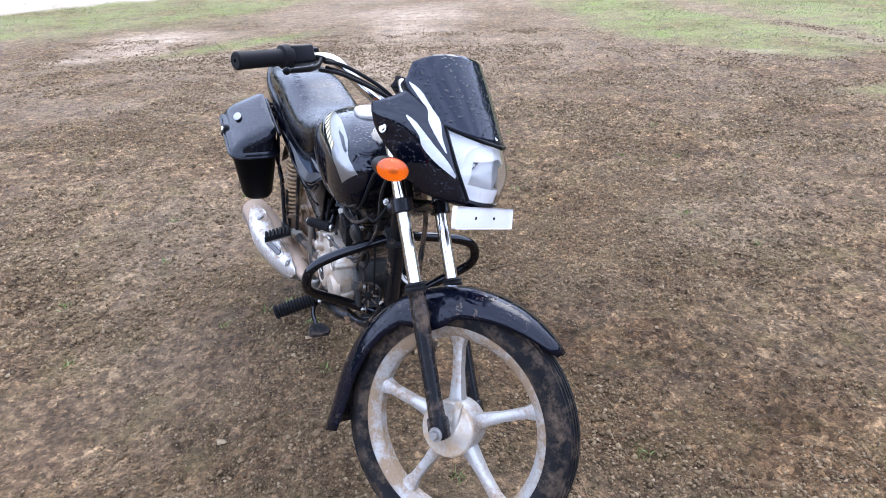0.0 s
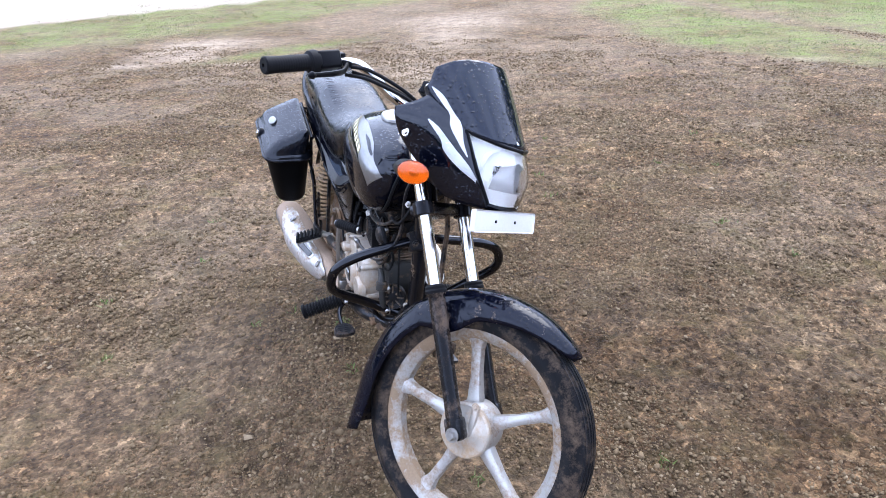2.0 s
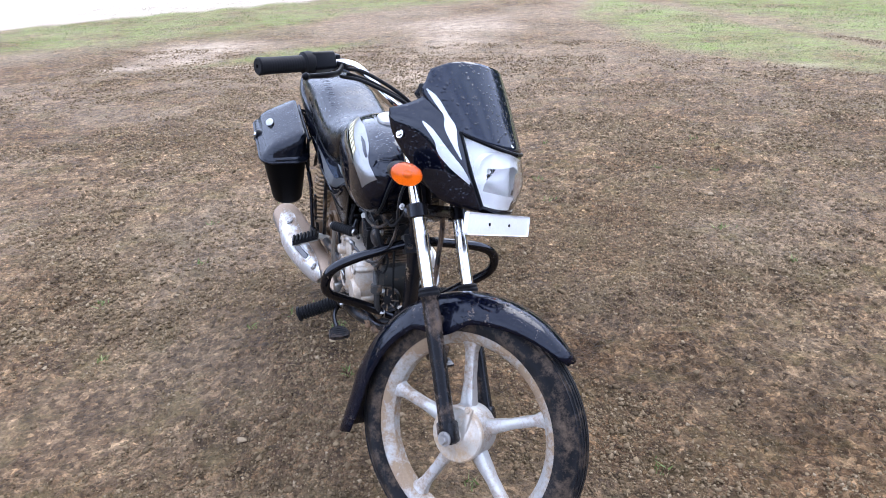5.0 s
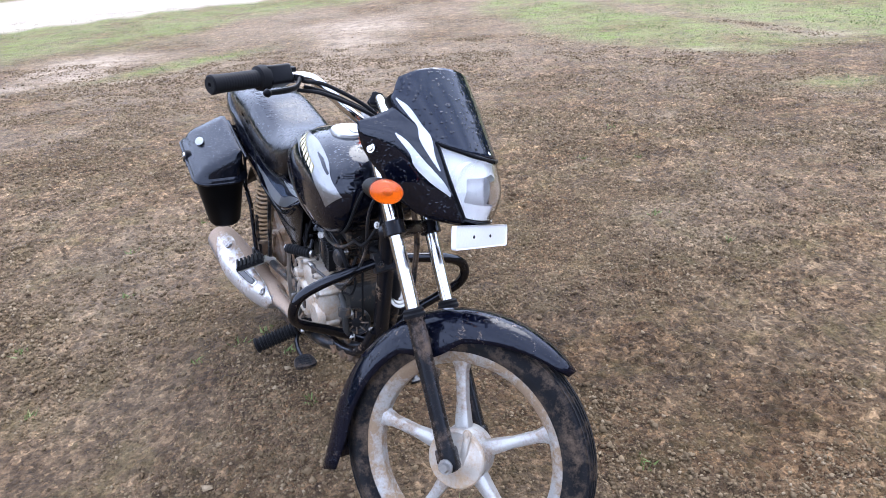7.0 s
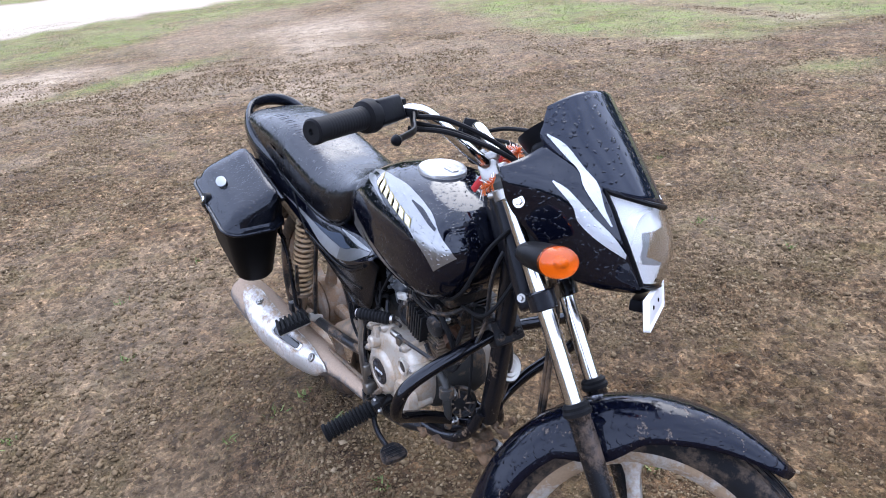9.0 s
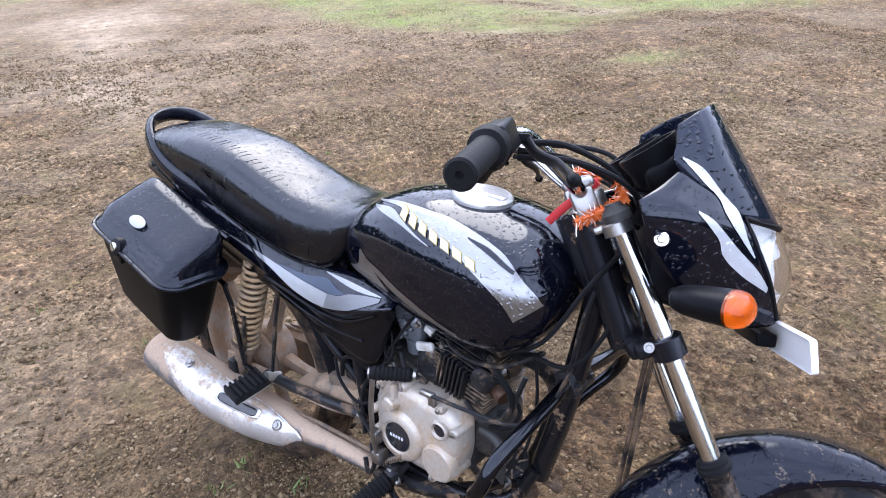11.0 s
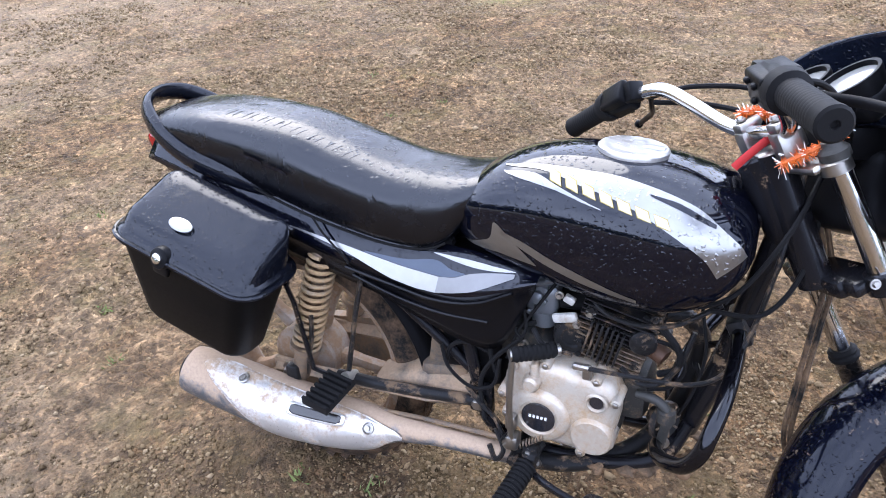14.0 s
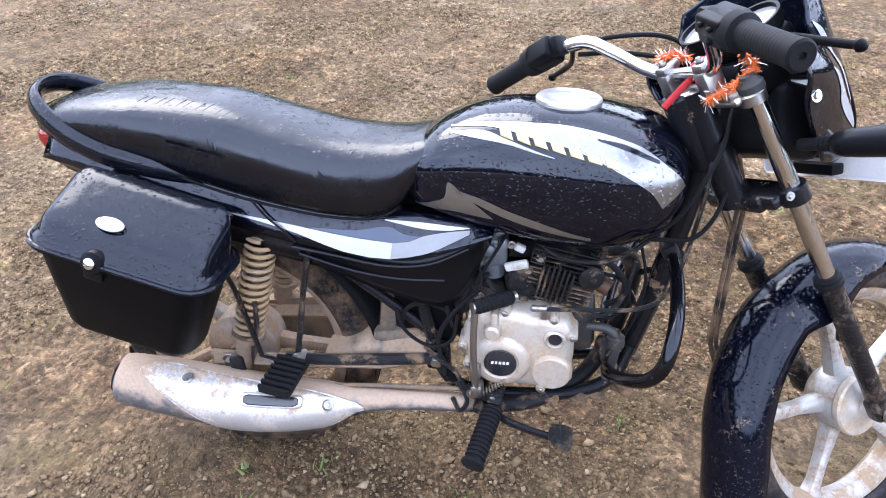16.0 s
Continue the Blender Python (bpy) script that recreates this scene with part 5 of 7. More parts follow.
part("exhaust_port", bm, RUST, engine, "rust-brown exhaust port")

# mud hanging in clods under the engine, where the frame tubes meet the guard
def clods(name, spots, seed, label):
    rng = random.Random(seed)
    bm = bmesh.new()
    for x, y, z, r in spots:
        for _ in range(9):
            c = Vector((x + rng.gauss(0, r * 0.9), y + rng.gauss(0, r * 0.7), z + rng.gauss(0, r * 0.35)))
            q = r * rng.uniform(0.35, 0.8)
            made = bmesh.ops.create_icosphere(bm, subdivisions=2, radius=q, matrix=Matrix.Translation(c) @ Matrix.Diagonal((rng.uniform(0.8, 1.3), rng.uniform(0.7, 1.2), rng.uniform(0.5, 0.9), 1)))
            for v in made["verts"]:
                v.co += (v.co - c) * (noise.noise(v.co * 70) * 0.45)
    ob = part(name, bm, MUD, bike, label)
    lump = ob.modifiers.new("lump", "REMESH")
    lump.mode, lump.voxel_size, lump.use_smooth_shade = "VOXEL", 0.0035, True
    return ob


clods("mud_clod", [(0.790, -0.060, 0.292, 0.020), (0.830, -0.030, 0.282, 0.024), (0.862, -0.010, 0.300, 0.022), (0.740, -0.070, 0.290, 0.016), (0.880, 0.03, 0.33, 0.016)], 21, "brown mud caked under the engine")

# muddy tube and bolts of the front engine mount
bm = bmesh.new()
tube(bm, spline([(0.800, -0.070, 0.468), (0.835, -0.078, 0.470), (0.853, -0.082, 0.450), (0.850, -0.080, 0.400), (0.838, -0.074, 0.352)], 6), [0.0085] * 25, 12)
lathe(bm, [(-0.012, 0.013), (-0.010, 0.016), (0.010, 0.016), (0.012, 0.013)], axis((0.853, -0.082, 0.446), (0, 0.05, 1)), 14)
part("mount_tube", bm, CASE, engine, "muddy steel mount at the engine's front")

# thin wires and hoses that hang beside the engine
for k, c in enumerate((
        [(0.655, -0.045, 0.660), (0.640, -0.075, 0.640), (0.615, -0.085, 0.600), (0.590, -0.090, 0.560), (0.570, -0.092, 0.500)],
        [(0.690, -0.030, 0.640), (0.735, -0.075, 0.625), (0.790, -0.082, 0.615), (0.850, -0.070, 0.620), (0.915, -0.05, 0.66)],
        [(0.440, -0.095, 0.500), (0.455, -0.100, 0.455), (0.500, -0.104, 0.425), (0.545, -0.104, 0.440), (0.560, -0.100, 0.500)],
        [(0.555, -0.118, 0.352), (0.575, -0.132, 0.318), (0.560, -0.135, 0.292), (0.545, -0.128, 0.318)],
        [(0.885, -0.030, 0.640), (0.900, -0.045, 0.560), (0.888, -0.045, 0.480), (0.868, -0.040, 0.420)],
        [(0.615, -0.078, 0.565), (0.640, -0.092, 0.545), (0.690, -0.090, 0.535)],
        [(0.800, -0.066, 0.585), (0.850, -0.062, 0.572), (0.872, -0.055, 0.530), (0.852, -0.060, 0.490), (0.815, -0.066, 0.480)],
        [(0.770, -0.075, 0.520), (0.800, -0.080, 0.500), (0.835, -0.076, 0.505), (0.862, -0.066, 0.540), (0.880, -0.05, 0.600)],
        [(0.590, -0.085, 0.600), (0.585, -0.092, 0.570), (0.598, -0.094, 0.552), (0.606, -0.090, 0.575), (0.600, -0.086, 0.610)],
        [(0.490, -0.100, 0.420), (0.520, -0.108, 0.395), (0.550, -0.112, 0.372), (0.572, -0.118, 0.340), (0.610, -0.120, 0.318)])):
    bm = bmesh.new()
    tube(bm, spline(c, 7), (0.0030, 0.0046, 0.0036, 0.0050)[k % 4], 7)
    part("wire", bm, (RUBBER, ENGINE_BLACK)[k % 2], engine, "thin wire beside the engine, dull with mud")
for k, (x, y, z, r) in enumerate(((0.712, -0.066, 0.610, 0.006), (0.690, -0.070, 0.585, 0.005), (0.600, -0.088, 0.535, 0.007), (0.660, -0.074, 0.640, 0.005), (0.838, -0.060, 0.600, 0.006))):
    bm = bmesh.new()
    bolt(bm, (x, y, z), (0.1, -1, 0.1), r, 0.008)
    part("small_bolt", bm, STEEL, engine, "small bare bolt")

# kick starter, foot pegs and pedals
kick = new("kick_starter")
kick.parent = bike
tagged(kick, "folded kick starter with a ribbed rubber pedal")
bm = bmesh.new()
tube(bm, spline([(0.596, -0.140, 0.345), (0.594, -0.146, 0.40), (0.595, -0.147, 0.47), (0.600, -0.141, 0.548)], 5), 0.0085, 10, 0.6)
block(bm, (0.024, 0.03, 0.03), Matrix.Translation((0.596, -0.135, 0.352)), 0.006)
block(bm, (0.02, 0.018, 0.03), Matrix.Translation((0.595, -0.14, 0.40)), 0.004)
part("lever", bm, STEEL, kick, "bare steel lever with dried mud")
bm = bmesh.new()
d = Vector((0.063, 0.046, -0.004))
lathe(bm, [(0, 0.012)] + [(0.006 + 0.008 * k + o, r) for k in range(9) for o, r in ((0, 0.0125), (0.002, 0.0142), (0.005, 0.0142), (0.007, 0.0125))] + [(0.084, 0.008)], axis((0.598, -0.146, 0.549), d), 16)
rubber = part("rubber", bm, RUBBER, kick)
for h in (-0.004, 0.080):
    bm = bmesh.new()
    lathe(bm, [(0, 0.006), (0.001, 0.0105), (0.007, 0.0105), (0.009, 0.006)], axis(Vector((0.598, -0.146, 0.549)) + d.normalized() * h, d), 14)
    part("tip", bm, STEEL, rubber, "bare steel end of the pedal")


def ribbed_peg(name, a, b, r, label):
    hold = new(name)
    hold.parent = bike
    tagged(hold, label)
    a, b = Vector(a), Vector(b)
    n = int((b - a).length / 0.009)
    bm = bmesh.new()
    m = axis(a, b - a)
    prof = [(0, r * 0.7)]
    for k in range(n):
        h = 0.002 + 0.009 * k
        prof += [(h, r * 0.82), (h + 0.0015, r), (h + 0.0055, r), (h + 0.007, r * 0.82)]
    long = (b - a).length
    lathe(bm, prof + [(long - 0.002, r * 0.9), (long, r * 1.1), (long + 0.006, r * 1.1), (long + 0.008, r * 0.95)], m, 16)
    part("rubber", bm, RUBBER, hold)
    bm = bmesh.new()
    rod(bm, a - (b - a).normalized() * 0.05, a, 0.010)
    block(bm, (0.028, 0.028, 0.02), m @ Matrix.Translation((0, 0, -0.012)), 0.005)
    part("bracket", bm, ENGINE_BLACK, hold)
    return hold


ribbed_peg("foot_peg", (0.628, -0.148, 0.316), (0.603, -0.255, 0.280), 0.0205, "black ribbed rider's foot peg")
ribbed_peg("foot_peg", (0.60, 0.148, 0.292), (0.585, 0.255, 0.268), 0.0205, "black ribbed rider's foot peg")
for side in (-1, 1):
    hold = new("pillion_peg")
    hold.parent = bike
    tagged(hold, "flat ribbed pillion peg, folded down")
    m = Matrix.Translation((0.222, 0.172 * side, 0.382)) @ Matrix.Rotation(radians(12 * side), 4, "Z") @ Matrix.Rotation(radians(-14 * side), 4, "X")
    bm = bmesh.new()
    prof = [(-0.046, -0.004)] + [(-0.044 + 0.0125 * k + o, h) for k in range(7) for o, h in ((0, 0.004), (0.0015, 0.012), (0.0075, 0.012), (0.009, 0.004))] + [(0.043, -0.004)]
    skin(bm, [[m @ Vector((x, y, h)) for y, h in prof] for x in (-0.034, -0.031, 0.031, 0.034)])
    part("rubber", bm, RUBBER, hold)
    bm = bmesh.new()
    block(bm, (0.060, 0.086, 0.006), m @ Matrix.Translation((0, 0, -0.008)), 0.002, 1)
    rod(bm, m @ Vector((0, -0.045 * side, -0.004)), (0.235, 0.095 * side, 0.375), 0.011)
    part("plate", bm, ALLOY, hold)
    bm = bmesh.new()  # hanger from the frame
    tube(bm, [(0.512, 0.092 * side, 0.385), (0.40, 0.098 * side, 0.378), (0.30, 0.102 * side, 0.372), (0.20, 0.105 * side, 0.372)], 0.0125, 10)
    part("hanger", bm, ENGINE_BLACK, hold)
    bm = bmesh.new()
    tube(bm, [(0.225, 0.108 * side, 0.375), (0.262, 0.104 * side, 0.54), (0.285, 0.10 * side, 0.63)], 0.0085, 8, 0.6)
    part("strut", bm, ENGINE_BLACK, hold)

bm = bmesh.new()
rod(bm, (0.60, -0.15, 0.312), (0.60, 0.15, 0.312), 0.012)
part("peg_bar", bm, ENGINE_BLACK, bike)
pedal = new("brake_pedal")
pedal.parent = bike
tagged(pedal, "black brake pedal with a grooved pad")
bm = bmesh.new()
tube(bm, spline([(0.615, -0.125, 0.300), (0.640, -0.152, 0.300), (0.685, -0.168, 0.292), (0.738, -0.170, 0.276)], 5), 0.009, 10, 0.7)
part("arm", bm, FRAME_BLACK, pedal)
bm = bmesh.new()
pm = Matrix.Translation((0.758, -0.171, 0.279)) @ Matrix.Rotation(radians(18), 4, "Y")
skin(bm, [[pm @ Vector((0.024 * q * math.copysign(abs(math.cos(a)) ** 0.7, math.cos(a)), 0.029 * q * math.copysign(abs(math.sin(a)) ** 0.7, math.sin(a)) * (1 + 0.25 * math.cos(a)), z)) for a in (math.tau * i / 24 for i in range(24))]
          for q, z in ((0.9, -0.006), (1.0, -0.003), (1.0, 0.003), (0.93, 0.006))])
for k in range(4):
    block(bm, (0.003, 0.044, 0.004), pm @ Matrix.Translation((-0.012 + 0.008 * k, 0, 0.005)), 0.001, 1)
part("pad", bm, TYRE, pedal)

linkage = new("brake_linkage")
linkage.parent = bike
tagged(linkage, "muddy rear brake rod and return spring")
bm = bmesh.new()
tube(bm, [(0.590, -0.122, 0.338), (0.40, -0.112, 0.322), (0.10, -0.104, 0.292)], 0.0045, 8)
part("rod", bm, MUD_METAL, linkage)
bm = bmesh.new()
q = [Vector((0.600 + 0.05 * k / 60, -0.126 + 0.007 * math.cos(k * 0.9), 0.330 + 0.04 * k / 60 + 0.007 * math.sin(k * 0.9))) for k in range(61)]
tube(bm, q, 0.0018, 6)
part("spring", bm, MUD_METAL, linkage)
bm = bmesh.new()
block(bm, (0.05, 0.016, 0.022), Matrix.Translation((0.592, -0.124, 0.330)) @ Matrix.Rotation(radians(35), 4, "Y"), 0.005)
block(bm, (0.03, 0.02, 0.04), Matrix.Translation((0.628, -0.128, 0.322)), 0.005)
part("crank", bm, ENGINE_BLACK, linkage)
for x, z in ((0.585, 0.338), (0.625, 0.330), (0.64, 0.312)):
    bm = bmesh.new()
    bolt(bm, (x, -0.135, z), (0, -1, 0), 0.0075, 0.008)
    part("nut", bm, STEEL, linkage)

# crash guard
guard = new("crash_guard")
guard.parent = bike
tagged(guard, "glossy black tubular crash guard round the engine")
GUARD = [(0.945, -0.015, 0.604), (0.947, -0.09, 0.592), (0.942, -0.165, 0.574), (0.932, -0.215, 0.548), (0.920, -0.231, 0.510), (0.899, -0.222, 0.474), (0.870, -0.185, 0.440), (0.847, -0.13, 0.405), (0.842, -0.07, 0.372), (0.868, -0.01, 0.352)]
for side in (-1, 1):
    bm = bmesh.new()
    tube(bm, spline([(x, -y * side, z) for x, y, z in GUARD], 6), 0.0125, 14)
    part("loop", bm, GUARD_BLACK, guard)
bm = bmesh.new()
block(bm, (0.03, 0.07, 0.05), Matrix.Translation((0.945, 0, 0.60)) @ tilt, 0.006)
bolt(bm, (0.963, 0.02, 0.60), (1, 0, 0.2), 0.006)
bolt(bm, (0.963, -0.02, 0.60), (1, 0, 0.2), 0.006)
part("clamp", bm, ENGINE_BLACK, guard)

# exhaust
exhaust = new("exhaust")
exhaust.parent = bike
tagged(exhaust, "mud-stained silver exhaust with a chrome heat shield")
bm = bmesh.new()
tube(bm, spline([(0.800, 0.01, 0.585), (0.850, 0.03, 0.580), (0.885, 0.045, 0.53), (0.872, 0.045, 0.44), (0.842, 0.03, 0.355), (0.79, -0.02, 0.302), (0.70, -0.082, 0.286), (0.60, -0.108, 0.288), (0.48, -0.121, 0.298), (0.40, -0.122, 0.294)], 6), 0.0165, 14)
lathe(bm, [(0, 0.03), (0.012, 0.03), (0.012, 0.016)], axis((0.815, 0.004, 0.583), (1, 0.1, -0.1)), 20)
part("pipe", bm, ENGINE_BLACK, exhaust, "black header pipe spotted with mud")
MUFFLER = [(-0.122, -0.194, 0.367, 0.034), (-0.118, -0.194, 0.366, 0.049), (-0.106, -0.192, 0.363, 0.052), (-0.035, -0.180, 0.341, 0.058), (0.05, -0.168, 0.315, 0.0605), (0.12, -0.155, 0.297, 0.059), (0.20, -0.138, 0.280, 0.054), (0.28, -0.123, 0.275, 0.045), (0.345, -0.120, 0.286, 0.027), (0.43, -0.122, 0.296, 0.020), (0.50, -0.120, 0.298, 0.0195), (0.56, -0.113, 0.293, 0.0190), (0.62, -0.100, 0.288, 0.0185)]
bm = bmesh.new()
tube(bm, [r[:3] for r in MUFFLER], [r[3] for r in MUFFLER], 28)
part("silencer", bm, EXHAUST, exhaust, "long silencer with mud drying on it")
bm = bmesh.new()
lathe(bm, [(0, 0.030), (0.012, 0.030), (0.012, 0.026), (0.0, 0.025)], axis((-0.120, -0.194, 0.367), (-1, -0.16, 0.32)), 24)
part("outlet", bm, ENGINE_BLACK, exhaust)
bm = bmesh.new()  # shield: a sheet over the outer side, pointed at its front end
rows = []
table = [(r[0], r[1], r[2], r[3]) for r in MUFFLER[2:9]]
for k in range(25):
    s = k / 24
    x = -0.06 + 0.425 * s
    cy, cz, cr = lerp_table(table, x)
    up, lo = (radians(v) for v in lerp_table([(0.0, 74, 66), (0.06, 88, 44), (0.15, 90, 22), (0.35, 84, -28), (0.5, 80, -52), (0.7, 72, -60), (0.85, 56, -44), (0.95, 30, -12), (1.0, 12, 4)], s))
    rows.append([(x, cy - (cr + 0.004) * math.cos(lo + (up - lo) * i / 10), cz + (cr + 0.004) * math.sin(lo + (up - lo) * i / 10)) for i in range(11)])
skin(bm, rows, False, False)
edge = rows[0] + [r[-1] for r in rows[1:]] + [r[0] for r in rows[::-1]]
rim = bmesh.new()
tube(rim, edge, 0.0019, 6)
part("shield_rim", rim, SHIELD, exhaust, "bright rolled edge of the heat shield")
shield = part("heat_shield", bm, SHIELD, exhaust, "chrome heat shield", solid=-0.003)
for x in (0.029, 0.296):
    bm = bmesh.new()
    cy, cz, cr = lerp_table(table, x)
    up = radians(66 if x < 0.1 else 34)
    e = Vector((0, -math.cos(up), math.sin(up)))
    p = Vector((x, cy, cz)) + e * (cr + 0.005)
    lathe(bm, [(0, 0.0125), (0.004, 0.0125), (0.005, 0.010), (0.003, 0.0085), (0.003, 0.006), (0.006, 0.005), (0.006, 0.001)], axis(p, e), 16)
    part("shield_bolt", bm, STEEL, exhaust)
for name, mat, x0, x1, a0, a1, off in (("slot_rim", ALLOY_BRIGHT, 0.130, 0.246, 30, 56, 0.0062), ("slot", BADGE, 0.137, 0.239, 34, 52, 0.0078)):
    bm = bmesh.new()
    rows = []
    for k in range(13):
        x = x0 + (x1 - x0) * k / 12
        cy, cz, cr = lerp_table(table, x)
        trim = 3.5 if k in (0, 12) else 0.0
        rows.append([(x, cy - (cr + off) * math.cos(radians(g)), cz + (cr + off) * math.sin(radians(g))) for g in [a0 + trim + (a1 - a0 - 2 * trim) * i / 6 for i in range(7)]])
    skin(bm, rows, False, False)
    part(name, bm, mat, exhaust, "dark slot in the heat shield" if name == "slot" else "", solid=-0.002)
bm = bmesh.new()
tube(bm, [(0.120, -0.108, 0.36), (0.16, -0.125, 0.46), (0.165, -0.12, 0.52)], 0.008, 8, 0.6)
block(bm, (0.03, 0.03, 0.05), Matrix.Translation((0.10, -0.12, 0.36)), 0.006)
part("hanger", bm, ENGINE_BLACK, exhaust)

# side stand, down on the left, and the chain case
stand = new("side_stand")
stand.parent = bike
tagged(stand, "black side stand, down")
bm = bmesh.new()
tube(bm, spline([(0.575, 0.085, 0.290), (0.585, 0.120, 0.215), (0.600, 0.185, 0.09), (0.606, 0.215, 0.038)], 4), 0.010, 10)
block(bm, (0.05, 0.035, 0.008), Matrix.Translation((0.607, 0.218, 0.033)), 0.003)
part("leg", bm, ENGINE_BLACK, stand)
bm = bmesh.new()
block(bm, (0.03, 0.03, 0.03), Matrix.Translation((0.573, 0.08, 0.297)), 0.005)
part("pivot", bm, ENGINE_BLACK, stand)
bm = bmesh.new()
prism(bm, [(0.52, 0.36), (0.52, 0.42), (0.40, 0.42), (0.05, 0.37), (-0.01, 0.33), (-0.01, 0.26), (0.06, 0.23), (0.42, 0.30)], 0.088, 0.118, 0.012, 0.01)
part("chain_case", bm, MUD_METAL, bike, "chain case caked in mud")

# pannier box on the right side
box = new("pannier_box")
box.parent = bike
tagged(box, "black plastic pannier box with a sloping lid, beaded with rain")
BOX = Matrix.Translation((0.016, -0.211, 0.686)) @ Matrix.Rotation(radians(16), 4, "Y") @ Matrix.Rotation(radians(-2), 4, "Z")


def rounded(hl, hd, z, r, n=6, slope=0.0, dx=0.0, dy=0.0):
    """A ring of a rounded rectangle; slope raises its inner (y > 0) side."""
    ring = []
    for cx, cy, a0 in ((1, 1, 0), (-1, 1, 90), (-1, -1, 180), (1, -1, 270)):
        for k in range(n + 1):
            a = radians(a0 + 90 * k / n)
            x, y = cx * (hl * 1.07 - r) + r * math.cos(a), cy * (hd * 0.92 - r) + r * math.sin(a)
            ring.append(BOX @ Vector((x + dx, y + dy, z + slope * y)))
    return ring


bm = bmesh.new()
skin(bm, [rounded(0.095, 0.036, -0.198, 0.03, dx=-0.004, dy=0.012), rounded(0.112, 0.050, -0.194, 0.04, dx=-0.004, dy=0.012), rounded(0.120, 0.056, -0.180, 0.042, dx=-0.003, dy=0.011), rounded(0.136, 0.070, -0.08, 0.044, dx=-0.002, dy=0.005),
          rounded(0.147, 0.079, -0.008, 0.044), rounded(0.157, 0.088, -0.008, 0.05), rounded(0.158, 0.089, -0.002, 0.05), rounded(0.154, 0.085, 0.002, 0.048)])
part("body", bm, BOX_BODY, box, "tapered black box body")
bm = bmesh.new()
skin(bm, [rounded(0.153, 0.084, 0.003, 0.048), rounded(0.156, 0.087, 0.006, 0.05), rounded(0.154, 0.085, 0.012, 0.05), rounded(0.147, 0.079, 0.016, 0.044), rounded(0.143, 0.076, 0.036, 0.036, slope=0.22, dy=0.003),
          rounded(0.138, 0.072, 0.056, 0.03, slope=0.38, dy=0.006), rounded(0.132, 0.067, 0.065, 0.026, slope=0.43, dy=0.008), rounded(0.122, 0.058, 0.0695, 0.02, slope=0.45, dy=0.009), rounded(0.09, 0.03, 0.0715, 0.012, slope=0.45, dy=0.009)])
rim = bmesh.new()
loop = rounded(0.158, 0.089, 0.002, 0.05, 8)
tube(rim, loop + loop[:1], 0.0048, 8)
part("rim", rim, BOX_LID, box, "glossy black rim between body and lid")
lid = part("lid", bm, BOX_LID, box, "black lid, its sloping top covered in rain drops")
bm = bmesh.new()
e = (BOX.to_3x3() @ Vector((0, -0.94, 0.34))).normalized()
p = BOX @ Vector((-0.030, -0.075, 0.004))
lathe(bm, [(-0.012, 0.023), (0.004, 0.022), (0.010, 0.019), (0.012, 0.014)], axis(p, e), 24)
block(bm, (0.036, 0.012, 0.046), BOX @ Matrix.Translation((-0.030, -0.077, -0.008)), 0.005)
lock = part("lock", bm, BLACK_PLASTIC, box)
bm = bmesh.new()
lathe(bm, [(0.010, 0.0105), (0.016, 0.010), (0.017, 0.008), (0.0165, 0.001)], axis(p, e), 20)
part("barrel", bm, CHROME, lock, "chrome lock barrel")
bm = bmesh.new()
st = BOX @ Matrix.Translation((-0.026, -0.034, 0.0570)) @ Matrix.Rotation(math.atan(0.45), 4, "X")
lathe(bm, [(-0.001, 0.022), (0.0015, 0.022), (0.0022, 0.020), (0.0022, 0.001)], st @ Matrix.Diagonal((1.15, 0.62, 1, 1)), 32)
part("sticker", bm, WHITE_PAINT, box, "small white oval sticker")
for dx in (-0.08, 0.08):
    bm = bmesh.new()
    block(bm, (0.05, 0.014, 0.03), BOX @ Matrix.Translation((dx, 0.070, 0.06)), 0.003)
    part("hinge", bm, BLACK_PLASTIC, box)
bm = bmesh.new()  # carrier between the box and the tail
for z in (0.065, -0.06):
    tube(bm, [BOX @ Vector((-0.135, 0.082, z)), BOX @ Vector((0.135, 0.082, z))], 0.006, 8)
for x in (-0.11, 0.0, 0.11):
    tube(bm, [BOX @ Vector((x, 0.082, 0.060)), BOX @ Vector((x, 0.092, 0.058)), BOX @ Vector((x, 0.112, 0.050))], 0.005, 8)
    tube(bm, [BOX @ Vector((x, 0.082, 0.065)), BOX @ Vector((x, 0.082, -0.06))], 0.005, 8)
tube(bm, [BOX @ Vector((0.13, 0.080, -0.06)), (0.135, -0.130, 0.548), (0.163, -0.136, 0.400), (0.195, -0.122, 0.378)], 0.009, 8, 0.6)
part("carrier", bm, FRAME_BLACK, box, "black carrier rods behind the box")

# cables
CABLES = [
    [(0.840, -0.165, 0.985), (0.90, -0.16, 0.985), (0.975, -0.10, 0.955), (1.02, -0.03, 0.90)],
    [(0.835, -0.150, 0.975), (0.91, -0.135, 0.968), (0.99, -0.06, 0.935), (1.03, 0.0, 0.88)],
    [(0.835, -0.17, 0.965), (0.915, -0.17, 0.965), (1.0, -0.09, 0.935), (1.05, -0.02, 0.87)],
    [(0.840, 0.165, 0.985), (0.91, 0.15, 1.00), (1.00, 0.10, 0.985), (1.04, 0.04, 0.90)],
    [(0.835, 0.150, 0.975), (0.92, 0.13, 0.97), (0.99, 0.05, 0.94), (1.03, 0.0, 0.89)],
]
for c in CABLES:
    bm = bmesh.new()
    tube(bm, spline(c, 8), 0.0042, 8)
    part("cable", turned(bm, STEER), RUBBER, bike, "black control cable")
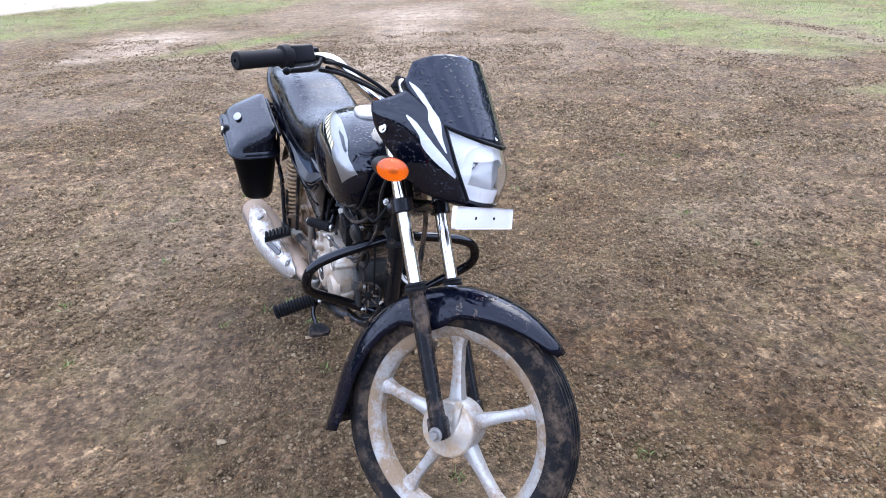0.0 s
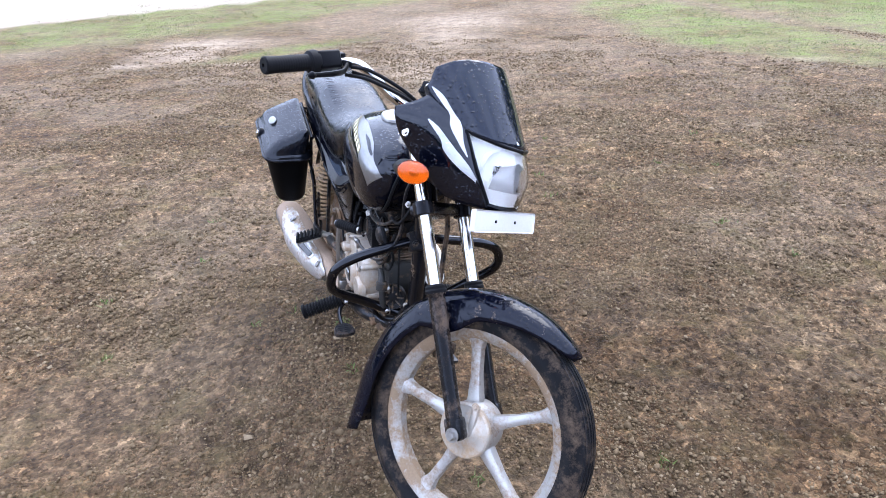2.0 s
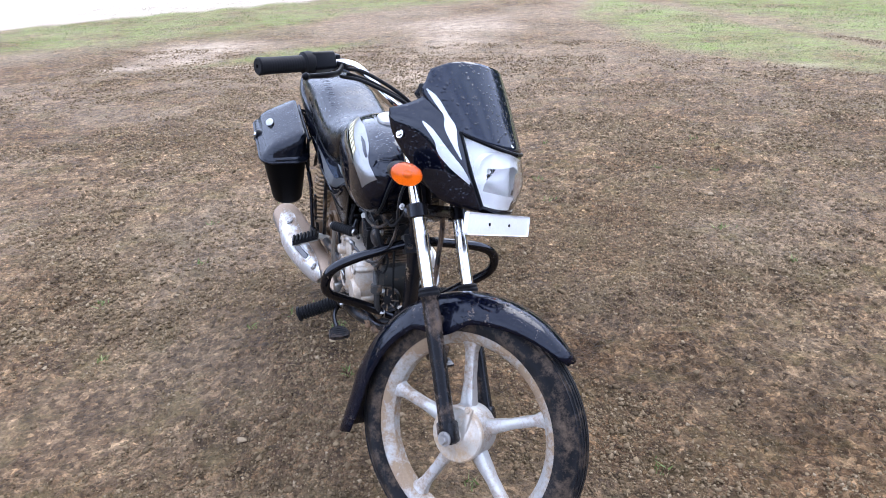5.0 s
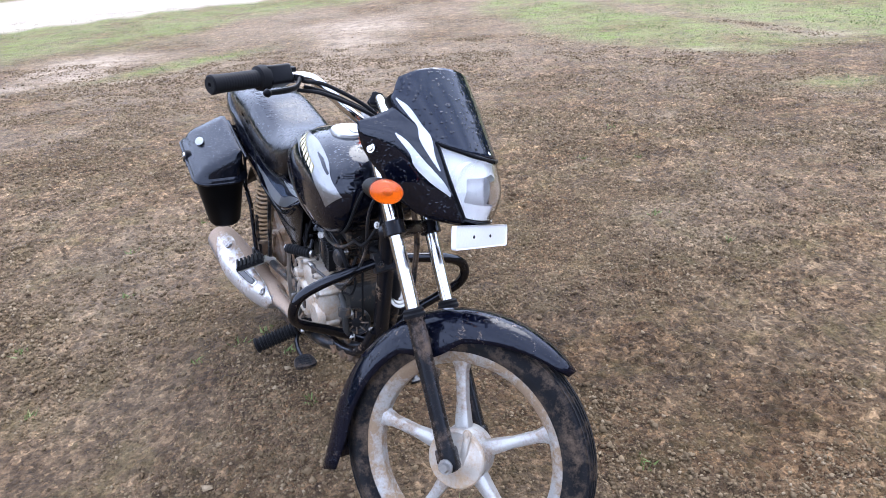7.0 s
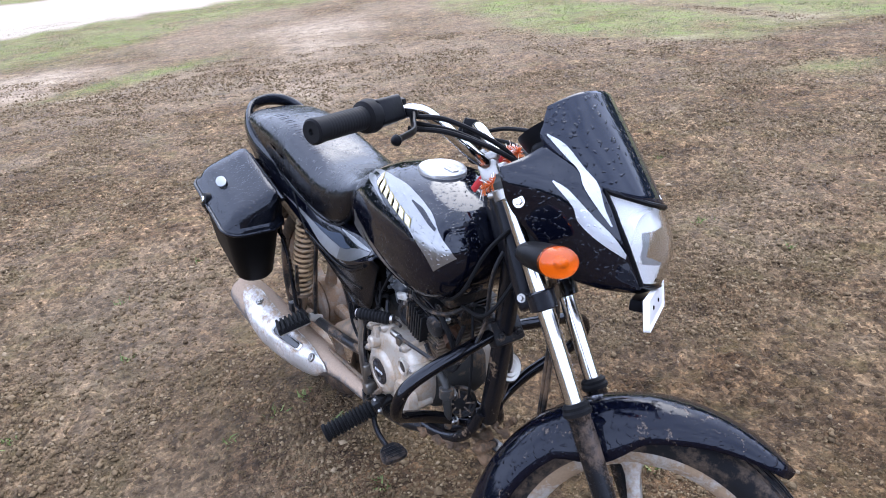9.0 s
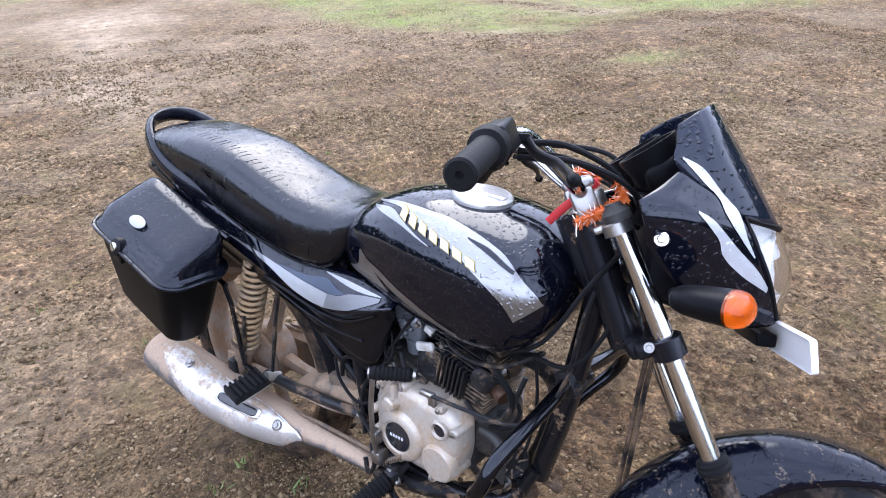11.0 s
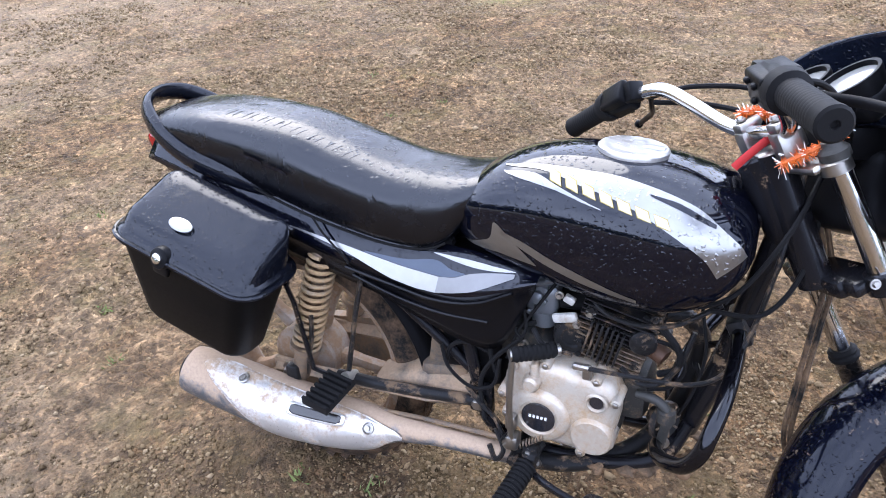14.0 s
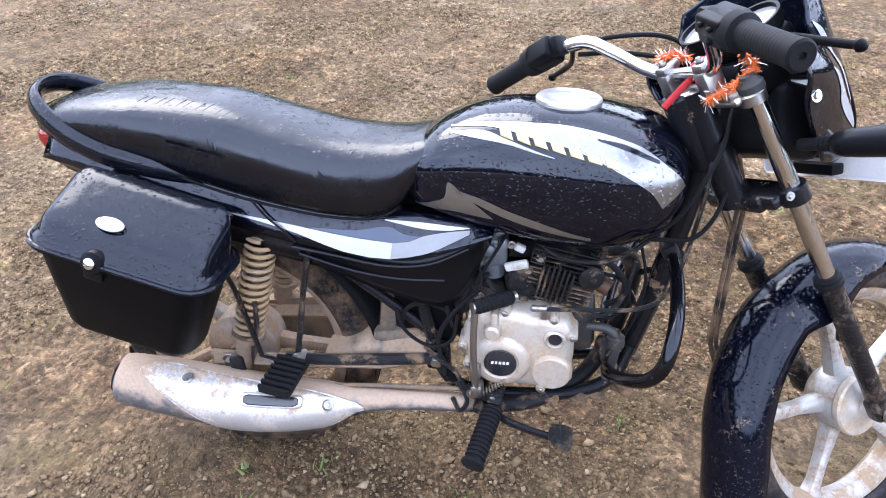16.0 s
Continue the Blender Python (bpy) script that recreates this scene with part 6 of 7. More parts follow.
RUN = [
    [(1.02, 0.02, 0.86), (0.99, -0.06, 0.80), (0.93, -0.085, 0.70), (0.85, -0.08, 0.66), (0.74, -0.07, 0.66)],
    [(1.03, 0.05, 0.85), (1.02, -0.03, 0.74), (0.975, -0.065, 0.665), (0.90, -0.065, 0.655)],
    [(1.00, 0.04, 0.86), (0.985, -0.045, 0.76), (0.965, -0.06, 0.64), (0.935, -0.09, 0.565), (0.885, -0.11, 0.540), (0.80, -0.117, 0.537), (0.715, -0.118, 0.534)],
]
for c, mat in zip(RUN, (RUBBER, RUBBER, ENGINE_BLACK)):
    bm = bmesh.new()
    tube(bm, spline(c, 8), 0.0040, 8)
    part("cable", bm, mat, bike, "control cable dulled by mud")
bm = bmesh.new()
for dx in (-0.005, 0.005):
    tube(bm, spline([(1.030 + dx, 0.030, 0.800), (1.058 + dx, 0.030, 0.690), (1.054 + dx, 0.022, 0.600), (1.047 + dx, 0.010, 0.490), (1.043 + dx, 0.000, 0.400), (1.062 + dx, -0.004, 0.330)], 8), 0.0045, 8)
part("brake_cable", bm, CABLE_MUD, bike, "front brake and speedometer cables dulled by brown mud")
for c in ([(0.54, -0.09, 0.50), (0.50, -0.096, 0.52), (0.46, -0.09, 0.50), (0.44, -0.08, 0.45)], [(0.60, -0.09, 0.55), (0.55, -0.10, 0.50), (0.52, -0.10, 0.44), (0.53, -0.11, 0.36)],
          [(0.62, -0.08, 0.58), (0.57, -0.085, 0.56), (0.54, -0.095, 0.52), (0.55, -0.10, 0.47)]):
    bm = bmesh.new()
    tube(bm, spline(c, 6), 0.0045, 7)
    part("hose", bm, RUBBER, bike, "black breather hose beside the engine")

# charms tied to the bars
ribbon = tagged(new("red_ribbon"), "red cloth ribbon tied round the handlebar", "ribbon")
ribbon.matrix_world = BIKE_POSE
bm = bmesh.new()
tube(bm, spline([(0.970, -0.008, 0.950), (0.957, -0.012, 0.936), (0.940, -0.018, 0.920), (0.922, -0.026, 0.902), (0.903, -0.032, 0.880)], 5), 0.0065, 8, 0.3)
tube(bm, spline([(0.957, -0.012, 0.936), (0.962, 0.004, 0.944), (0.955, 0.016, 0.938), (0.945, 0.010, 0.926)], 5), 0.008, 8, 0.4)
part("cloth", bm, RED_CLOTH, ribbon)


def garland(c, e, label, seed):
    """A short length of tinsel: a cord with hundreds of fine strips standing off it."""
    rng = random.Random(seed)
    hold = tagged(new("tinsel_garland"), label, "garland", "tinsel on the handlebar")
    hold.matrix_world = BIKE_POSE
    path = spline(c, 10)
    for name, mat, count, reach in (("orange_fringe", TINSEL_ORANGE, 700, 0.013), ("white_fringe", TINSEL_WHITE, 55, 0.022)):
        bm = bmesh.new()
        if mat is TINSEL_ORANGE:
            tube(bm, path, 0.004, 6)
        for _ in range(count):
            p = rng.choice(path if mat is TINSEL_ORANGE else path[:e] + path[-e:])
            d = Vector((rng.gauss(0, 1), rng.gauss(0, 1), rng.gauss(0, 1))).normalized()
            s = d.orthogonal().normalized() * 0.0008
            q = p + d * reach * rng.uniform(0.6, 1.1) + Vector((0, 0, -0.003))
            bm.faces.new([bm.verts.new(w) for w in (p - s, p + s, q + s * 0.6, q - s * 0.6)])
        part(name, bm, mat, hold)


garland([(0.964, -0.054, 0.901), (0.987, -0.050, 0.914), (1.012, -0.046, 0.931), (1.027, -0.040, 0.950), (1.012, -0.036, 0.967)], 14, "orange tinsel with white tips tied by the ignition", 3)
garland([(0.900, 0.050, 0.938), (0.920, 0.050, 0.942), (0.940, 0.045, 0.942)], 8, "small orange tinsel tuft tied behind the windscreen", 4)

bm = bmesh.new()
tube(bm, spline([(0.196, -0.112, 0.738), (0.220, -0.117, 0.708), (0.250, -0.120, 0.680), (0.272, -0.121, 0.655)], 4), 0.0022, 6)
part("strap", bm, RUBBER, bike, "thin black strap across the side panel")


# ---- the ground: wet gravelly earth, thin grass farther off, a pale track beyond ----
def smooth(a, b, x):
    t = np.clip((x - a) / (b - a), 0, 1)
    return t * t * (3 - 2 * t)


def lattice(x, y, seed):
    """Smooth value noise on arrays."""
    xi, yi = np.floor(x).astype(np.int64), np.floor(y).astype(np.int64)
    xf, yf = x - xi, y - yi
    xf, yf = xf * xf * (3 - 2 * xf), yf * yf * (3 - 2 * yf)
    def h(a, b):
        n = (a * 374761393 + b * 668265263 + seed * 974711) & 0x7FFFFFFF
        n = ((n ^ (n >> 13)) * 1274126177) & 0x7FFFFFFF
        return ((n ^ (n >> 16)) & 0xFFFF) / 65535.0
    return (h(xi, yi) * (1 - xf) + h(xi + 1, yi) * xf) * (1 - yf) + (h(xi, yi + 1) * (1 - xf) + h(xi + 1, yi + 1) * xf) * yf


def rough_ground(x, y):
    """Height of the earth: soft swells and clods."""
    near = 1 - smooth(5, 9, np.hypot(x - 0.2, y - 2.4))
    z = 0.022 * (lattice(x * 0.9, y * 0.9, 1) - 0.5) * (1 - near * 0.6)
    z += 0.014 * (lattice(x * 4.1, y * 4.1, 2) - 0.5) + 0.010 * near * (lattice(x * 11, y * 11, 3) - 0.5)
    crumbs = 0.25 + 0.75 * smooth(0.3, 0.7, lattice(x * 1.7, y * 1.7, 7))
    z += near * crumbs * (0.030 * np.abs(lattice(x * 23, y * 23, 4) - 0.5) + 0.024 * np.abs(lattice(x * 43, y * 43, 5) - 0.5))
    # the low rise that the wheels and the stand rest on
    ax, ay, bx, by = -0.49, 2.42, 0.03, 1.25
    t = np.clip(((x - ax) * (bx - ax) + (y - ay) * (by - ay)) / ((bx - ax) ** 2 + (by - ay) ** 2), 0, 1)
    away = np.hypot(x - ax - t * (bx - ax), y - ay - t * (by - ay))
    z = z + 0.020 * np.exp(-((x + 0.55) / 0.16) ** 2 - ((y - 2.57) / 0.14) ** 2) * (0.5 + lattice(x * 17, y * 17, 6))
    return z * (0.4 + 0.6 * smooth(0.1, 0.6, away)) - 0.003 + 0.046 * (1 - smooth(0.08, 0.7, away))


def grass_cover(x, y):
    """0 to 1: how grassy the place is."""
    wob = 1.2 * (lattice(x * 0.6, y * 0.6, 11) - 0.5) + 0.5 * (lattice(x * 1.9, y * 1.9, 12) - 0.5)
    edge = np.maximum(6.65, 9.75 - 0.87 * x)
    strip = 0.9 * np.exp(-(((x - 4.1) + 0.30 * (y - 9.4)) / 0.32) ** 2) * smooth(7.0, 7.6, y)  # a bare strip through the grass
    band = np.clip(smooth(-0.25, 0.7, (y - edge) + 0.6 * wob) * smooth(-0.2, 0.7, x - 0.16 * y + 0.8 * wob) - strip, 0, 1)
    field = smooth(0.0, 0.8, y - (13.6 + 0.85 * x) + wob)
    left = 1.5 * np.exp(-((x + 2.25) / 0.6) ** 2 - ((y - 8.65 - 0.8 * (x + 2.2)) / 0.26) ** 2) + 0.9 * np.exp(-((x + 5.2) / 1.5) ** 2 - ((y - 10.6) / 0.9) ** 2)
    spot = 0.8 * np.exp(-((x - 3.6) / 0.35) ** 2 - ((y - 5.5) / 0.2) ** 2)
    far = smooth(13.5, 17, y + 0.2 * x)
    return np.clip(np.maximum.reduce([band, 0.8 * field, left, spot, 0.7 * far]), 0, 1)


def pale_cover(x, y):
    """0 to 1: pale sand, and far brightness put into the colour."""
    wob = 0.5 * (lattice(x * 2.2, y * 2.2, 21) - 0.5)
    spots = sum(k * np.exp(-((x - a) / c) ** 2 - ((y - b) / d) ** 2) for a, b, c, d, k in
                ((-3.45, 9.1, 0.6, 0.6, 1.2), (-3.3, 8.25, 0.3, 0.2, 0.8), (-2.6, 7.85, 0.22, 0.1, 1.1), (-3.95, 7.8, 0.4, 0.13, 1.1), (-0.2, 10.6, 0.8, 0.9, 0.7), (-0.35, 8.8, 0.5, 1.6, 0.45), (3.3, 7.2, 0.4, 0.12, 0.5), (4.8, 7.55, 0.5, 0.18, 0.9), (-0.5, 7.0, 0.3, 0.9, 0.3), (-0.9, 1.9, 0.9, 0.9, 0.1), (-0.9, 3.3, 0.6, 0.8, 0.1), (-2.2, 3.6, 0.9, 0.9, 0.12)))
    # paler with distance: far sheen and haze put into the colour; random pale patches
    lighter = 0.27 * smooth(4.0, 8.5, y) * smooth(0.2, 0.7, lattice(x * 1.1, y * 1.1, 22)) + 0.12 * smooth(0.55, 0.8, lattice(x * 1.6, y * 1.6, 23))
    return np.clip(spots + wob * (spots > 0.15) + lighter, 0, 1)


def darker_cover(x, y):
    """0 to 1: darker soil, most of it round and before the motorcycle."""
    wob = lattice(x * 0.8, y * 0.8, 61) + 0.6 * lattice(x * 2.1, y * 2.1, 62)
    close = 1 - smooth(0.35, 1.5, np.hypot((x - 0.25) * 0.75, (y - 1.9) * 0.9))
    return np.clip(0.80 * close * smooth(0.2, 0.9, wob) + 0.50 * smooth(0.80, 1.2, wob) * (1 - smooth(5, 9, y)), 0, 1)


def track_cover(x, y):
    return smooth(-0.15, 0.15, y - (17.45 + 0.74 * x) + 0.5 * (lattice(x * 0.7, y * 0.7, 31) - 0.5)) * smooth(0, 1, 0.5 - x) * (1 - smooth(-0.5, 0.5, y - (27.5 + 0.8 * x) + lattice(x, y, 32)))


def axis_steps(lo, hi, fine, far):
    inner = np.arange(lo, hi + fine / 2, fine)
    grow = []
    d, p = fine, 0.0
    while p < far:
        d *= 1.065
        p += d
        grow.append(p)
    grow = np.array(grow)
    return np.concatenate([lo - grow[::-1], inner, hi + grow])


gx, gy = axis_steps(-2.2, 2.9, 0.0115, 900.0), axis_steps(0.5, 5.2, 0.0115, 900.0)
X, Y = np.meshgrid(gx, gy)
Z = rough_ground(X, Y) * (np.hypot(X, Y - 3) < 60)
nx, ny = len(gx), len(gy)
verts = np.stack([X.ravel(), Y.ravel(), Z.ravel()], 1)
idx = np.arange(nx * ny).reshape(ny, nx)
faces = np.stack([idx[:-1, :-1].ravel(), idx[:-1, 1:].ravel(), idx[1:, 1:].ravel(), idx[1:, :-1].ravel()], 1)


def mesh_from(name, verts, faces):
    me = bpy.data.meshes.new(name)
    me.vertices.add(len(verts))
    me.vertices.foreach_set("co", np.asarray(verts, np.float32).ravel())
    k = faces.shape[1]
    me.loops.add(faces.size)
    me.loops.foreach_set("vertex_index", faces.astype(np.int32).ravel())
    me.polygons.add(len(faces))
    me.polygons.foreach_set("loop_start", np.arange(0, faces.size, k, dtype=np.int32))
    me.polygons.foreach_set("use_smooth", np.ones(len(faces), bool))
    me.update(calc_edges=True)
    me.validate()
    return me


def cover_material():
    m, nt, b = base("gravelly_earth", (0.15, 0.11, 0.075), 0.85, spec=0.12)
    vec = coords(nt)
    def attr(name):
        a = nt.nodes.new("ShaderNodeAttribute")
        a.attribute_name = name
        return a.outputs["Fac"]
    big = noise_tex(nt, vec, 1.1, 6.0, 0.65)
    mid = noise_tex(nt, vec, 6.0, 10.0, 0.78)
    fine = noise_tex(nt, vec, 70.0, 6.0, 0.75)
    warp = node(nt, "ShaderNodeTexNoise", Scale=55.0, Detail=4.0)
    nt.links.new(vec, warp.inputs["Vector"])
    shift = nt.nodes.new("ShaderNodeVectorMath")
    shift.operation = "MULTIPLY_ADD"
    nt.links.new(warp.outputs["Color"], shift.inputs[0])
    shift.inputs[1].default_value = (0.03, 0.03, 0.03)
    nt.links.new(vec, shift.inputs[2])
    cell = node(nt, "ShaderNodeTexVoronoi", Scale=80.0)
    nt.links.new(shift.outputs[0], cell.inputs["Vector"])
    patchy = noise_tex(nt, vec, 3.2, 5.0, 0.6)
    cell2 = node(nt, "ShaderNodeTexVoronoi", Scale=38.0)
    nt.links.new(shift.outputs[0], cell2.inputs["Vector"])
    def times(a, b):
        t = nt.nodes.new("ShaderNodeMix")
        t.data_type, t.blend_type = "RGBA", "MULTIPLY"
        t.inputs["Factor"].default_value = 1.0
        nt.links.new(a, t.inputs["A"])
        nt.links.new(b, t.inputs["B"])
        return t.outputs["Result"]
    earth = ramp(nt, mid, [(0.36, (0.066, 0.041, 0.0235)), (0.46, (0.118, 0.078, 0.0465)), (0.54, (0.168, 0.117, 0.0725)), (0.64, (0.246, 0.181, 0.117))])
    earth = mix(nt, ramp(nt, big, [(0.40, (0, 0, 0)), (0.62, (0.7, 0.7, 0.7))]), earth, (0.15, 0.122, 0.088))
    earth = times(earth, ramp(nt, cell.outputs["Color"], [(0.12, (0.5, 0.47, 0.43)), (0.4, (0.85, 0.85, 0.85)), (0.7, (1.15, 1.13, 1.1)), (0.9, (1.75, 1.72, 1.66))]))
    earth = times(earth, ramp(nt, cell2.outputs["Color"], [(0.15, (0.6, 0.57, 0.54)), (0.5, (1, 1, 1)), (0.85, (1.38, 1.37, 1.35))]))
    moss = ramp(nt, noise_tex(nt, vec, 4.6, 7.0, 0.72), [(0.5, (0, 0, 0)), (0.64, (0.6, 0.6, 0.6))])
    earth = mix(nt, moss, earth, (0.125, 0.107, 0.050))
    earth = times(earth, ramp(nt, patchy, [(0.34, (0.74, 0.72, 0.70)), (0.5, (1, 1, 1)), (0.66, (1.24, 1.26, 1.28))]))
    earth = times(earth, ramp(nt, fine, [(0.3, (0.6, 0.6, 0.6)), (0.7, (1.35, 1.35, 1.35))]))
    clod = noise_tex(nt, vec, 19.0, 7.0, 0.72)
    # hollows darker, clod tops lighter: relief shading put into the colour
    earth = times(earth, ramp(nt, clod, [(0.36, (0.52, 0.49, 0.46)), (0.47, (0.93, 0.93, 0.93)), (0.56, (1.12, 1.12, 1.12)), (0.66, (1.55, 1.54, 1.52))]))
    # darker soil: earth multiplied by a dark brown where the mask is high
    darker = math_node(nt, "MULTIPLY", attr("darker"), ramp(nt, noise_tex(nt, vec, 2.6, 8.0, 0.7), [(0.36, (0.25, 0.25, 0.25)), (0.6, (1, 1, 1))]))
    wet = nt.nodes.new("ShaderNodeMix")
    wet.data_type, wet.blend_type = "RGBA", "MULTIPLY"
    nt.links.new(darker, wet.inputs["Factor"])
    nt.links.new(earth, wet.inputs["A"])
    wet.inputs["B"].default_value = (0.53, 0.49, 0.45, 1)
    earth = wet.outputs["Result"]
    lighter = mix(nt, fine, (0.33, 0.278, 0.225), (0.54, 0.475, 0.405))
    earth = mix(nt, math_node(nt, "MULTIPLY", attr("pale"), ramp(nt, mid, [(0.35, (0.15, 0.15, 0.15)), (0.6, (1, 1, 1))])), earth, lighter)
    blade = mix(nt, fine, (0.115, 0.18, 0.04), (0.26, 0.34, 0.125))
    gfac = math_node(nt, "MULTIPLY", attr("grass"), times(ramp(nt, mid, [(0.36, (0.1, 0.1, 0.1)), (0.6, (1, 1, 1))]), ramp(nt, big, [(0.36, (0.15, 0.15, 0.15)), (0.58, (1, 1, 1))])))
    col = mix(nt, gfac, earth, blade)
    col = mix(nt, attr("track"), col, mix(nt, mid, (0.40, 0.355, 0.335), (0.54, 0.49, 0.475)))
    dull = nt.nodes.new("ShaderNodeMix")
    dull.data_type, dull.blend_type = "RGBA", "MULTIPLY"
    dull.inputs["Factor"].default_value = 1.0
    dull.inputs["B"].default_value = (1.09, 0.985, 0.868, 1)
    nt.links.new(col, dull.inputs["A"])
    nt.links.new(dull.outputs["Result"], b.inputs["Base Color"])
    nt.links.new(ramp(nt, mid, [(0.3, (0.45, 0.45, 0.45)), (0.65, (0.9, 0.9, 0.9))]), b.inputs["Roughness"])
    h = math_node(nt, "ADD", math_node(nt, "MULTIPLY", cell.outputs["Distance"], -0.5), math_node(nt, "ADD", math_node(nt, "MULTIPLY", fine, 0.5), math_node(nt, "MULTIPLY", cell2.outputs["Distance"], -0.8)))
    bump(nt, b, madd(nt, clod, 2.2, h), 1.0, 0.016)
    return m


ground_mesh = mesh_from("ground", verts, faces)
for name, values in (("grass", grass_cover(X, Y)), ("pale", pale_cover(X, Y)), ("darker", darker_cover(X, Y)), ("track", track_cover(X, Y))):
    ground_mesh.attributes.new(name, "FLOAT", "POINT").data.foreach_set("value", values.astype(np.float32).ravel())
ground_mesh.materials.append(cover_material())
ground = tagged(new("ground", ground_mesh), "damp brown gravelly earth with grass patches and a pale track", "ground", kind="structure")


# loose gravel and clods, thousands of small uneven stones
def stone_material():
    m, nt, b = base("loose_gravel", (0.2, 0.16, 0.12), 0.8, spec=0.15)
    g = nt.nodes.new("ShaderNodeNewGeometry")
    vec = coords(nt)
    tone = ramp(nt, g.outputs["Random Per Island"], [(0.0, (0.022, 0.014, 0.008)), (0.25, (0.090, 0.060, 0.031)), (0.6, (0.206, 0.144, 0.085)), (0.88, (0.318, 0.229, 0.137)), (1.0, (0.50, 0.395, 0.27))])
    f = noise_tex(nt, vec, 160.0, 4.0)
    soil = ramp(nt, noise_tex(nt, vec, 3.2, 5.0, 0.6), [(0.34, (0.098, 0.064, 0.033)), (0.5, (0.172, 0.119, 0.064)), (0.66, (0.255, 0.188, 0.112))])
    tone = mix(nt, 0.42, tone, soil)
    nt.links.new(mix(nt, math_node(nt, "MULTIPLY", f, 0.6), tone, (0.105, 0.076, 0.048)), b.inputs["Base Color"])
    bump(nt, b, f, 0.8, 0.004)
    return m


rng = np.random.default_rng(5)
N = 200000
px = rng.uniform(-5.5, 6.5, N * 12)
py = rng.uniform(0.3, 10.5, N * 12)
near = np.exp(-(np.hypot(px - 0.2, py - 2.2) / 1.9) ** 2)
keep = rng.uniform(0, 1, N * 12) < (0.10 + 0.90 * smooth(0.36, 0.66, 0.6 * lattice(px * 2.3, py * 2.3, 41) + 0.4 * lattice(px * 7.1, py * 7.1, 43))) * (0.035 + 0.965 * near) * (1 - grass_cover(px, py))
px, py = px[keep][:N], py[keep][:N]
n = len(px)
size = 0.0020 + 0.0048 * rng.power(0.5, n) ** 1.5
size = size + (rng.uniform(0, 1, n) < 0.02) * rng.uniform(0.002, 0.008, n)
far_n = 80000  # larger clods farther off, in drifts
qx, qy = rng.uniform(-4.5, 6, far_n * 5), 2.2 + 6.8 * rng.uniform(0, 1, far_n * 5) ** 1.3
keep = rng.uniform(0, 1, far_n * 5) < (0.05 + 0.95 * smooth(0.40, 0.68, 0.6 * lattice(qx * 1.9, qy * 1.9, 42) + 0.4 * lattice(qx * 6.3, qy * 6.3, 44))) * (1 - np.clip(3 * grass_cover(qx, qy), 0, 1)) * smooth(0.9, 2.2, np.hypot(qx - 0.2, qy - 2.2))
qx, qy = qx[keep][:far_n], qy[keep][:far_n]
px, py = np.concatenate([px, qx]), np.concatenate([py, qy])
size = np.concatenate([size, 0.0035 + 0.0095 * rng.power(0.5, len(qx)) ** 1.4])
n = len(px)
shape = np.array([(1, 0, 0.1), (0, 1, -0.1), (-1, 0, 0.1), (0, -1, -0.1), (0.1, 0.05, 0.9), (0.0, 0.0, -0.8)])
tri = np.array([(0, 1, 4), (1, 2, 4), (2, 3, 4), (3, 0, 4), (1, 0, 5), (2, 1, 5), (3, 2, 5), (0, 3, 5)])
turn = rng.uniform(0, math.tau, n)
v = shape[None] * (size[:, None, None] * rng.uniform(0.7, 1.35, (n, 6, 3)) * rng.uniform(0.75, 1.25, (n, 1, 3)))
v = v + size[:, None, None] * rng.uniform(-0.25, 0.25, (n, 6, 3))
c, s = np.cos(turn)[:, None], np.sin(turn)[:, None]
vx, vy = v[..., 0] * c - v[..., 1] * s, v[..., 0] * s + v[..., 1] * c
stones = np.stack([vx + px[:, None], vy + py[:, None], v[..., 2] * 0.95 + (rough_ground(px, py) + size * 0.3)[:, None]], 2).reshape(-1, 3)
tris = (tri[None] + (np.arange(n) * 6)[:, None, None]).reshape(-1, 3)
gravel_mesh = mesh_from("gravel", stones, tris)
gravel_mesh.materials.append(stone_material())
tagged(new("gravel", gravel_mesh), "loose brown gravel and small clods on damp earth", "gravel", kind="stuff")


# thin grass where the ground is green
def grass_material():
    m, nt, b = base("grass_blades", (0.12, 0.2, 0.04), 0.6)
    g = nt.nodes.new("ShaderNodeNewGeometry")
    nt.links.new(ramp(nt, g.outputs["Random Per Island"], [(0.0, (0.07, 0.11, 0.024)), (0.6, (0.13, 0.17, 0.045)), (1.0, (0.22, 0.24, 0.09))]), b.inputs["Base Color"])
    return m


M = 260000
qx, qy = rng.uniform(-7.5, 7.0, M), rng.uniform(5.0, 15.5, M)
cover = grass_cover(qx, qy)
keep = rng.uniform(0, 1, M) < cover ** 1.5 * (0.15 + 0.85 * smooth(0.35, 0.65, lattice(qx * 3.1, qy * 3.1, 51)))
qx, qy = qx[keep][:26000], qy[keep][:26000]
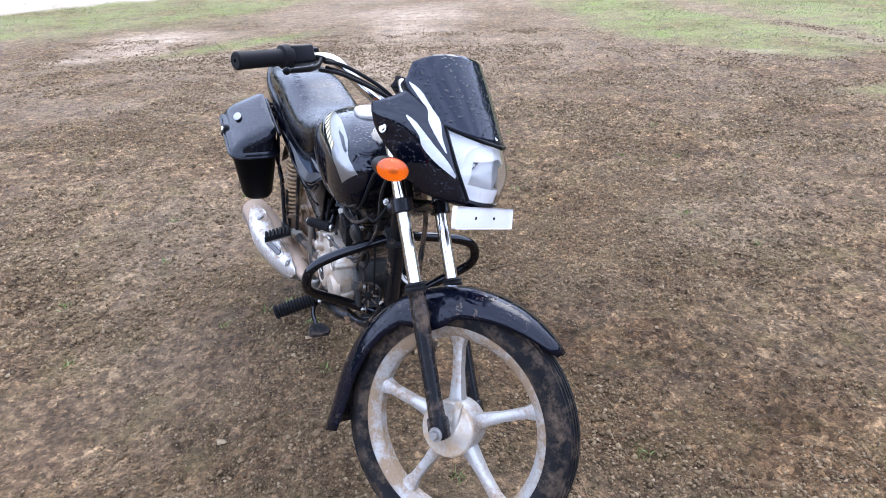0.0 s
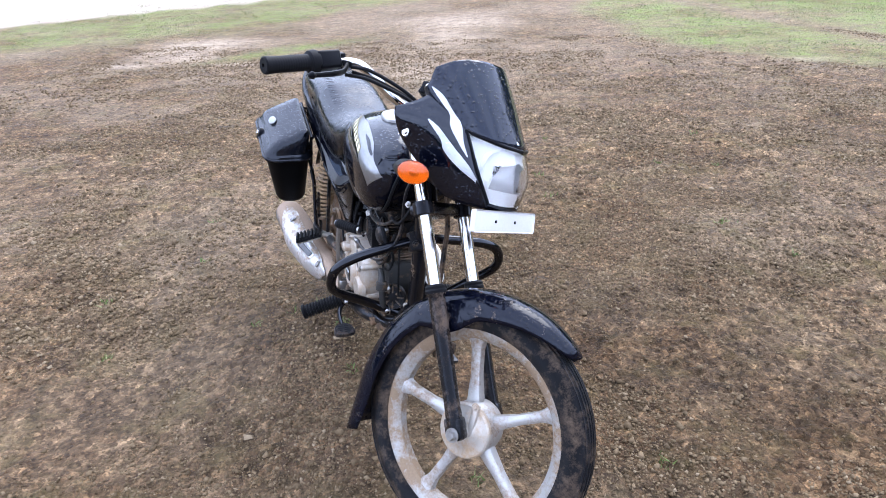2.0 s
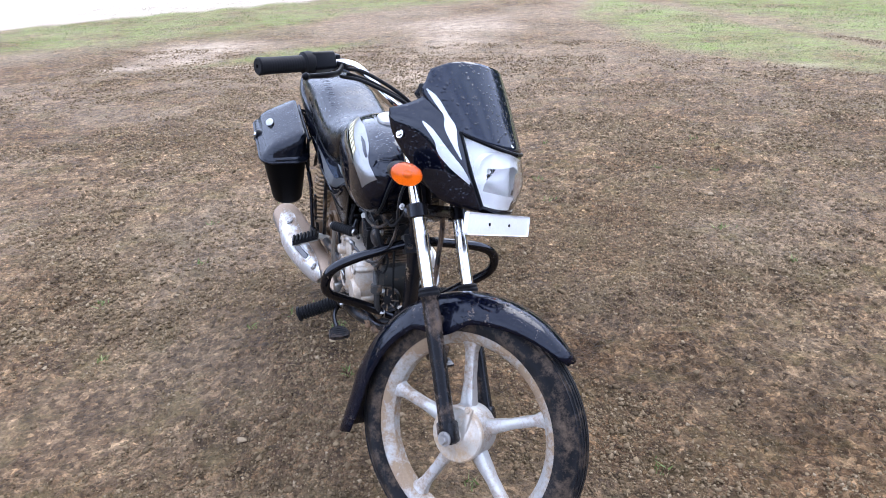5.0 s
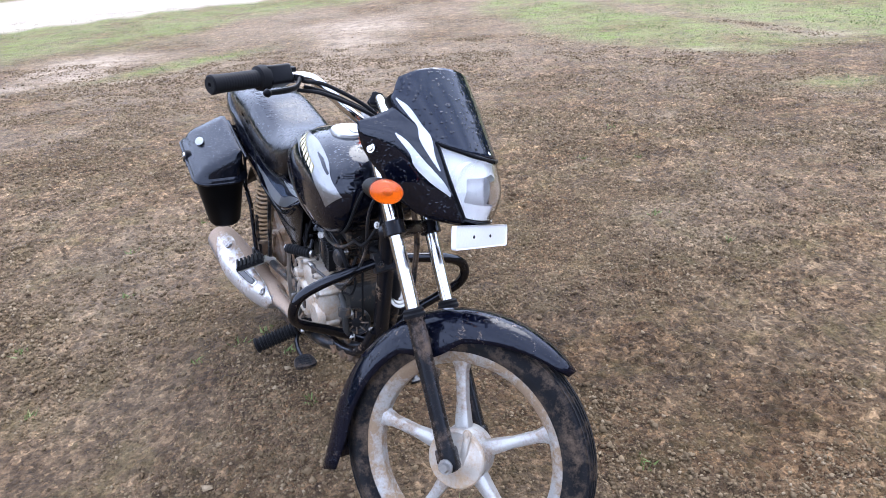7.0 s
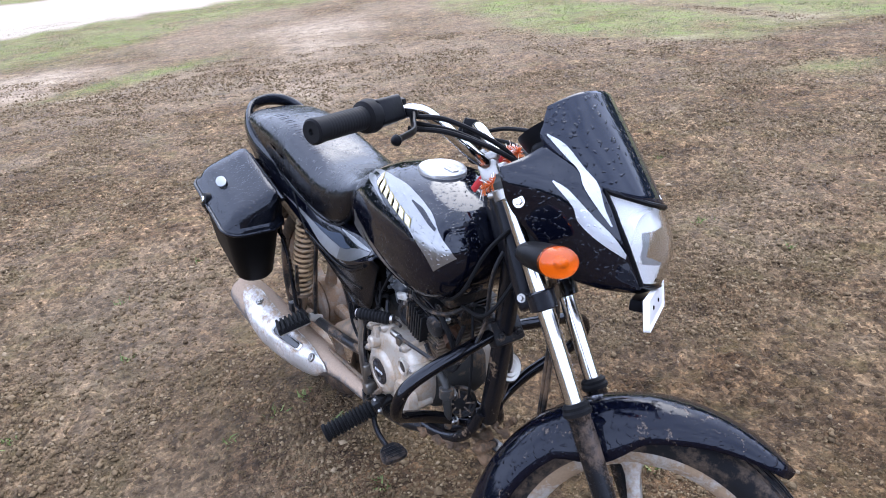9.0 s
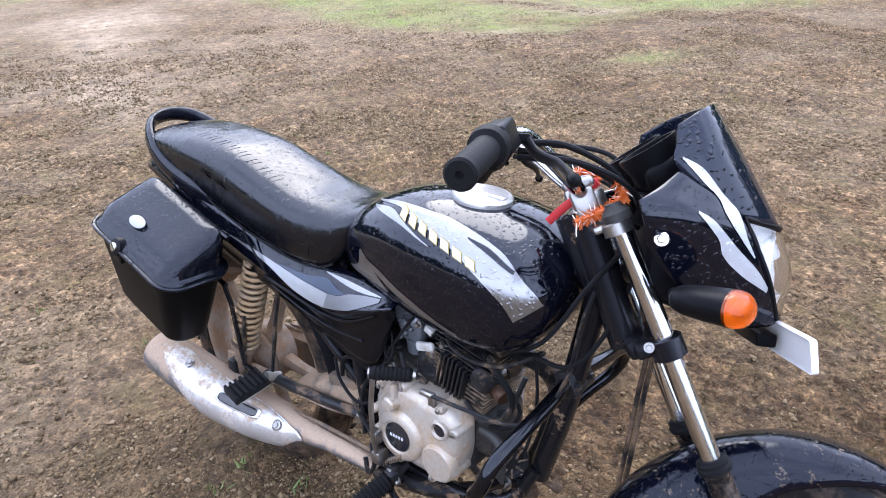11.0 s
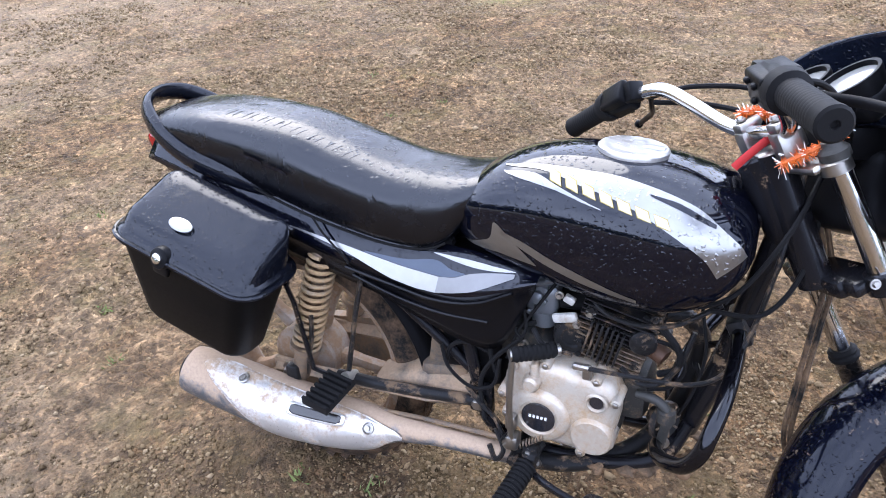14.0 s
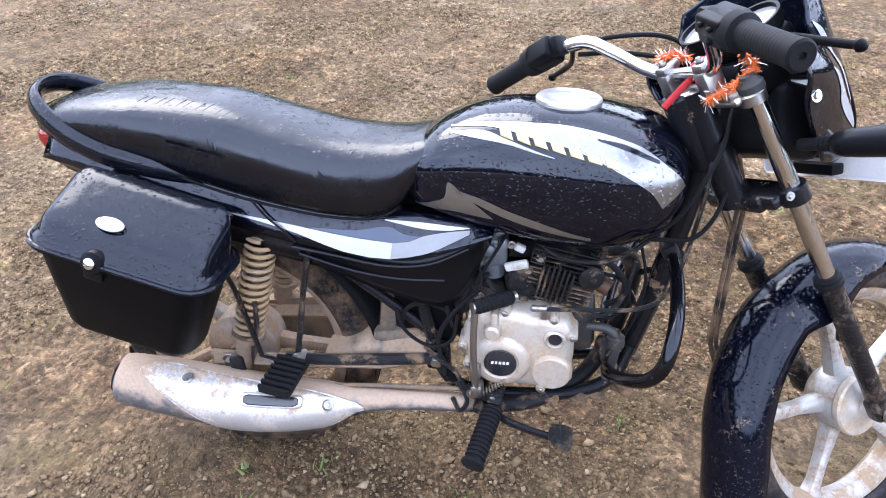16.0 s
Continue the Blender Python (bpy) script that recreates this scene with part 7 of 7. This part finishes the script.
# a few sprouts between the stones close by
sx, sy = rng.uniform(-1.6, 1.8, 34), rng.uniform(1.2, 4.8, 34)
sx[0], sy[0], sx[1], sy[1] = -0.387, 2.355, -0.36, 2.37
qx = np.concatenate([qx, np.repeat(sx, 14) + rng.normal(0, 0.014, 34 * 14)])
qy = np.concatenate([qy, np.repeat(sy, 14) + rng.normal(0, 0.014, 34 * 14)])
n = len(qx)
a = rng.uniform(0, math.tau, n)
h = rng.uniform(0.008, 0.026, n)
w = rng.uniform(0.0015, 0.003, n) * 1.6
gz = rough_ground(qx, qy)
lean = rng.normal(0, 0.6, (n, 2)) * h[:, None]
blades = np.stack([np.stack([qx - np.cos(a) * w, qy - np.sin(a) * w, gz], 1), np.stack([qx + np.cos(a) * w, qy + np.sin(a) * w, gz], 1), np.stack([qx + lean[:, 0], qy + lean[:, 1], gz + h], 1)], 1).reshape(-1, 3)
grass_mesh = mesh_from("grass", blades, np.arange(n * 3).reshape(-1, 3))
grass_mesh.materials.append(grass_material())
tagged(new("grass", grass_mesh), "short thin green grass growing from bare earth", "grass", kind="stuff")


# unseen woods added all round, beyond the field: they close the horizon and darken what the paint mirrors
def woods_material():
    m, nt, b = base("unseen_woods", (0.04, 0.06, 0.022), 0.9)
    f = noise_tex(nt, coords(nt), 0.9, 8.0, 0.75)
    nt.links.new(ramp(nt, f, [(0.35, (0.012, 0.02, 0.008)), (0.55, (0.04, 0.06, 0.022)), (0.75, (0.09, 0.12, 0.045))]), b.inputs["Base Color"])
    return m


count = 420
cube = np.array([(1, 0, 0), (-1, 0, 0), (0, 1, 0), (0, -1, 0), (0, 0, 1), (0, 0, -1)], float)
octa = np.array([(0, 2, 4), (2, 1, 4), (1, 3, 4), (3, 0, 4), (2, 0, 5), (1, 2, 5), (3, 1, 5), (0, 3, 5)])
woods_v, woods_f = [], []
for k in range(count):
    a = math.tau * k / count + rng.normal(0, 0.01)
    r = 55 + rng.uniform(0, 9)
    tall = rng.uniform(0.8, 1.2) * (8.5 + 5.0 * math.cos(a - 0.93))  # heights set for the paint's reflections: taller beyond the track, low on the other side
    for j in range(11):
        c = np.array((math.cos(a) * r, math.sin(a) * r, tall * (0.07 + 0.085 * j))) + rng.normal(0, 0.8, 3)
        woods_f.append(octa + len(woods_v) * 6)
        woods_v.append(cube * rng.uniform(1.1, 2.3, 3) * (1.25 - 0.06 * j) + c)
woods_mesh = mesh_from("unseen_woods", np.concatenate(woods_v), np.concatenate(woods_f))
woods_mesh.materials.append(woods_material())
tagged(new("unseen_woods", woods_mesh), "dark unseen woods added far round the open field", "woods", kind="stuff")
